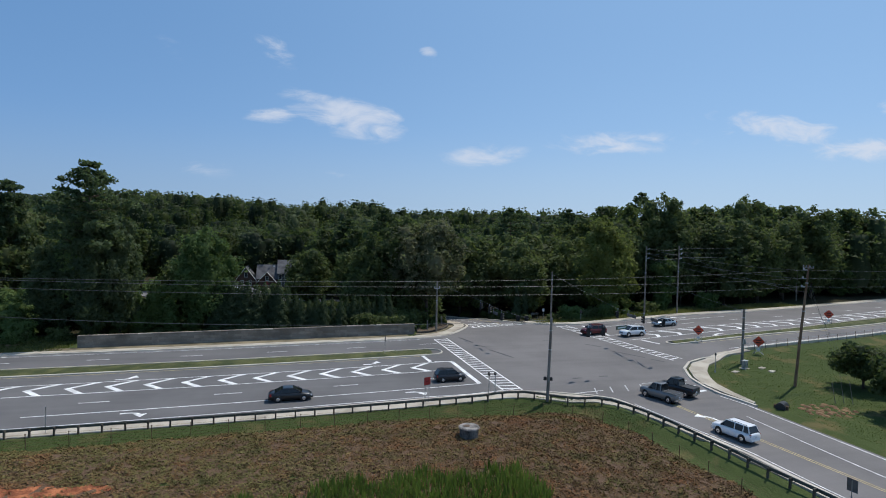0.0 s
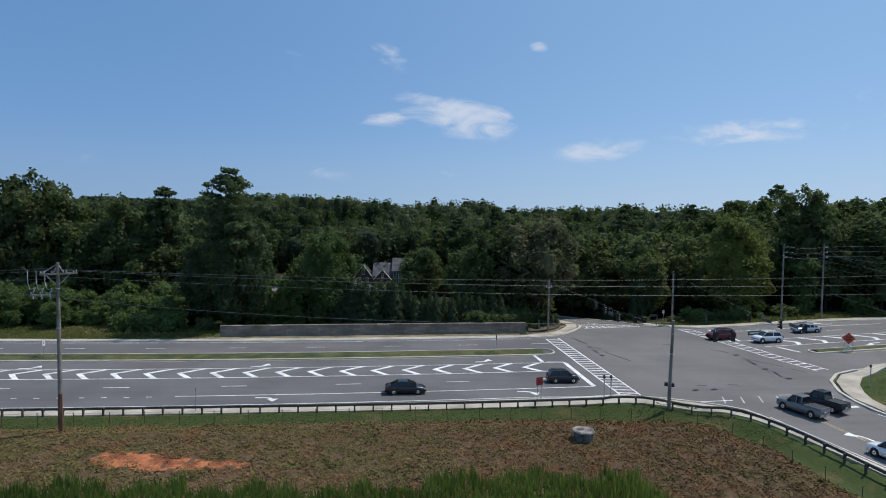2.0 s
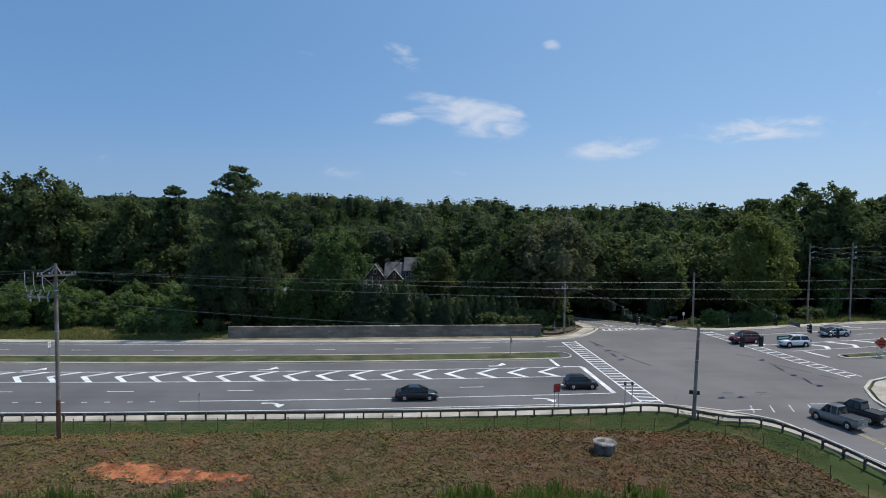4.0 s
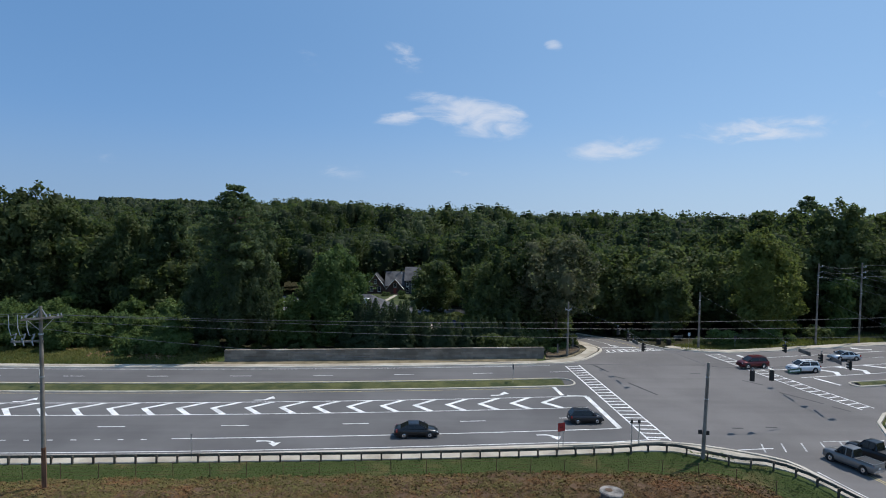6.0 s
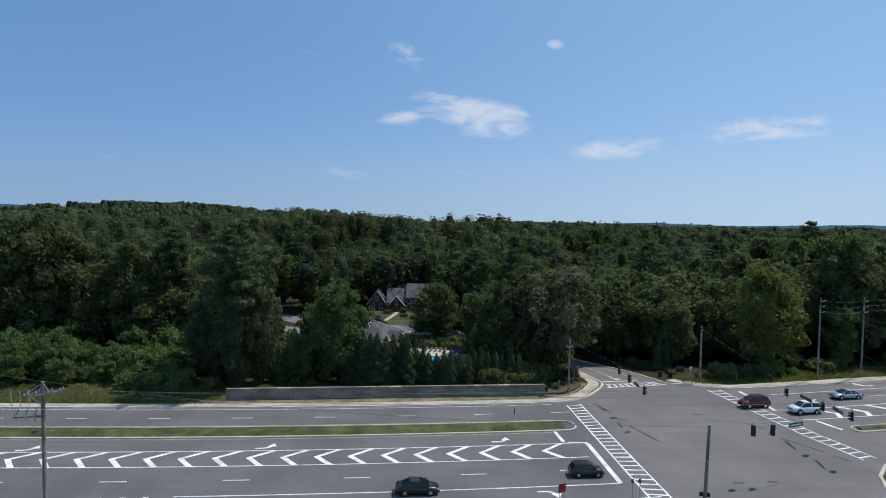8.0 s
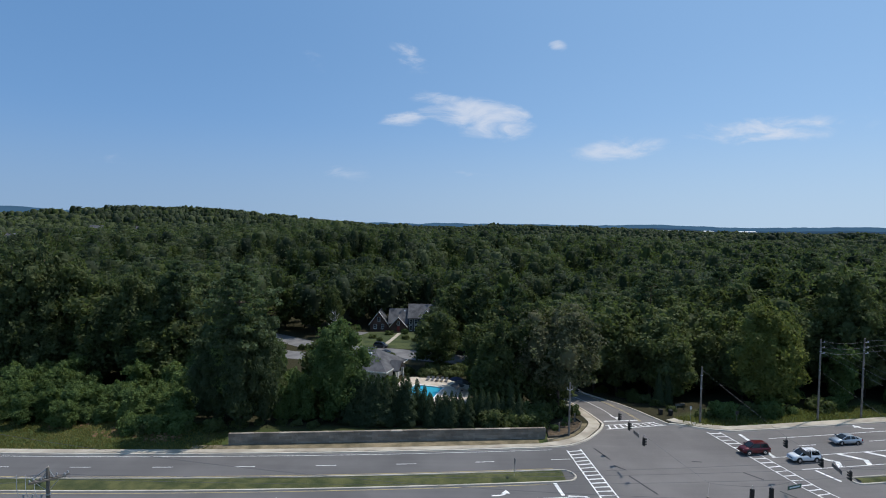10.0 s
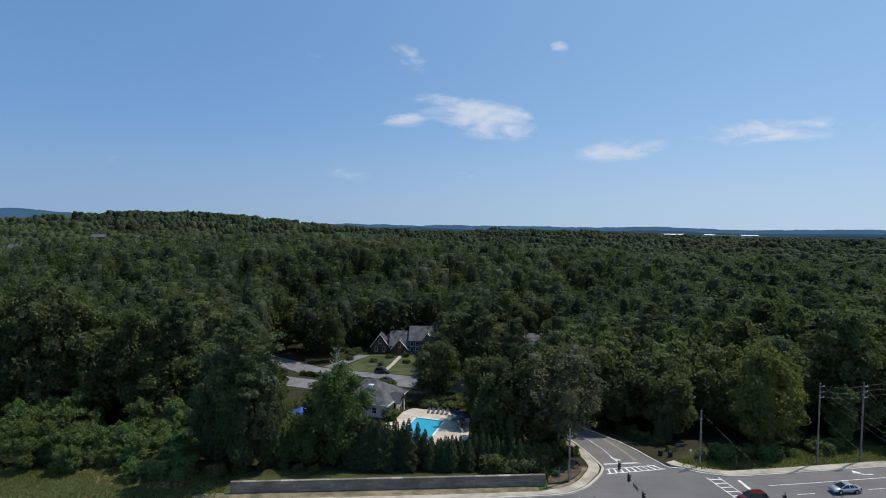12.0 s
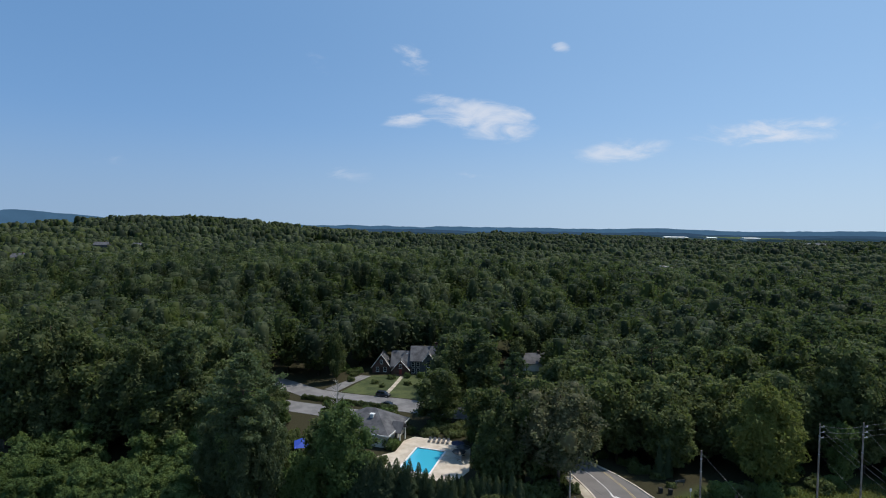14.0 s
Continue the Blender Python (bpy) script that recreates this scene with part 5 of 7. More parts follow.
def cable(name, pts, sag, r, label, n=24):
    """A hanging line through fixed points."""
    run = []
    for a, b in zip(pts, pts[1:]):
        for i in range(n + 1):
            q = i / n
            run.append((a[0] + (b[0] - a[0]) * q, a[1] + (b[1] - a[1]) * q, a[2] + (b[2] - a[2]) * q - sag * 4 * q * (1 - q)))
    return tagged(part(name, Shape().tube(run, r, k=5), WIRE), label, "cable")


for dx, dy, z, hz_ in ((-0.9, -0.7, 15.5, 15.3), (0.3, 0.2, 15.3, 14.2), (1.0, 0.8, 14.6, 13.1)):
    cable("power_line", [(-90 + dx, 46 + dy, z - 0.5), (-33.1 + dx, 49.7 + dy, z)], 0.7, 0.014, "black overhead power line")
    cable("power_line", [(-33.1 + dx, 49.7 + dy, z), (62.6 - 0.12 * (15.3 - hz_), 59.1, hz_)], 1.0, 0.014, "black overhead power line across the road view")
    cable("power_line", [(62.6 - 0.12 * (15.3 - hz_), 59.1, hz_), (150, 74, hz_ + 2.5)], 1.4, 0.014, "black overhead power line")
cable("communication_cable", [(-75.0, 72.0, 13.2), (26.8, 59.3, 9.3)], 2.2, 0.02, "black communication cable sagging along the road", 40)
cable("power_line", [(77.2, 104.2, 15.6), (62.4, 59.1, 12.4)], 0.9, 0.016, "black overhead power line crossing the road")
cable("communication_cable", [(69.0, 103.8, 10.6), (62.4, 69.2, 8.3)], 0.3, 0.016, "black cable between pole and signal pole")
cable("communication_cable", [(-190.0, 76.0, 13.6), (-75.0, 72.0, 13.2)], 1.5, 0.02, "black communication cable further down the road")
for k in range(3):
    cable("power_line", [(69.1, 103.8, 16.4 - k), (77.2, 104.2, 16.5 - k), (122.4, 118, 17.5 - k)], 0.5, 0.02, "black overhead power line at the wood's edge")
    cable("power_line", [(69.1, 103.8, 16.2 - k * 1.0), (62.8 - 0.12 * k, 59.1, 15.2 - k * 1.1)], 0.7, 0.016, "black overhead power line crossing the road")
    cable("guy_wire", [(62.8, 59.1, 14.5 - k), (67.5 + k * 1.2, 57.5, 0.3)], 0.0, 0.012, "steel guy wire of a leaning pole", 2)

# ---- traffic signals on span wires ----
LENS_RED = plain("red_lens", (0.25, 0.01, 0.01), 0.2)
LENS_AMBER = plain("amber_lens", (0.25, 0.12, 0.01), 0.2)
LENS_GREEN = plain("green_lens", (0.01, 0.12, 0.08), 0.2)


def traffic_light(x, y, z, turn):
    """A hanging three-lens head: housing, hoods, lenses, hanger."""
    t = thing("traffic_light", x, y, z, turn, "black three-lens traffic light hanging from a span wire", "traffic light", "traffic lights over the crossing")
    part("housing", Shape().box(-0.20, 0.20, -0.12, 0.14, -0.56, 0.56, 0.02), BLACK, t)
    part("backplate", Shape().box(-0.25, 0.25, 0.0, 0.02, -0.63, 0.63), BLACK, t)
    for k, mat in enumerate((LENS_GREEN, LENS_AMBER, LENS_RED)):
        zc = -0.36 + 0.36 * k
        part("lens", Shape().tube([(0, -0.12, zc), (0, -0.15, zc)], 0.14, k=14), mat, t)
        ring = [(0.16 * math.cos(a), 0.16 * math.sin(a)) for a in np.linspace(-0.5, math.pi + 0.5, 12)]
        vs = [(p[0], -0.13, zc + p[1]) for p in ring] + [(p[0], -0.36, zc + p[1] * 1.02) for p in ring]
        part("hood", Shape().add(vs, [(i, i + 1, 12 + i + 1, 12 + i) for i in range(11)]), BLACK, t)
    part("hanger", Shape().tube([(0, 0, 0.55), (0, 0, 0.98)], 0.03, k=6).box(-0.05, 0.05, -0.05, 0.05, 0.85, 1.0), GALV, t, "steel hanger")
    return t


for x, y, z, a in ((35.5, 66.4, 6.3, 160), (37.9, 66.7, 6.3, 160), (50.2, 71.1, 6.5, 250), (49.5, 75.2, 6.3, 255), (49.2, 82.2, 6.0, 260), (28.9, 82.4, 5.9, 95), (28.5, 87.6, 6.2, 95), (28.1, 91.2, 6.4, 80)):
    traffic_light(x, y, z, a)
cable("span_wire", [(26.9, 59.3, 9.2), (31.0, 67.2, 7.15)], 0.05, 0.016, "steel span wire carrying the signals")
cable("span_wire", [(31.0, 67.2, 7.15), (35.5, 66.4, 7.2), (37.9, 66.7, 7.2), (50.2, 71.1, 7.4), (62.3, 69.2, 8.2)], 0.05, 0.016, "steel span wire carrying the signals")
cable("span_wire", [(31.0, 67.2, 7.15), (28.9, 82.4, 6.85), (28.5, 87.6, 7.1), (28.1, 91.2, 7.3), (21.7, 97.3, 9.6)], 0.05, 0.016, "steel span wire carrying the signals")
cable("span_wire", [(50.2, 71.1, 7.4), (49.5, 75.2, 7.2), (49.2, 82.2, 6.9), (47.2, 104.2, 10.8)], 0.08, 0.016, "steel span wire carrying the signals")
SIGN_GREEN = plain("sign_green", (0.02, 0.09, 0.05), 0.5)
SIGN_WHITE = plain("sign_white", (0.72, 0.72, 0.70), 0.5)
SIGN_RED = plain("sign_red", (0.42, 0.03, 0.03), 0.5)
SIGN_ORANGE = plain("sign_orange", (0.62, 0.075, 0.03), 0.5)
SIGN_BACK = surface("sign_back", (0.10, 0.10, 0.10), (0.18, 0.18, 0.18), 1.0, 9.0, 0.5, 0.05, metal=0.4)


def name_board(x, y, z, turn, w):
    t = thing("street_name_sign", x, y, z, turn, "dark green street name board hung from the span wire", "sign", "boards on the span wires")
    part("board", Shape().box(-w / 2, w / 2, -0.02, 0.02, -0.25, 0.25), SIGN_BACK, t)
    part("face", Shape().box(-w / 2 + 0.04, w / 2 - 0.04, -0.028, -0.021, -0.21, 0.21), SIGN_GREEN, t)
    part("writing_bar", Shape().box(-w / 2 + 0.25, w / 2 - 0.25, -0.034, -0.029, -0.09, 0.09), SIGN_WHITE, t)
    for q in (-0.35, 0.35):
        part("hanger", Shape().tube([(q * w, 0, 0.24), (q * w, 0, 0.75)], 0.015, k=5), GALV, t)


name_board(41.3, 67.9, 6.55, 20, 2.2)
name_board(28.7, 85.0, 6.05, 95, 1.8)
name_board(49.4, 78.4, 6.35, 88, 2.6)
name_board(49.85, 73.0, 6.55, 80, 2.4)


# ---- signs and street furniture ----
def post_sign(name, x, y, turn, height, face, size, label, back=SIGN_BACK, mat=SIGN_WHITE, bars=0, twin=False):
    t = thing(name, x, y, land(x, y), turn, label, "sign")
    w, h = size
    for q in ((-w * 0.3, w * 0.3) if twin else (0.0,)):
        part("post", Shape().box(q - 0.03, q + 0.03, 0.012, 0.06, -0.4, height + h * 0.4), GALV, t)
    if face == "diamond":
        poly = [(0, -w / 2), (w / 2, 0), (0, w / 2), (-w / 2, 0)]
    else:
        poly = [(-w / 2, -h / 2), (w / 2, -h / 2), (w / 2, h / 2), (-w / 2, h / 2)]
    def plate(y0, y1, k):
        vs = [(a * k, y0, height + b * k) for a, b in poly] + [(a * k, y1, height + b * k) for a, b in poly]
        return Shape().add(vs, [(0, 1, 2, 3), (7, 6, 5, 4)] + [(i, (i + 1) % 4, 4 + (i + 1) % 4, 4 + i) for i in range(4)])
    part("plate", plate(0.0, 0.012, 1.0), back, t)
    part("face", plate(-0.007, -0.001, 0.95), mat, t)
    for k in range(bars):
        z = height + (k - (bars - 1) / 2) * h * 0.22
        part("writing_bar", Shape().box(-w * 0.22, w * 0.22, -0.014, -0.008, z - h * 0.045, z + h * 0.045), BLACK, t)
    return t


def work_sign(x, y, turn):
    t = post_sign("roadwork_sign", x, y, turn, 2.0, "diamond", (1.75, 1.75), "orange-red diamond road work sign on a folding stand", mat=SIGN_ORANGE, bars=2, twin=True)
    for q in (-0.75, 0.75):
        part("stand_leg", Shape().tube([(0, 0.1, 0.45), (q, 0.35, 0.03)], 0.03, k=5).tube([(0, 0.1, 0.45), (q, -0.3, 0.03)], 0.03, k=5), GALV, t)
    part("flag_holder", Shape().box(-0.25, 0.25, 0.0, 0.05, 0.55, 0.95), SIGN_WHITE, t, "white board under the sign")


for x, y, a in ((63.6, 80.6, -32), (99.3, 88.3, -48), (68.6, 72.9, -42), (108, 76.5, -50)):
    work_sign(x, y, a)
post_sign("no_entry_sign", 12.4, 59.9, 25, 2.55, "square", (0.9, 0.9), "red and white square sign on two posts behind the rail", mat=SIGN_RED, twin=True, bars=1)
post_sign("road_sign", 38.4, 31.6, 100, 2.2, "square", (0.75, 0.95), "white rectangular road sign seen from behind the rail", mat=SIGN_WHITE, bars=3)
post_sign("road_sign", 10.4, line(10.4) + 10.3, 100, 2.4, "square", (0.6, 0.75), "narrow road sign on a post in the median grass", mat=SIGN_WHITE, bars=2)
post_sign("road_sign", -54.1, line(-54.1) + 10.3, 100, 2.1, "square", (0.8, 0.9), "grey road sign on a post in the median grass", mat=SIGN_WHITE, bars=2)
post_sign("road_sign", 53.6, 103.6, 10, 1.9, "square", (0.6, 0.6), "small black and white sign before the trees", mat=BLACK, bars=0)
post_sign("road_sign", 46.0, 105.4, 5, 2.5, "square", (0.45, 0.6), "small sign on a slim post beside the signal pole", mat=SIGN_WHITE, bars=1)
post_sign("delineator", -24.2, 57.2, 90, 2.4, "square", (0.10, 0.3), "thin dark marker post behind the guard rail", mat=SIGN_BACK)
for x, y in ((20.2, 61.55), (21.0, 61.6), (55.2, 66.2)):
    t = thing("pedestrian_signal", x, y, land(x, y) + (0.1 if x < 30 else 0.14), 200, "pedestrian signal box on a short steel post", "pedestrian signal", "pedestrian signals")
    part("post", Shape().tube([(0, 0, -0.3), (0, 0, 2.6)], 0.055, k=10), STEEL, t)
    part("base", Shape().tube([(0, 0, -0.05), (0, 0, 0.15)], 0.14, 0.09, 10), STEEL, t)
    part("signal_box", Shape().box(-0.12, 0.12, -0.10, 0.06, 2.3, 2.66, 0.02), BLACK, t)
    part("button", Shape().box(-0.06, 0.06, -0.1, -0.05, 1.0, 1.15, 0.01), GALV, t)
t = thing("signal_cabinet", 61.0, 67.2, land(61.0, 67.2), 20, "grey signal control cabinet on a concrete pad by the pole", "cabinet")
t.scale = (0.72, 0.72, 0.72)
part("body", Shape().box(-0.55, 0.55, -0.35, 0.35, 0.1, 1.6, 0.02), STEEL, t)
part("door", Shape().box(-0.48, 0.48, -0.375, -0.352, 0.2, 1.5), STEEL, t)
part("handle", Shape().box(0.3, 0.36, -0.41, -0.376, 0.8, 1.0), BLACK, t)
part("roof", Shape().box(-0.62, 0.62, -0.42, 0.42, 1.6, 1.68, 0.03), STEEL, t)
part("pad", Shape().box(-0.9, 0.9, -0.7, 0.7, -0.2, 0.1, 0.03), CONCRETE, t)
for x, y in ((63.8, 67.0), (64.0, 65.4), (58.4, 66.0)):
    s = part("manhole_cover", Shape().box(-0.6, 0.6, -0.35, 0.35, -0.1, 0.1, 0.03).moved(pose(x, y, land(x, y), 0, 0, 25)), CONCRETE)
    tagged(s, "pale concrete utility lid set in the grass", "utility lid", "utility lids")
PIPE = surface("old_concrete_pipe", (0.07, 0.066, 0.062), (0.33, 0.30, 0.27), 1.6, 9.0, 0.95, 0.4)
zm = land(14.5, 49.9)
BARREL = surface("stained_dark_concrete", (0.035, 0.033, 0.033), (0.19, 0.17, 0.15), 1.5, 7.0, 0.95, 0.4)
t = thing("manhole_riser", 14.5, 49.9, zm, 0, "stained concrete manhole riser standing in dry weeds", "manhole")
t.scale = (0.88, 0.88, 0.95)
part("barrel", Shape().tube([(0, 0, -0.5), (0, 0, 0.55), (0, 0, 0.95)], 1.05, 1.0, 24), BARREL, t)
part("rim", Shape().tube([(0, 0, 0.95), (0, 0, 1.06)], 1.15, 1.13, 24), PIPE, t)
part("lid", Shape().tube([(0, 0, 1.06), (0, 0, 1.11)], 1.06, 1.02, 24), PIPE, t, "flat concrete lid")
part("iron_cover", Shape().tube([(-0.25, 0.1, 1.11), (-0.25, 0.1, 1.14)], 0.36, 0.34, 18), RUST, t, "dark iron cover")
zc = land(52.4, 52.0)
t = thing("culvert", 52.4, 52.0, zc, 35, "dark corrugated culvert end opening in the grass bank", "culvert")
part("pipe", Shape().tube([(-0.6, 0, 0.25), (1.5, 0, 0.0)], 0.5, 0.55, 16), BLACK, t)
part("headwall", Shape().box(-0.25, 0.1, -0.75, 0.75, -0.3, 0.4, 0.04), RUST, t)
for k in range(3):
    x, y = 60.6 + k * 0.9, 52.4 - 0.35 * k
    tagged(part("garden_stake", Shape().tube([(x, y, land(x, y) - 0.3), (x - 0.5, y + 0.2, land(x, y) + 2.6)], 0.04, 0.03, 6), WOODPOLE), "thin leaning wooden stake in the grass", "stake", "stakes on the bank")

# fence along the east lane
fe = thing("rail_fence", 0, 0, 0, 0, "low grey rail fence along the far lane edge", "fence")
FE = [(x, east(x) - 11.6) for x in np.arange(67, 120, 1.5)]
for x, y, a in even(FE, 2.4):
    p = new("post", fpost)
    p.parent = fe
    p.matrix_basis = pose(x, y, land(x, y), 0, 0, a)
for h in (0.6, 1.25):
    part("rail", Shape().tube([(x, y, land(x, y) + h) for x, y in FE], 0.03, k=6), STEEL, fe)

# timber-edged bed at the street corner
bed = thing("planting_bed", 0, 0, 0, 0, "timber-edged planting bed with dry straw at the street corner", "planting bed")
BED = [(17.8, 96.2), (20.4, 96.7), (22.6, 98.4), (24.2, 100.6), (25.2, 103.2), (24.6, 105.5), (21.5, 104), (18.2, 100.5)]
part("straw", Shape().slab([(21.3 + (x - 21.3) * 0.96, 100.6 + (y - 100.6) * 0.96) for x, y in BED], lambda x, y: land(x, y) - 0.2, lambda x, y: land(x, y) + 0.32), surface("pine_straw", (0.045, 0.032, 0.02), (0.13, 0.092, 0.056), 1.0, 10.0, 0.95, 0.8, dist=0.08), bed)
for (x0, y0), (x1, y1) in zip(BED[:6], BED[1:7]):
    L = math.hypot(x1 - x0, y1 - y0)
    for k in range(2):
        part("timber", Shape().box(0.01, L - 0.01, -0.1, 0.1, 0, 0.2, 0.012).moved(pose(x0, y0, land(x0, y0) + 0.21 * k, 0, 0, math.degrees(math.atan2(y1 - y0, x1 - x0)))), POSTWOOD, bed)
for x, y in ((20.2, 98.6), (24.0, 103.5)):
    part("bollard", Shape().box(x - 0.12, x + 0.12, y - 0.12, y + 0.12, land(x, y), land(x, y) + 1.9, 0.02), WOODPOLE, bed)

for x, y in ((19.6, 99.4), (21.6, 101.6), (22.8, 103.8)):
    plant("shrub", x, y, 0.42, 1.0)

# ---- vehicles ----
def paint(name, c, flake=0.35):
    return plain(name, c, 0.3, flake, 0.35)


LIGHT_CLEAR = plain("headlight_glass", (0.65, 0.66, 0.68), 0.1, coat=0.6)
LIGHT_RED = plain("tail_light_red", (0.30, 0.008, 0.008), 0.15, coat=0.6)
PLATE = plain("plate_white", (0.6, 0.6, 0.6), 0.5)


def section(x, zl, zt, w, top_in, n_round=0.12):
    """Rounded cross-section of the body at one station."""
    r = n_round
    return [(x, -w + r, zl), (x, w - r, zl), (x, w, zl + r), (x, w, zl + (zt - zl) * 0.62), (x, w - top_in * 0.5, zt - r * 0.5), (x, w - top_in - r, zt),
            (x, -w + top_in + r, zt), (x, -w + top_in * 0.5, zt - r * 0.5), (x, -w, zl + (zt - zl) * 0.62), (x, -w, zl + r)]


STYLES = {
    # length, half width, wheel radius, wheel positions, body stations (x, low, top, half width share), cabin (x at belt and roof, front to back), roof height
    "sedan": (4.75, 0.90, 0.33, (1.42, -1.36), [(2.37, 0.36, 0.58, 0.72), (2.28, 0.24, 0.68, 0.86), (1.9, 0.22, 0.80, 0.96), (0.95, 0.22, 0.93, 1.0), (-0.4, 0.22, 0.96, 1.0), (-1.75, 0.22, 1.0, 0.98), (-2.2, 0.26, 0.98, 0.90), (-2.37, 0.36, 0.86, 0.78)], (1.28, 0.22, -0.85, -1.88), 1.43),
    "suv": (4.6, 0.92, 0.36, (1.38, -1.30), [(2.3, 0.40, 0.70, 0.74), (2.2, 0.27, 0.86, 0.88), (1.8, 0.26, 0.98, 0.97), (1.0, 0.26, 1.06, 1.0), (-0.5, 0.26, 1.08, 1.0), (-1.8, 0.26, 1.10, 0.98), (-2.2, 0.30, 1.08, 0.93), (-2.3, 0.42, 1.02, 0.85)], (1.32, 0.42, -1.72, -2.18), 1.66),
    "large_suv": (5.3, 1.0, 0.40, (1.58, -1.48), [(2.65, 0.44, 0.86, 0.80), (2.55, 0.30, 1.04, 0.92), (2.1, 0.28, 1.12, 0.98), (1.2, 0.28, 1.17, 1.0), (-0.5, 0.28, 1.18, 1.0), (-2.1, 0.28, 1.18, 0.99), (-2.55, 0.32, 1.16, 0.95), (-2.65, 0.46, 1.08, 0.88)], (1.45, 0.68, -2.1, -2.5), 1.86),
    "pickup": (5.75, 1.0, 0.40, (1.85, -1.75), [(2.87, 0.46, 0.90, 0.82), (2.76, 0.32, 1.06, 0.93), (2.3, 0.30, 1.14, 0.98), (1.35, 0.30, 1.18, 1.0), (0.0, 0.30, 1.20, 1.0), (-2.4, 0.34, 1.20, 0.99), (-2.78, 0.38, 1.20, 0.97), (-2.87, 0.48, 1.14, 0.93)], (1.5, 0.72, -0.45, -0.72), 1.97),
}


def car(name, style, x, y, turn, body_mat, label, size=1.0):
    length, hw, wr, wheels, stations, (cf, rf, rb, cb), roof_z = STYLES[style]
    t = thing(name, x, y, land(x, y) + 0.004, turn, label, "pickup truck" if style == "pickup" else "car")
    t.scale = (size, size, size * {"pickup": 1.2, "large_suv": 1.16, "suv": 1.1, "sedan": 1.04}[style])
    body = part("body", Shape().loft([section(sx, zl, zt, hw * w, 0.13, 0.16) for sx, zl, zt, w in stations]), body_mat, t, smooth=True)
    belt = float(np.interp(0.0, [s[0] for s in stations][::-1], [s[2] for s in stations][::-1])) - 0.02
    w0, w1 = hw - 0.10, hw - 0.27
    ring = lambda xs, w, z: [(xs[0], -w * 0.9, z), (xs[0], w * 0.9, z), (xs[0] - 0.25, w, z), (xs[1] + 0.15, w, z), (xs[1], w * 0.92, z), (xs[1], -w * 0.92, z), (xs[1] + 0.15, -w, z), (xs[0] - 0.25, -w, z)]
    part("cabin_glass", Shape().loft([ring((cf, cb), w0, belt), ring((rf + 0.04, rb - 0.04), w1 + 0.01, roof_z - 0.06)]), GLASS, t, "dark glass")
    part("roof", Shape().loft([ring((rf + 0.06, rb - 0.06), w1 + 0.035, roof_z - 0.075), ring((rf, rb), w1 + 0.0, roof_z - 0.02), ring((rf - 0.25, rb + 0.2), w1 - 0.18, roof_z + 0.01)]), body_mat, t)
    cuts = [0.0] if style != "large_suv" else [0.15, -0.95]
    for s in (-1, 1):
        for cx in [0.5 * (rf + rb) + 0.1 + c for c in cuts] + [rb - 0.02]:
            dx = 0.25 if cx == rb - 0.02 and style != "pickup" else 0.0
            part("pillar", Shape().loft([[(cx - 0.06 - dx, s * (w0 + 0.012), belt), (cx + 0.06 - dx, s * (w0 + 0.012), belt), (cx + 0.06 - dx, s * (w0 - 0.05), belt), (cx - 0.06 - dx, s * (w0 - 0.05), belt)],
                                         [(cx - 0.05, s * (w1 + 0.03), roof_z - 0.06), (cx + 0.05, s * (w1 + 0.03), roof_z - 0.06), (cx + 0.05, s * (w1 - 0.03), roof_z - 0.06), (cx - 0.05, s * (w1 - 0.03), roof_z - 0.06)]]), body_mat, t)
        part("windscreen_pillar", Shape().tube([(cf - 0.02, s * (w0 * 0.93), belt), (rf + 0.04, s * (w1 * 0.95), roof_z - 0.05)], 0.045, 0.035, 6), body_mat, t)
        part("mirror", Shape().box(cf - 0.45, cf - 0.27, s * (hw + 0.10) - 0.08, s * (hw + 0.10) + 0.08, belt + 0.02, belt + 0.2, 0.03), BLACK, t)
        front, back = stations[1], stations[-2]
        part("headlight", Shape().box(front[0] - 0.16, front[0] + 0.035, s * hw * 0.62 - 0.2, s * hw * 0.62 + 0.17, front[2] - 0.2, front[2] - 0.03, 0.02), LIGHT_CLEAR, t)
        part("tail_light", Shape().box(back[0] - 0.06, back[0] + 0.16, s * hw * 0.84 - 0.1, s * hw * 0.84 + 0.085, back[2] - 0.34, back[2] - 0.06, 0.02), LIGHT_RED, t)
        for wx_ in wheels:
            part("wheel_arch", Shape().tube([(wx_, s * (hw - 0.04), wr + 0.01), (wx_, s * (hw + 0.012), wr + 0.01)], wr + 0.09, k=20), BLACK, t, "black wheel arch")
            wheel = part("wheel", Shape().tube([(wx_, s * (hw - 0.16), wr), (wx_, s * (hw - 0.14), wr), (wx_, s * (hw + 0.02), wr), (wx_, s * (hw + 0.035), wr)], wr, wr * 0.97, 20), RUBBER, t, "black tyre")
            part("rim", Shape().tube([(wx_, s * (hw + 0.03), wr), (wx_, s * (hw + 0.045), wr)], wr * 0.62, wr * 0.5, 12), CHROME, wheel, "bright rim")
            part("hub", Shape().tube([(wx_, s * (hw + 0.045), wr), (wx_, s * (hw + 0.055), wr)], wr * 0.16, k=8), BLACK, wheel)
    fx, bx = stations[0][0], stations[-1][0]
    part("grille", Shape().box(fx - 0.1, fx + 0.012, -hw * 0.5, hw * 0.5, stations[0][2] - 0.26, stations[0][2] - 0.04, 0.01), BLACK, t)
    part("front_bumper", Shape().box(fx - 0.22, fx + 0.06, -hw * 0.82, hw * 0.82, stations[0][1] - 0.04, stations[0][1] + 0.16, 0.04), CHROME if style == "pickup" else body_mat, t)
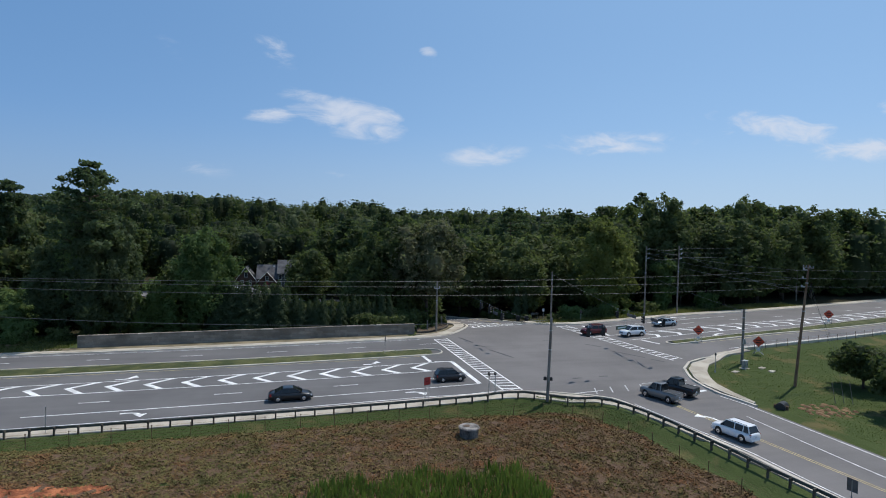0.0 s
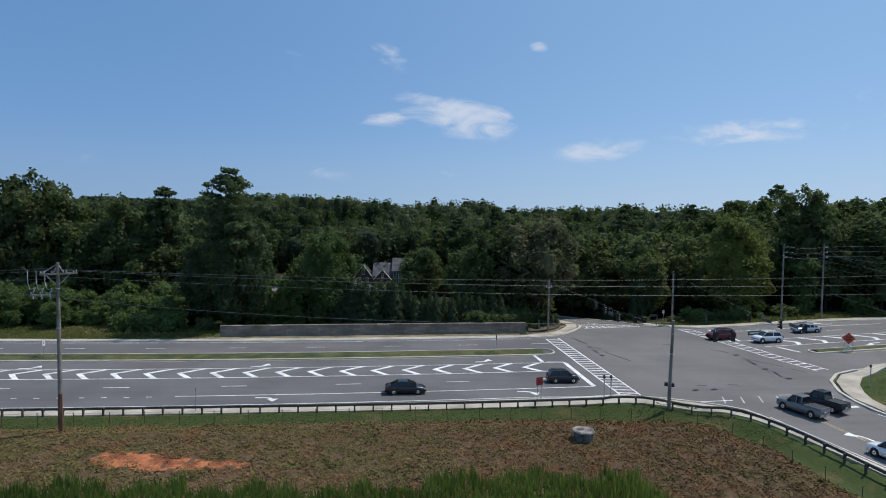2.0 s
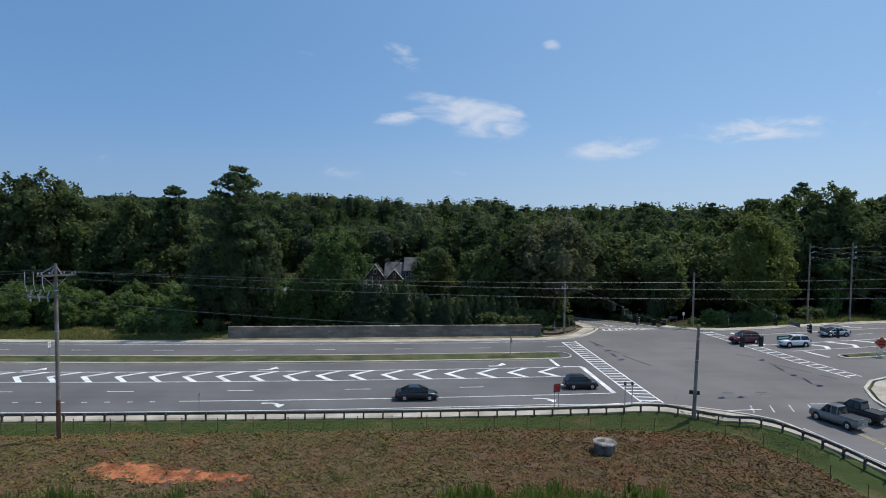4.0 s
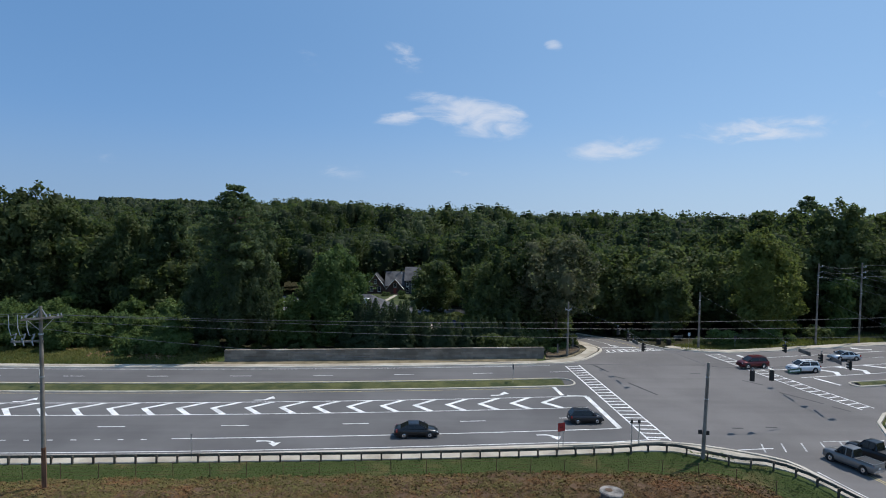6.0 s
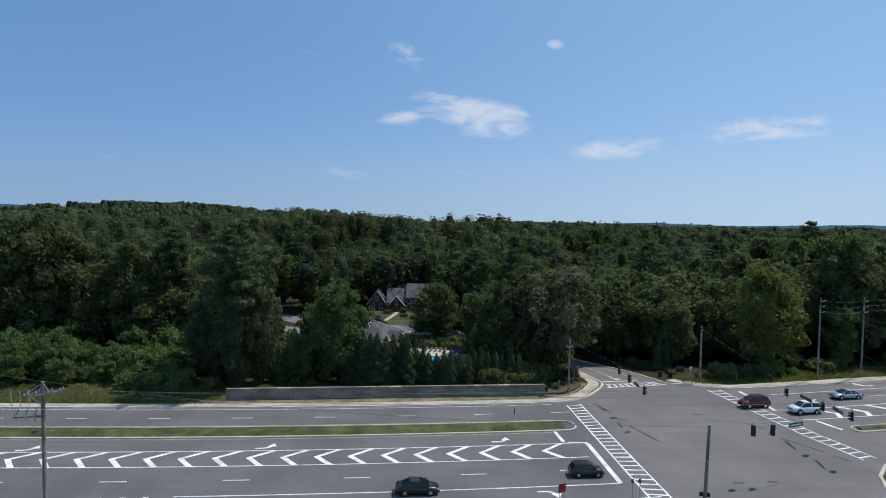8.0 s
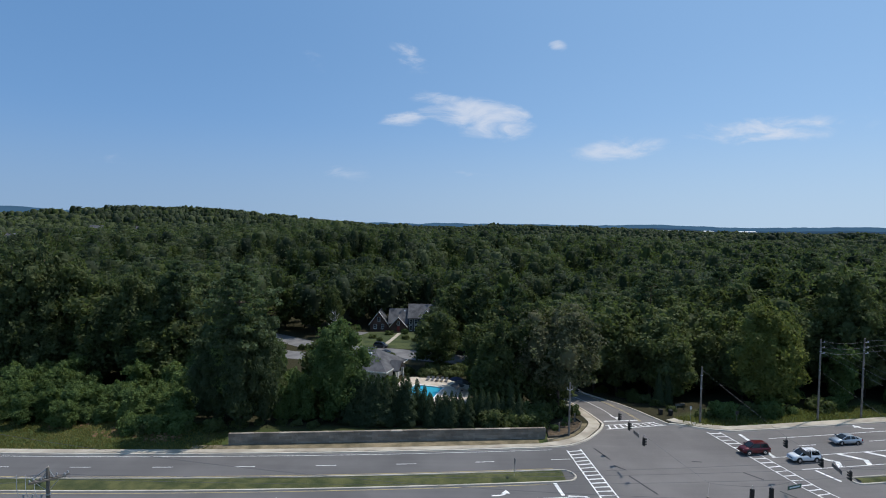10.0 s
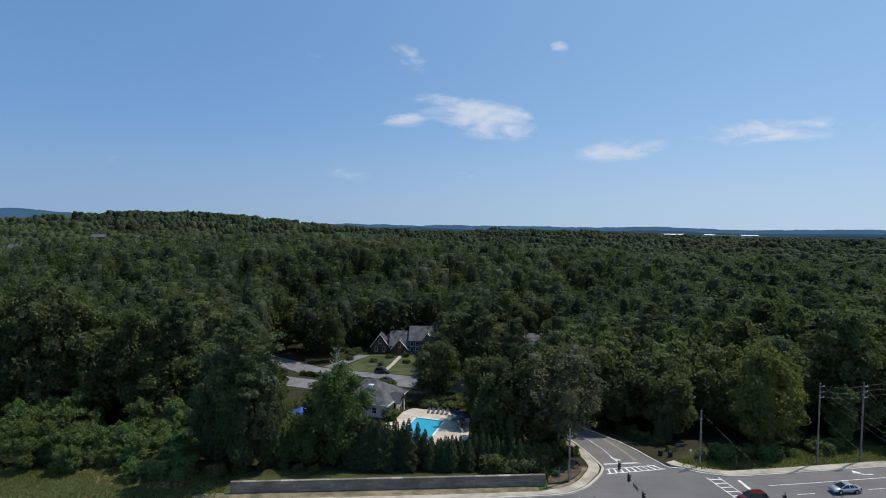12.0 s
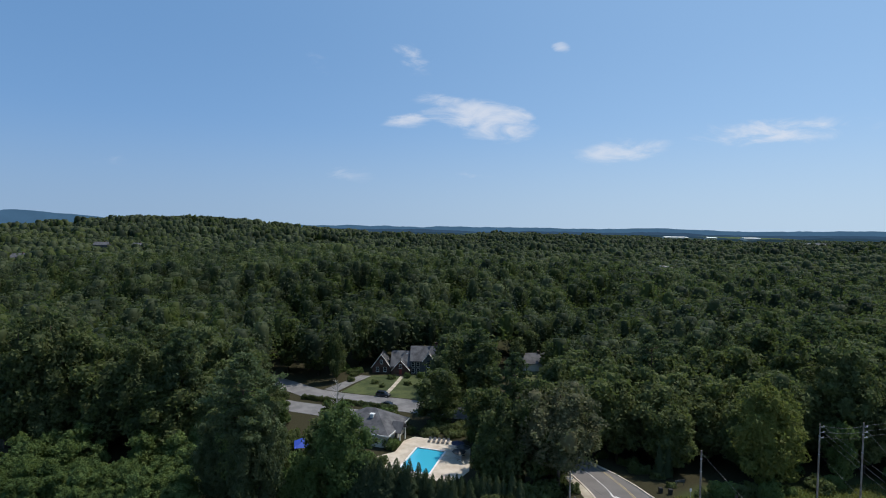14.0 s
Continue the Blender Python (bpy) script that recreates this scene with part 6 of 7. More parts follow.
    part("rear_bumper", Shape().box(bx - 0.06, bx + 0.2, -hw * 0.86, hw * 0.86, stations[-1][1] - 0.06, stations[-1][1] + 0.18, 0.04), CHROME if style == "pickup" else body_mat, t)
    part("number_plate", Shape().box(bx - 0.035, bx + 0.02, -0.16, 0.16, stations[-1][1] + 0.24, stations[-1][1] + 0.40), PLATE, t)
    part("underbody", Shape().box(-length * 0.44, length * 0.44, -hw * 0.84, hw * 0.84, 0.2, 0.34), BLACK, t)
    if style == "pickup":
        part("cargo_bed", Shape().box(bx + 0.14, cb - 0.14, -hw + 0.16, hw - 0.16, 1.15, 1.212), BLACK, t, "black open cargo bed")
        for s in (-1, 1):
            part("bed_rail", Shape().box(bx + 0.05, cb - 0.05, s * (hw - 0.09) - 0.06, s * (hw - 0.09) + 0.06, 1.17, 1.25, 0.015), body_mat, t)
        part("tailgate", Shape().box(bx + 0.02, bx + 0.12, -hw * 0.88, hw * 0.88, 0.75, 1.25, 0.01), body_mat, t)
    if style in ("suv", "large_suv"):
        for s in (-1, 1):
            part("roof_rack", Shape().tube([(rf - 0.2, s * (w1 - 0.05), roof_z + 0.03), ((rf + rb) / 2, s * (w1 - 0.05), roof_z + 0.06), (rb + 0.2, s * (w1 - 0.05), roof_z + 0.03)], 0.025, k=6), BLACK, t)
    return t


WHITE_PAINT, SILVER_PAINT = paint("white_car_paint", (0.72, 0.73, 0.74), 0.0), paint("silver_car_paint", (0.20, 0.195, 0.19), 0.4)
DARK_PAINT, BLACK_PAINT = paint("charcoal_car_paint", (0.022, 0.023, 0.028)), paint("black_car_paint", (0.010, 0.011, 0.013), 0.2)
RED_PAINT, GREY_PAINT = paint("dark_red_car_paint", (0.11, 0.010, 0.014)), paint("light_grey_car_paint", (0.42, 0.46, 0.50), 0.5)
car("parked_suv", "suv", 17.0, 68.0, 4, DARK_PAINT, "charcoal compact utility car waiting at the stop line", 0.86)
car("pickup_truck", "pickup", 40.3, 57.2, 112, SILVER_PAINT, "silver grey pickup truck with an open black bed", 0.84)
car("pickup_truck", "pickup", 43.7, 58.7, 112, BLACK_PAINT, "black pickup truck beside a silver one", 0.84)
car("large_suv", "large_suv", 40.6, 45.6, 105, WHITE_PAINT, "white utility car with a long roof on the side road", 0.8)
car("sedan", "sedan", -2.6, line(-2.6) - 7.6 + 0.4, 4, BLACK_PAINT, "black sedan in the near lane")
car("red_suv", "suv", 49.6, 90.9, 186, RED_PAINT, "dark red utility car at the far stop line")
car("white_suv", "suv", 55.6, 87.8, 184, WHITE_PAINT, "white utility car waiting on the striped lane edge")
car("sedan", "sedan", 66.0, 93.4, 184, GREY_PAINT, "light grey sedan in the far lane")
car("parked_suv", "suv", 98.0, 73.8, 200, WHITE_PAINT, "white car parked above the grassy bank")
car("parked_suv", "suv", 102.5, 72.6, 200, WHITE_PAINT, "white car parked above the grassy bank")
car("parked_suv", "suv", 107.0, 72.8, 200, DARK_PAINT, "dark car parked above the grassy bank")

# trees on the mown bank
SPECIES["bank"] = [make_tree("shade_tree", 8.4, 4.2, 2.9, 8, ROUND, 3800, 0.28, LEAF_OAK, "round dark shade tree on the mown bank", 0.2)]
plant("bank", 69.9, 56.8, 0.84, 1.12, sink=0.9)
plant("bank", 64.6, 47.2, 0.85, 1.0)
plant("bank", 76, 49, 1.0, 1.0)
plant("bank", 84, 55, 0.9, 1.0)

# ---- weeds and dry growth in the field ----
def scatter(name, n, area, keep, size, mat, label, height=1.0, lean=0.6):
    """Upright tufts of leaves as one mesh."""
    pts = []
    while len(pts) < n:
        x, y = area()
        if keep(x, y):
            pts.append((x, y, land(x, y)))
    c = np.array(pts)
    sz = size * (0.5 + rng.random(n))
    if height < 1.2:
        nrm = unit(n) * 0.9 + np.array([0.25, 0.1, 0.9])
        nrm /= np.linalg.norm(nrm, axis=1, keepdims=True)
        c[:, 2] += 0.05 + height * size * rng.random(n) ** 2 * 1.6
        v, f = leaf_quads(c, nrm, sz * 0.62, True)
        ob = new(name, quick_mesh(name, v, f, mat))
        return tagged(ob, label, "weeds", kind="stuff")
    a = rng.random(n) * 6.283
    dx, dy = np.cos(a) * sz * 0.5, np.sin(a) * sz * 0.5
    h = sz * height
    lx, ly = (rng.random(n) - 0.5) * lean * h, (rng.random(n) - 0.5) * lean * h
    z = c[:, 2]
    v = np.stack([np.stack([c[:, 0] - dx * 1.3, c[:, 1] - dy * 1.3, z - 0.03], 1), np.stack([c[:, 0] + dx * 1.3, c[:, 1] + dy * 1.3, z - 0.03], 1), np.stack([c[:, 0] + lx, c[:, 1] + ly, z + h], 1)], 1).reshape(-1, 3)
    ob = new(name, quick_mesh(name, v, np.arange(3 * n).reshape(n, 3), mat))
    return tagged(ob, label, "weeds", kind="stuff")


def clumps(name, n, leaves, area, keep, radius, leaf, mat, label):
    """Low bushy weed clumps, each of several leaves, as one mesh."""
    pts = []
    while len(pts) < n:
        x, y = area()
        if keep(x, y):
            pts.append((x, y, land(x, y)))
    size = 0.6 + 0.8 * rng.random(n)
    c, big = np.repeat(np.array(pts), leaves, 0), np.repeat(size, leaves)
    k = n * leaves
    d = unit(k)
    c += d * (radius * big * rng.random(k) ** 0.4)[:, None] * np.array([1, 1, 0.45])
    c[:, 2] += radius * 0.3
    nrm = d * 0.5 + unit(k) * 0.45 + np.array([0.25, 0.1, 0.8])
    nrm /= np.linalg.norm(nrm, axis=1, keepdims=True)
    v, f = leaf_quads(c, nrm, leaf * (0.6 + 0.8 * rng.random(k)), True)
    return tagged(new(name, quick_mesh(name, v, f, mat)), label, "weeds", kind="stuff")


def weed_build(n):
    geo = n.t.nodes.new("ShaderNodeNewGeometry")
    r, p = geo.outputs["Random Per Island"], geo.outputs["Position"]
    tone = n.math("ADD", n.ramp(n.noise(p, 1.6, 3.0, 0.6), 0.3, 0.7), n.math("MULTIPLY", n.math("SUBTRACT", r, 0.5), 0.8), clamp=True)
    brown = n.mix(n.ramp(n.noise(p, 0.35, 4.0, 0.65), 0.38, 0.62), n.mix(tone, (0.122, 0.057, 0.028), (0.245, 0.120, 0.058)), n.mix(tone, (0.102, 0.066, 0.034), (0.205, 0.138, 0.072)))
    green = n.mix(tone, (0.074, 0.070, 0.025), (0.145, 0.130, 0.047))
    sp = n.add("ShaderNodeSeparateXYZ", Vector=p)
    west = n.math("MULTIPLY", n.math("SUBTRACT", 1.0, n.ramp(sp.outputs[0], -4.0, 12.0)), 0.075)
    patch = n.ramp(n.math("ADD", n.math("ADD", n.noise(p, 0.22, 5.0, 0.7), west), n.math("MULTIPLY", r, 0.22)), 0.50, 0.80)
    s = n.add("ShaderNodeBsdfPrincipled", Base_Color=n.mix(patch, brown, green), Roughness=0.9)
    n.put(s, "Specular IOR Level", 0.1)
    return s.outputs[0]


def soil_build(n):
    p = place(n)
    f = n.noise(p, 3.0, 5.0, 0.7)
    col = n.mix(f, (0.075, 0.042, 0.022), (0.140, 0.080, 0.042))
    b = n.add("ShaderNodeBump", Strength=0.9, Distance=0.15, Height=f)
    s = n.add("ShaderNodeBsdfPrincipled", Base_Color=col, Roughness=0.95, Normal=b.outputs[0])
    return s.outputs[0]


WEEDS, SOIL = material("dry_weeds", weed_build), material("dry_soil", soil_build)
CLAY = surface("red_clay", (0.14, 0.042, 0.017), (0.46, 0.165, 0.070), 0.9, 5.0, 0.95, 0.9, spots=0.45, dist=0.12)
GRASS_BLADES = leaf_material("grass_blades", (0.046, 0.070, 0.021), (0.098, 0.124, 0.041), patch=0.3, glow=0.45)
REED = leaf_material("reed_blades", (0.065, 0.108, 0.026), (0.185, 0.260, 0.058), patch=0.3, glow=0.6)


def field_gap(x, y):
    return rail_gap(x, y) - 3.9 + 1.2 * noise.noise((x * 0.25, y * 0.25, 3.0))


fx, fy = np.arange(-100, 40, 0.55), np.arange(-20, 62, 0.55)
fs = Shape()
keys = {}
for i in range(len(fx) - 1):
    for j in range(len(fy) - 1):
        if field_gap(fx[i] + 0.28, fy[j] + 0.28) > 0:
            q = []
            for a, b in ((i, j), (i + 1, j), (i + 1, j + 1), (i, j + 1)):
                if (a, b) not in keys:
                    keys[(a, b)] = len(fs.v)
                    fs.v.append((fx[a], fy[b], land(fx[a], fy[b]) + 0.05 + 0.10 * noise.noise((fx[a] * 0.9, fy[b] * 0.9, 0.0)) + 0.05 * noise.noise((fx[a] * 0.3, fy[b] * 0.3, 4.0))))
                q.append(keys[(a, b)])
            fs.f.append(tuple(q))
tagged(part("field", fs, SOIL), "rough field of dry soil below the road", "field", kind="structure")
CL = [(-24.4, 44.3, 3.0, 1.5), (-20.5, 43.5, 3.6, 1.2), (-16.8, 43.6, 2.6, 0.8)]


def clay_at(x, y):
    return max(1 - ((x - a) / w) ** 2 - ((y - b) / h) ** 2 for a, b, w, h in CL) + 0.55 * noise.noise((x * 0.6, y * 0.9, 9.0))


cs, keys = Shape(), {}
fx, fy = np.arange(-36, -10, 0.3), np.arange(40, 48, 0.3)
for i in range(len(fx) - 1):
    for j in range(len(fy) - 1):
        if clay_at(fx[i] + 0.15, fy[j] + 0.15) > 0.1:
            q = []
            for a, b in ((i, j), (i + 1, j), (i + 1, j + 1), (i, j + 1)):
                if (a, b) not in keys:
                    keys[(a, b)] = len(cs.v)
                    cs.v.append((fx[a], fy[b], land(fx[a], fy[b]) + 0.08 + 0.07 * noise.noise((fx[a] * 1.4, fy[b] * 1.4, 1.0))))
                q.append(keys[(a, b)])
            cs.f.append(tuple(q))
tagged(part("bare_clay", cs, CLAY), "bare patch of orange-red clay in the field", "soil", kind="structure")
es = Shape()
for i in range(110):
    a, r = i * 2.4, 0.42 * math.sqrt(i % 28)
    mx, my, lx = ((57.3, 50.5, 1.5), (-54.5, 96.0, 2.4), (-66.0, 99.0, 2.0), (-46.5, 94.5, 1.6))[i // 28]
    x, y = mx + lx * r * math.cos(a), my + r * math.sin(a)
    w = 0.35 + 0.3 * random.random()
    es.tube([(x, y, land(x, y) - 0.05), (x, y, land(x, y) + 0.05 + 0.12 * random.random())], w, w * 0.45, 7)
tagged(part("bare_earth", es, surface("brown_earth", (0.12, 0.065, 0.035), (0.25, 0.15, 0.08), 1.0, 8.0, 0.95, 0.8, dist=0.08)), "patches of bare brown earth and clods on the grass banks", "soil", kind="stuff")
def reeds_at(x, y):
    edge = 42.6 + 0.7 * math.sin(x * 0.9) + 0.5 * math.sin(x * 2.3) - 2.6 * (1 - step(-6, 6, x)) + 1.6 * (1 - step(-40, -28, x))
    return -60 < x < 17.5 + 0.6 * math.sin(y) and 26 < y < edge


def weed_at(x, y):
    return field_gap(x, y) > -0.3 and clay_at(x, y) < 0.22 + 0.75 * rng.random() ** 2.5 and noise.noise((x * 0.8, y * 0.8, 7.0)) + 0.35 * noise.noise((x * 2.1, y * 2.1, 2.0)) > -0.75 + 0.5 * rng.random()


clumps("weeds", 64000, 7, lambda: (-62 + 101 * rng.random(), 26 + 36 * rng.random()), weed_at, 0.25, 0.105, WEEDS, "dry brown and green weeds covering the field")
clumps("weeds", 14000, 6, lambda: (-75 + 114 * rng.random(), -18 + 46 * rng.random()), lambda x, y: field_gap(x, y) > -0.3, 0.30, 0.15, WEEDS, "dry brown and green weeds covering the field")
scatter("reeds", 64000, lambda: (-60 + 78 * rng.random(), 26 + 19 * rng.random()), reeds_at, 0.085, REED, "tall green reeds in the wet hollow of the field", 8.5, 0.5)
scatter("grass", 26000, lambda: (-70 + 107 * rng.random(), 50 + 12 * rng.random()), lambda x, y: rail_gap(x, y) > 0.9 and field_gap(x, y) < 0.2, 0.09, GRASS_BLADES, "short green grass between rail and field", 0.4)
scatter("bank_turf", 42000, lambda: (47 + 55 * rng.random(), 30 + 44 * rng.random()), lambda x, y: x > bend(SOUTH_RIGHT, y) + 2.2 and y < road_low(x) - 3.4, 0.10, GRASS_BLADES, "short mown grass on the corner bank", 0.3)
MEDIAN = leaf_material("median_grass", (0.05, 0.062, 0.02), (0.15, 0.145, 0.055), patch=0.4, glow=0.4)
scatter("median_grass", 26000, lambda: (-90 + 107 * rng.random(), 71 + 20 * rng.random()), lambda x, y: line(x) + 8.7 < y < line(x) + 11.7, 0.11, MEDIAN, "rough olive grass on the median", 0.7)
scatter("median_grass", 14000, lambda: (62 + 72 * rng.random(), 78 + 20 * rng.random()), lambda x, y: east(x) - 4.8 < y < east(x) - 3.5 + 2.0 * step(75, 110, x), 0.11, MEDIAN, "rough olive grass on the median", 0.7)
BANK = leaf_material("bank_grass", (0.135, 0.132, 0.045), (0.37, 0.315, 0.125), patch=0.45, glow=0.6)
scatter("bank_grass", 30000, lambda: (-100 + 64 * rng.random(), 88.5 + 18 * rng.random()), lambda x, y: y > line(x) + 21.3 and y < line(x) + 30 + 7 * (1 - step(-52, -44, x)) + 2 * math.sin(x * 0.7), 0.13, BANK, "rough yellow-green grass on the roadside bank", 1.9, 1.8)
scatter("verge_grass", 9000, lambda: (44 + 70 * rng.random(), 100 + 14 * rng.random()), lambda x, y: east(max(x, 53)) + 17.2 < y < east(max(x, 53)) + 23, 0.14, BANK, "rough yellow-green grass below the wood's edge", 2.5, 0.8)

# ---- buildings, pool and street in the clearing ----
BRICK = surface("dark_red_brick", (0.062, 0.036, 0.029), (0.125, 0.07, 0.055), 0.6, 14.0, 0.9, 0.4)
SIDING = surface("grey_siding", (0.06, 0.062, 0.066), (0.11, 0.113, 0.118), 0.5, 12.0, 0.8, 0.15)
STUCCO = surface("cream_wall", (0.50, 0.48, 0.43), (0.68, 0.66, 0.60), 0.4, 10.0, 0.9, 0.15)
SHINGLE = surface("grey_shingles", (0.06, 0.06, 0.065), (0.125, 0.125, 0.13), 0.5, 7.0, 0.9, 0.5, dist=0.05)
TRIM = plain("white_trim", (0.70, 0.70, 0.68), 0.6)
PANE = plain("window_glass", (0.02, 0.024, 0.03), 0.08)
WATER = plain("pool_water", (0.05, 0.42, 0.58), 0.04, coat=0.5)
TILE = plain("pool_lining", (0.20, 0.55, 0.70), 0.5)


def gable_roof(x0, x1, y0, y1, eave, ridge, along, over=0.45, thick=0.16):
    """Two sloping slabs; along is the axis of the ridge."""
    s = Shape()
    if along == "x":
        m = (y0 + y1) / 2
        for ya in (y0 - over, y1 + over):
            z = eave - (ridge - eave) * over / (m - y0)
            s.add([(x0 - over, ya, z), (x1 + over, ya, z), (x1 + over, m, ridge), (x0 - over, m, ridge), (x0 - over, ya, z + thick), (x1 + over, ya, z + thick), (x1 + over, m, ridge + thick), (x0 - over, m, ridge + thick)],
                  [(0, 1, 2, 3), (4, 5, 6, 7), (0, 1, 5, 4), (1, 2, 6, 5), (2, 3, 7, 6), (3, 0, 4, 7)])
    else:
        m = (x0 + x1) / 2
        for xa in (x0 - over, x1 + over):
            z = eave - (ridge - eave) * over / (m - x0)
            s.add([(xa, y0 - over, z), (xa, y1 + over, z), (m, y1 + over, ridge), (m, y0 - over, ridge), (xa, y0 - over, z + thick), (xa, y1 + over, z + thick), (m, y1 + over, ridge + thick), (m, y0 - over, ridge + thick)],
                  [(0, 1, 2, 3), (4, 5, 6, 7), (0, 1, 5, 4), (1, 2, 6, 5), (2, 3, 7, 6), (3, 0, 4, 7)])
    return s


def gable_walls(x0, x1, y0, y1, base, eave, ridge, along):
    if along == "x":
        m = (y0 + y1) / 2
        ring = [(y0, base), (y1, base), (y1, eave), (m, ridge), (y0, eave)]
        return Shape().loft([[(x, a, b) for a, b in ring] for x in (x0, x1)])
    m = (x0 + x1) / 2
    ring = [(x0, base), (x1, base), (x1, eave), (m, ridge), (x0, eave)]
    return Shape().loft([[(a, y, b) for a, b in ring] for y in (y0, y1)])


def window(parent, x, y, z, w, h, arch=False):
    """A framed sash window on a wall that faces -y."""
    f = part("window", Shape().box(x - w / 2 - 0.09, x + w / 2 + 0.09, y - 0.06, y + 0.05, z - 0.09, z + h + 0.09), TRIM, parent)
    part("pane", Shape().box(x - w / 2, x + w / 2, y - 0.075, y - 0.062, z, z + h / 2 - 0.03).box(x - w / 2, x + w / 2, y - 0.075, y - 0.062, z + h / 2 + 0.03, z + h), PANE, f)
    part("sill", Shape().box(x - w / 2 - 0.15, x + w / 2 + 0.15, y - 0.14, y - 0.062, z - 0.17, z - 0.09), TRIM, f)
    if arch:
        pts = [(x + (w / 2 + 0.08) * math.cos(a), z + h + 0.08 + w * 0.5 * math.sin(a)) for a in np.linspace(0, math.pi, 9)]
        part("arch", Shape().add([(a, y - 0.07, b) for a, b in pts] + [(a, y + 0.02, b) for a, b in pts], [tuple(range(9)), tuple(range(17, 8, -1))] + [(i, i + 1, 10 + i, 9 + i) for i in range(8)]), PANE, f)


house = thing("house", -15.6, 203.0, land(-14.5, 203), 0, "brick house with grey gabled roofs at the wood's clearing", "house")
hb = land(-14.5, 203)


def hz(z):
    return z - hb


part("wall", gable_walls(-11.5, -5.0, 0, 7.5, -0.4, hz(0.0), hz(4.5), "y"), BRICK, house, "garage wing of dark brick")
part("roof", gable_roof(-11.5, -5.0, 0, 7.5, hz(0.0), hz(4.6), "y"), SHINGLE, house)
part("wall", gable_walls(-4.6, 2.2, -0.6, 8.5, -0.4, hz(0.6), hz(5.0), "x"), BRICK, house, "middle wing of dark brick")
part("roof", gable_roof(-4.6, 2.2, -0.6, 8.5, hz(0.6), hz(5.1), "x", 0.3), SHINGLE, house)
part("wall", gable_walls(-3.9, 1.9, -2.0, 3.0, -0.4, hz(-0.3), hz(2.9), "y"), BRICK, house, "front gable of dark brick")
part("roof", gable_roof(-3.9, 1.9, -2.0, 3.0, hz(-0.3), hz(3.0), "y"), SHINGLE, house)
part("wall", gable_walls(2.6, 12.0, 0, 9.5, -0.4, hz(2.6), hz(6.6), "x"), SIDING, house, "two-storey main wing")
part("roof", gable_roof(2.6, 12.0, 0, 9.5, hz(2.6), hz(6.8), "x"), SHINGLE, house)
part("wall", gable_walls(7.2, 11.0, -0.8, 4.0, -0.4, hz(2.6), hz(5.3), "y"), SIDING, house, "front bay gable")
part("roof", gable_roof(7.2, 11.0, -0.8, 4.0, hz(2.6), hz(5.4), "y", 0.35), SHINGLE, house)
part("chimney", Shape().box(11.2, 12.2, 5.0, 6.0, hz(2.0), hz(8.0), 0.02).box(11.1, 12.3, 4.9, 6.1, hz(7.8), hz(8.1)), BRICK, house)
for x0, x1, y, e, r in ((-11.5, -5.0, -0.5, 0.0, 4.55), (-3.9, 1.9, -2.5, -0.3, 2.95), (7.2, 11.0, -1.2, 2.6, 5.35)):
    m = (x0 + x1) / 2
    for a in (x0 - 0.4, x1 + 0.4):
        part("bargeboard", Shape().tube([(a, y + 0.02, hz(e) - 0.3), (m, y + 0.02, hz(r) + 0.05)], 0.09, k=4), TRIM, house)
for x, y, z, w, h in ((-9.6, 0, -1.6, 0.9, 1.5), (-6.9, 0, -1.6, 0.9, 1.5), (-8.25, 0, 1.2, 0.8, 1.3), (-1.0, -2.0, 0.2, 0.8, 1.3), (3.4, 0, 0.3, 0.9, 1.6), (5.2, 0, 0.3, 0.9, 1.6), (3.4, 0, -2.0, 0.9, 1.6), (5.2, 0, -2.0, 0.9, 1.6), (9.1, -0.8, -1.9, 1.5, 1.7)):
    window(house, x, y, hz(z), w, h)
window(house, 9.1, -0.8, hz(0.3), 1.4, 1.6, True)
part("door", Shape().box(-1.5, -0.5, -2.08, -2.0, hz(-2.4), hz(-0.3)), surface("red_door", (0.20, 0.03, 0.03), (0.26, 0.05, 0.04), 1, 9, 0.5, 0.05), house, "dark red front door")
part("step", Shape().box(-2.6, 0.6, -3.4, -2.05, -0.3, 0.25, 0.02), BRICK, house)
part("skylight", Shape().box(0.9, 1.5, -0.2, 0.0, hz(4.9), hz(5.25), 0.02), TRIM, house)

# club house with a hipped roof beside the pool
club = thing("clubhouse", -14.2, 135.6, land(-14, 137), -17.5, "cream clubhouse with a grey hipped roof beside the pool", "building")
cw, cd, ce, cr = 14.5, 12.5, 3.3, 7.4
part("wall", Shape().box(-cw, 0, 0, cd, -0.5, ce), STUCCO, club)
o = 0.7
ring = [(-cw - o, -o), (o, -o), (o, cd + o), (-cw - o, cd + o)]
top = [(-cw + cd / 2, cd / 2), (-cd / 2 + 0.5, cd / 2)]
part("roof", Shape().add([(x, y, ce) for x, y in ring] + [(x, y, cr) for x, y in top], [(0, 1, 5, 4), (1, 2, 5), (2, 3, 4, 5), (3, 0, 4), (3, 2, 1, 0)]), SHINGLE, club)
part("fascia", Shape().box(-cw - o - 0.05, o + 0.05, -o - 0.05, -o + 0.03, ce - 0.28, ce + 0.04).box(o - 0.03, o + 0.05, -o - 0.05, cd + o, ce - 0.28, ce + 0.04), TRIM, club, "white fascia board")
part("porch_roof", gable_roof(-0.5, 2.0, 3.5, 7.5, ce - 0.3, ce + 1.5, "x", 0.3), SHINGLE, club)
for y in (3.7, 7.3):
    part("column", Shape().box(1.7, 2.0, y - 0.15, y + 0.15, -0.2, ce - 0.4, 0.02), TRIM, club)
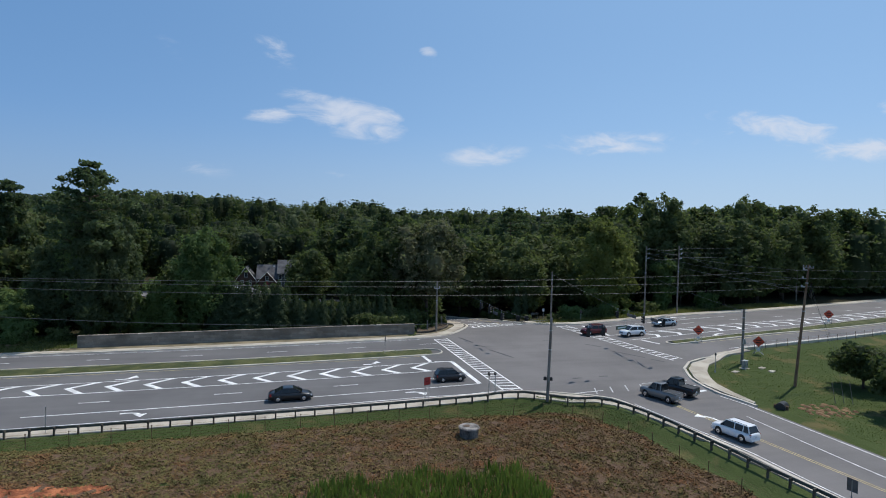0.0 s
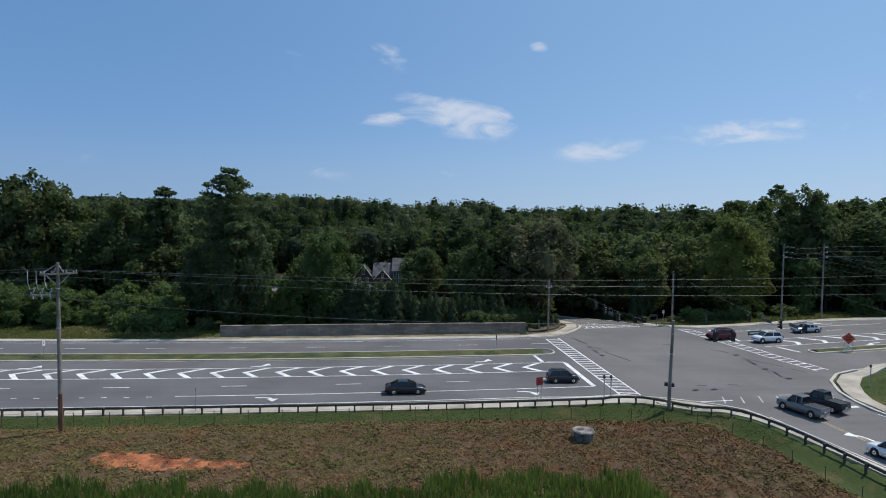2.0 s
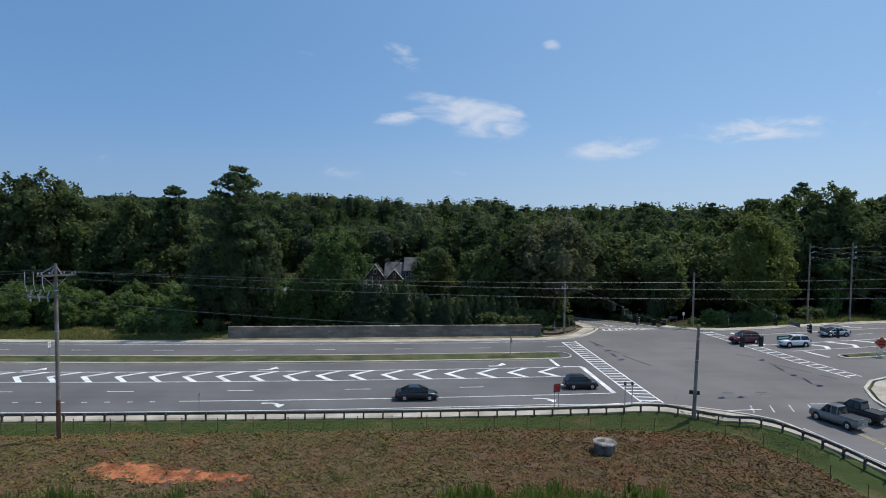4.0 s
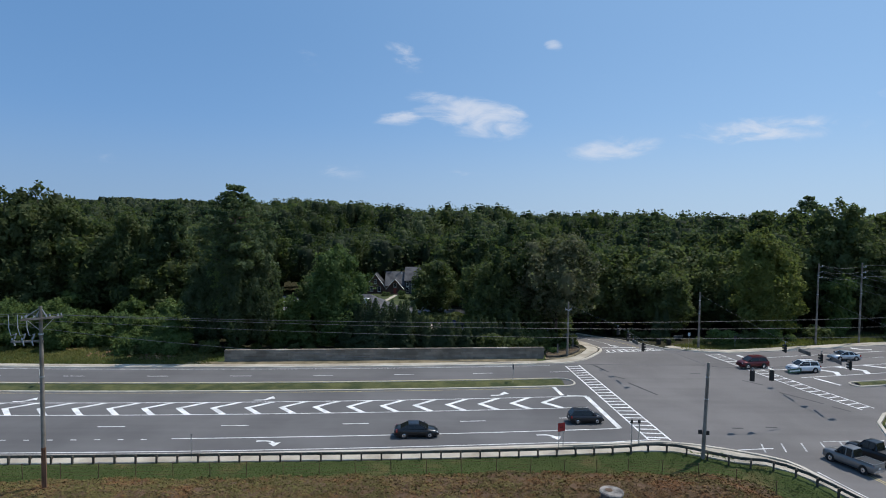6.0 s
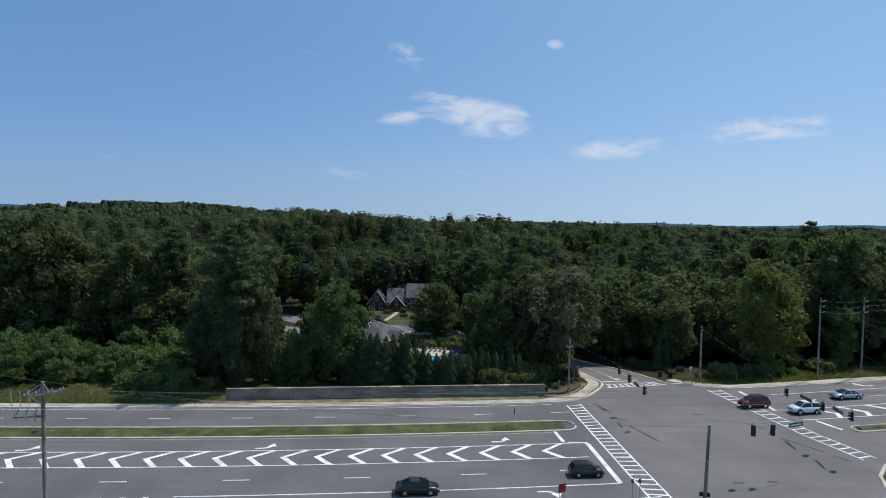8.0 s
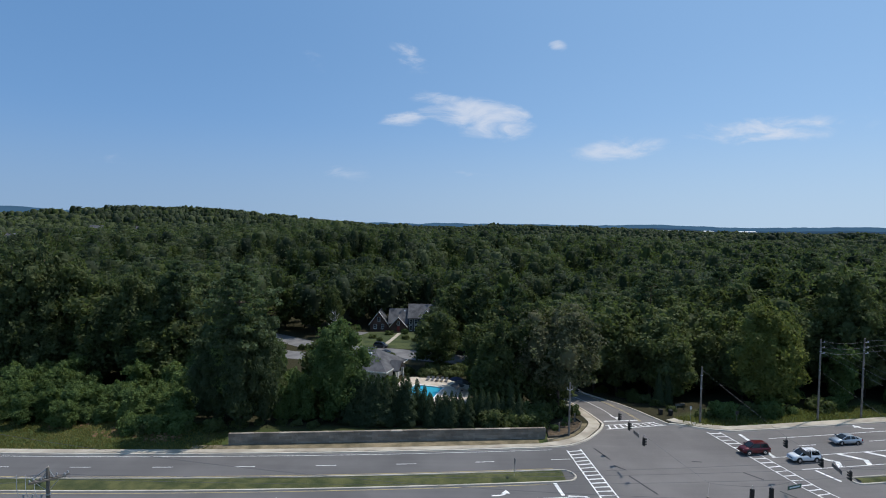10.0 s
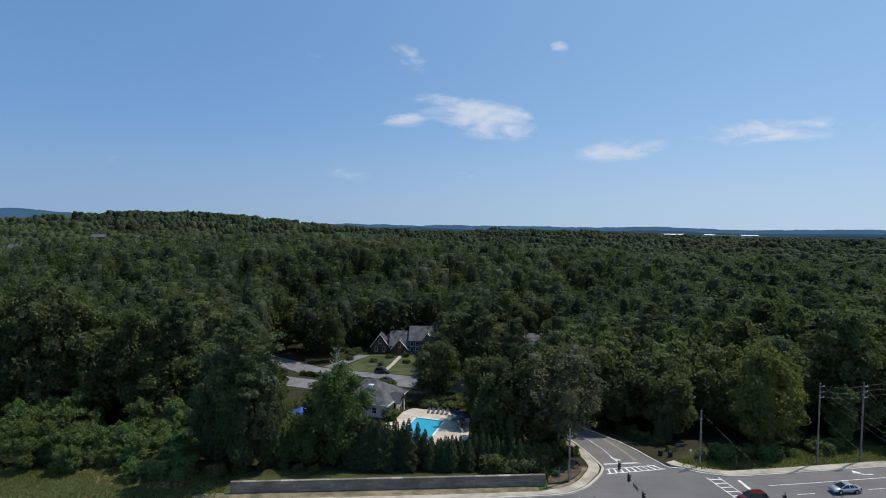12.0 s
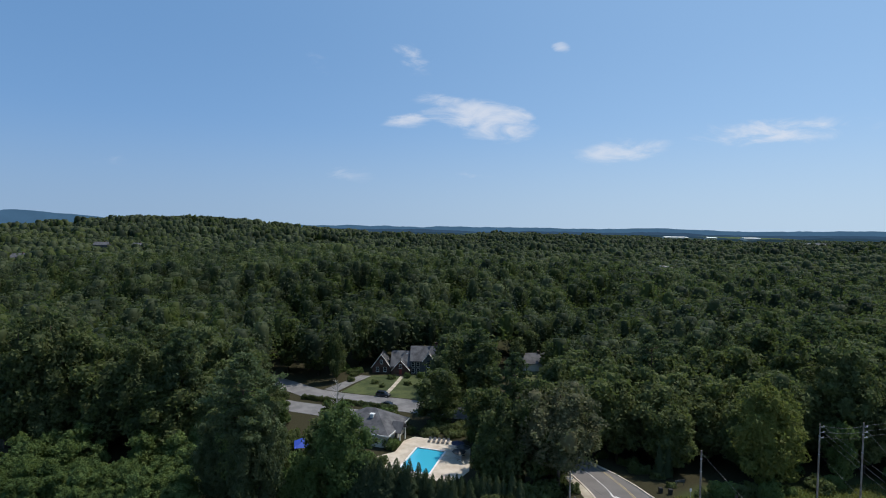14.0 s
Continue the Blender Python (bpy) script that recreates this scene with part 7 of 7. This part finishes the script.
part("cupola", Shape().box(-6.2, -5.3, 3.4, 4.3, ce + 1.6, ce + 3.3, 0.03).box(-6.35, -5.15, 3.25, 4.45, ce + 3.3, ce + 3.45, 0.05), TRIM, club, "white vent stack on the roof")
for y, z in ((1.6, 0.9), (9.6, 0.9)):
    part("window", Shape().box(0.0, 0.06, y - 0.6, y + 0.6, z, z + 1.4), TRIM, club)
    part("window_pane", Shape().box(0.06, 0.075, y - 0.5, y + 0.5, z + 0.08, z + 1.32), PANE, club)
part("door", Shape().box(0.0, 0.07, 5.0, 6.0, 0.0, 2.1), PANE, club)
for x in (-3, -7, -10.5):
    window(club, x, 0, 1.0, 1.1, 1.3)
zd = land(-4, 131)
DECK = [(-16.5, 130.5), (-12.0, 133.6), (-10.4, 140.5), (-8.0, 143.2), (0.8, 141.4), (6.2, 136.4), (5.4, 124), (2.0, 118.4), (-14.5, 121.5)]
pool_u, pool_v, pool_o = Vector((0.95, -0.31, 0)), Vector((-0.27, -0.963, 0)), Vector((-6.8, 136.4, 0))
PW, PL = 7.0, 12.5
P4 = [pool_o, pool_o + pool_u * PW, pool_o + pool_u * PW + pool_v * PL, pool_o + pool_v * PL]
bmd = bmesh.new()
outer = [bmd.verts.new((x, y, zd + 0.10)) for x, y in DECK]
inner = [bmd.verts.new((p.x, p.y, zd + 0.10)) for p in P4]
edges = [bmd.edges.new((r[i], r[(i + 1) % len(r)])) for r in (outer, inner) for i in range(len(r))]
bmesh.ops.triangle_fill(bmd, edges=edges, use_beauty=True)
geo = bmesh.ops.extrude_face_region(bmd, geom=bmd.faces[:])
bmesh.ops.translate(bmd, verts=[v for v in geo["geom"] if isinstance(v, bmesh.types.BMVert)], vec=(0, 0, -0.6))
bmesh.ops.recalc_face_normals(bmd, faces=bmd.faces)
me = bpy.data.meshes.new("pool_deck")
bmd.to_mesh(me)
bmd.free()
me.materials.append(surface("tan_pool_deck", (0.40, 0.34, 0.27), (0.55, 0.48, 0.39), 0.4, 9.0, 0.9, 0.1))
deck = tagged(new("pool_deck", me), "tan concrete pool deck in the clearing", "deck", kind="structure")
pool = thing("swimming_pool", 0, 0, 0, 0, "bright turquoise swimming pool with white coping", "pool")
part("water", Shape().add([(p.x, p.y, zd - 0.05) for p in P4], [(0, 1, 2, 3)]), WATER, pool, "clear turquoise water")
basin = Shape()
for i in range(4):
    a, b = P4[i], P4[(i + 1) % 4]
    basin.add([(a.x, a.y, zd + 0.1), (b.x, b.y, zd + 0.1), (b.x, b.y, zd - 1.5), (a.x, a.y, zd - 1.5)], [(0, 1, 2, 3)])
basin.add([(p.x, p.y, zd - 1.5) for p in P4], [(3, 2, 1, 0)])
part("basin", basin, TILE, pool)
for i in range(4):
    a, b = P4[i], P4[(i + 1) % 4]
    d = (b - a).normalized()
    L = (b - a).length
    for k in range(int(L / 1.2)):
        p = a + d * (k * L / int(L / 1.2))
        part("coping", Shape().box(0.01, L / int(L / 1.2) - 0.01, -0.02, 0.4, 0.104, 0.15, 0.006).moved(pose(p.x, p.y, zd, 0, 0, math.degrees(math.atan2(d.y, d.x)))), TRIM, pool)


def lounger(x, y, turn):
    t = thing("sun_lounger", x, y, zd + 0.1, turn, "dark sun lounger with a raised back on the deck", "lounger", "loungers by the pool")
    part("seat", Shape().box(-0.33, 0.33, -0.6, 0.75, 0.30, 0.36), SIGN_BACK, t)
    part("backrest", Shape().box(-0.33, 0.33, 0, 0.75, 0, 0.05).moved(pose(0, 0.75, 0.32, 40)), SIGN_BACK, t)
    for a in (-0.28, 0.28):
        for b in (-0.5, 0.65):
            part("leg", Shape().box(a - 0.03, a + 0.03, b - 0.03, b + 0.03, 0, 0.3), GALV, t)


for k in range(5):
    lounger(-4.0 + k * 1.15, 140.0 - 0.25 * k, -12)


def parasol(x, y, mat, word):
    t = thing("parasol", x, y, zd + 0.1, 0, word, "parasol", "parasols on the deck")
    part("pole", Shape().tube([(0, 0, 0), (0, 0, 2.6)], 0.035, k=8), GALV, t)
    part("foot", Shape().tube([(0, 0, 0), (0, 0, 0.1)], 0.35, 0.25, 12), BLACK, t)
    rim = [(1.7 * math.cos(i * math.pi / 4), 1.7 * math.sin(i * math.pi / 4), 2.05) for i in range(8)]
    part("canopy", Shape().add(rim + [(0, 0, 2.65)] + [(a * 0.98, b * 0.98, c - 0.05) for a, b, c in rim], [(i, (i + 1) % 8, 8) for i in range(8)] + [(i, (i + 1) % 8, 9 + (i + 1) % 8, 9 + i) for i in range(8)]), mat, t)
    part("table", Shape().tube([(0, 0, 0.7), (0, 0, 0.74)], 0.6, k=16), TRIM, t)


CLOTH_NAVY, CLOTH_BLUE = plain("navy_cloth", (0.02, 0.025, 0.06), 0.8), plain("blue_cloth", (0.03, 0.08, 0.45), 0.7)
parasol(3.2, 129.4, BLACK, "dark open parasol over a white table on the deck")
parasol(3.0, 134.4, CLOTH_NAVY, "navy open parasol over a white table on the deck")
parasol(4.3, 132.0, BLACK, "dark open parasol over a white table on the deck")
shade = thing("shade_canopy", -33.6, 131.5, land(-33.6, 131.5), 15, "blue play-area shade canopy among the trees", "canopy")
shade.scale = (0.6, 0.55, 0.8)
for a in (-3, 3):
    for b in (-4, 4):
        part("post", Shape().tube([(a, b, -0.2), (a, b, 3.2)], 0.08, k=8), STEEL, shade)
part("canopy", Shape().add([(-3.3, -4.4, 3.1), (3.3, -4.4, 3.1), (3.3, 4.4, 3.1), (-3.3, 4.4, 3.1), (0, -2, 4.4), (0, 2, 4.4)], [(0, 1, 4), (1, 2, 5, 4), (2, 3, 5), (3, 0, 4, 5)]), CLOTH_BLUE, shade, "bright blue fabric roof")

ST_NEAR = [(-70, 190), (-59, 186), (-45, 174.3), (-36, 170), (-27.6, 167.3), (-11.6, 161.6), (6, 156), (20, 148)]
ST_FAR = [(-66, 200), (-54, 192), (-41, 182), (-34, 179), (-28, 177.3), (-12.5, 173.6), (8, 166), (26, 154)]
PALE_ROAD = surface("pale_asphalt", (0.125, 0.122, 0.122), (0.195, 0.19, 0.188), 0.3, 14.0, 0.9, 0.2)
strip_slab("street", ST_NEAR, ST_FAR, 0.08, PALE_ROAD, "pale asphalt street through the housing clearing", "road", 0.3)
strip_slab("driveway", [(-40, 182.3), (-35, 192), (-31, 200)], [(-35.5, 180.3), (-31, 191), (-27, 199)], 0.09, PALE_ROAD, "grey driveway to the brick house", "driveway", 0.3)
strip_slab("garden_path", [(-20.4, 177), (-18.2, 188), (-16.6, 199)], [(-18.9, 176.6), (-16.9, 187.6), (-15.2, 199)], 0.07, CONCRETE, "pale garden path across the lawn", "path", 0.3)
lawn = Shape().ribbon([(-34, 180), (-28, 178.0), (-12.5, 174.4), (-4, 172)], [(-27, 200), (-22, 200.5), (-10, 201), (-1, 199)], 0.03)
tagged(part("lawn", lawn, surface("sunlit_lawn", (0.030, 0.044, 0.014), (0.074, 0.090, 0.031), 0.25, 6.0, 0.95, 0.8, dist=0.08)), "green front lawn of the brick house", "lawn", kind="structure")
tagged(part("lawn", Shape().ribbon([(23, 196), (38, 198)], [(22, 212), (38, 213)], 0.05), LAWN), "small sunlit lawn among the trees", "lawn", kind="structure")
strip_slab("club_lane", [(-50, 163), (-46, 161), (-30, 155.5), (-15, 151)], [(-50, 171.5), (-46, 169.6), (-30, 164.6), (-15, 159.6)], 0.07, PALE_ROAD, "pale asphalt lane behind the clubhouse hedge", "road", 0.3)
car("sedan", "sedan", -17.2, 166.4, -18, DARK_PAINT, "dark sedan on the street behind the clubhouse")
car("sedan", "suv", -19.9, 175.9, -16, DARK_PAINT, "dark car parked at the kerb of the street")
for k in range(18):
    plant("shrub", -44 + k * 1.7, 172.6 - k * 0.525, 0.72, 0.95, 1, "hedge along the street")
for x, y, s in ((-21.5, 186, 0.4), (-24.5, 190, 0.45), (-13, 189, 0.45), (-10, 186.5, 0.4), (-19.5, 196, 0.5), (-14, 198, 0.4), (-9, 198.4, 0.45), (-12.2, 138.4, 0.5), (-13.2, 135.6, 0.55), (-9.2, 146, 0.6)):
    plant("shrub", x, y, s * 1.5, 1.2)
for x, y, s in ((45.2, 118.6, 0.82), (47.1, 119.0, 0.85)):
    plant("cypress", x, y, s, 0.7, group="pair of slim cypresses")
for k in range(46):
    u, v = random.random(), random.random()
    x, y = ((-30 + 16 * u, 121 + 7 * v), (-24 + 14 * u, 149 + 11 * v), (6.5 + 5 * u, 124 + 26 * v), (-46 + 16 * u, 191 + 20 * v), (0 + 8 * u, 168 + 32 * v))[k % 5]
    plant("shrub", x, y, 0.5 + 0.5 * random.random(), 1.1)

for k in range(30):
    u, v = random.random(), random.random()
    x, y = ((-7 + 13 * u, 143.5 + 5 * v), (-56 + 9 * u, 165 + 8 * v), (-4 + 9 * u, 147 + 9 * v))[k % 3]
    plant("shrub", x, y, 0.6 + 0.6 * random.random(), 1.2, 1)


def deck_chair(x, y, turn):
    t = thing("deck_chair", x, y, zd + 0.1, turn, "white plastic chair on the pool deck", "chair", "chairs by the pool")
    part("seat", Shape().box(-0.26, 0.26, -0.26, 0.26, 0.40, 0.44), TRIM, t)
    part("backrest", Shape().box(-0.26, 0.26, 0, 0.04, 0, 0.48).moved(pose(0, 0.24, 0.44, -12)), TRIM, t)
    for a in (-0.23, 0.23):
        for b in (-0.23, 0.23):
            part("leg", Shape().box(a - 0.02, a + 0.02, b - 0.02, b + 0.02, 0, 0.4), TRIM, t)


for k in range(9):
    deck_chair(2.6 + 1.9 * random.random(), 127.5 + 0.95 * k, random.uniform(0, 360))
t = thing("mailbox_board", 47.5, 113.5, land(47.5, 113.5), 10, "grey notice board under the trees", "board")
part("board", Shape().box(-1.0, 1.0, -0.04, 0.04, 0.9, 1.35), SIGN_BACK, t)
for q in (-0.8, 0.8):
    part("post", Shape().box(q - 0.05, q + 0.05, -0.05, 0.05, -0.3, 0.9), WOODPOLE, t)
for x, y in ((42.3, 110.2), (43.9, 109.4)):
    b = thing("litter_bin", x, y, land(x, y), 0, "black wheeled bin at the road side", "bin", "bins at the road side")
    part("body", Shape().box(-0.3, 0.3, -0.3, 0.3, 0, 1.0, -0.04), BLACK, b)
    part("lid", Shape().box(-0.36, 0.36, -0.36, 0.36, 1.0, 1.08, 0.04), BLACK, b)

for x, y, k in ((26.5, 211, 0.62), (38.5, 208, 0.7), (33, 219, 0.8), (41, 203, 0.7)):
    plant("deep", x, y, k, 1.1)

# roofs and pale openings far out in the woods
for x, y, w, h, top, word in ((-172, 306, 17, 4, 21.0, "pale roofed house far out in the woods"), (-353, 560, 13, 4, 30.5, "large pale house far off below the hill"), (-316, 560, 8, 3, 30.0, "pale house far off below the hill"), (-343, 440, 10, 4, 25.0, "pale house far off in the woods"), (77, 232, 12, 4, 15.0, "grey roofed house deep in the woods"), (33, 213, 9, 4, 3.6, "pale roofed house in a small clearing")):
    b = thing("far_house", x, y, top - h, 8, word, "house")
    part("wall", gable_walls(-w / 2, w / 2, -4, 4, -24, h * 0.3, h, "x"), SIDING if y > 400 else STUCCO, b)
    part("roof", gable_roof(-w / 2, w / 2, -4, 4, h * 0.3, h, "x"), SHINGLE, b)
    part("chimney", Shape().box(w * 0.2, w * 0.2 + 0.9, -0.5, 0.5, h * 0.5, h + 1.0), BRICK, b)
for x, y, w, word in ((778, 1900, 80, "long pale roof of a far warehouse"), (1035, 1900, 56, "long white roof of a far warehouse"), (900, 1900, 34, "pale roof of a far warehouse"), (860, 1370, 140, "low pale far building with a long roof")):
    b = thing("warehouse", x, y, land(x, y) + (9.5 if y > 1800 else 13), 0, word, "building")
    part("wall", Shape().box(-w / 2, w / 2, -12, 12, -30, 9), STUCCO, b)
    part("roof", gable_roof(-w / 2, w / 2, -16, 16, 8.6, 10.8, "x", 1.0, 0.4), TRIM if y > 1800 else SHINGLE, b)
strip_slab("far_lane", [(157, 405), (164, 420), (166, 440)], [(162, 405), (170, 420), (172, 440)], 21.5, CONCRETE, "pale lane end showing through far trees", "road", 20.0)

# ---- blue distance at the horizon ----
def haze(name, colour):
    """Air haze painted in: far land as an evenly glowing blue colour."""
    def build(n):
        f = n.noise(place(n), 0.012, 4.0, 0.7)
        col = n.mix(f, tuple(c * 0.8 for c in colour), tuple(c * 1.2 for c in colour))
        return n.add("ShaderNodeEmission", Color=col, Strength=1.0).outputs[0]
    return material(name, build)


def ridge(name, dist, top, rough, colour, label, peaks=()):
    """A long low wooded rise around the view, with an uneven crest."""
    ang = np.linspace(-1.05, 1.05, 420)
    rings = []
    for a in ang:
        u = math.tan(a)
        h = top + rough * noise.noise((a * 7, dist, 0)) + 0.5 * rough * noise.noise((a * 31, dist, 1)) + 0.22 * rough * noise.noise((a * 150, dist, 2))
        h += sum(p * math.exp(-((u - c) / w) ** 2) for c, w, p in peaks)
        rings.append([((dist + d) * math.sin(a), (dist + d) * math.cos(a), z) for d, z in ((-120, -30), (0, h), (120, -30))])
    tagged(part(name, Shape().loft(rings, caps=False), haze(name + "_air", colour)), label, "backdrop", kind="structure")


# each farther ridge glows paler and bluer, which paints in the aerial haze
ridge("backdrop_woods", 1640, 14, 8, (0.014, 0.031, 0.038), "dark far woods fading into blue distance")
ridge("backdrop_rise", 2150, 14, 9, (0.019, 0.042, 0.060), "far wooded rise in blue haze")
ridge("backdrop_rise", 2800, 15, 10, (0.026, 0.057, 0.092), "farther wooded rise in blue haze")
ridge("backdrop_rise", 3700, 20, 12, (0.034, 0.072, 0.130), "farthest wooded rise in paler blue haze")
ridge("backdrop_hills", 4780, 42, 16, (0.054, 0.122, 0.215), "low hills along the horizon, painted in blue haze", ((-0.73, 0.06, 52), (-0.65, 0.05, 34), (-0.80, 0.05, 46), (-0.90, 0.09, 60)))
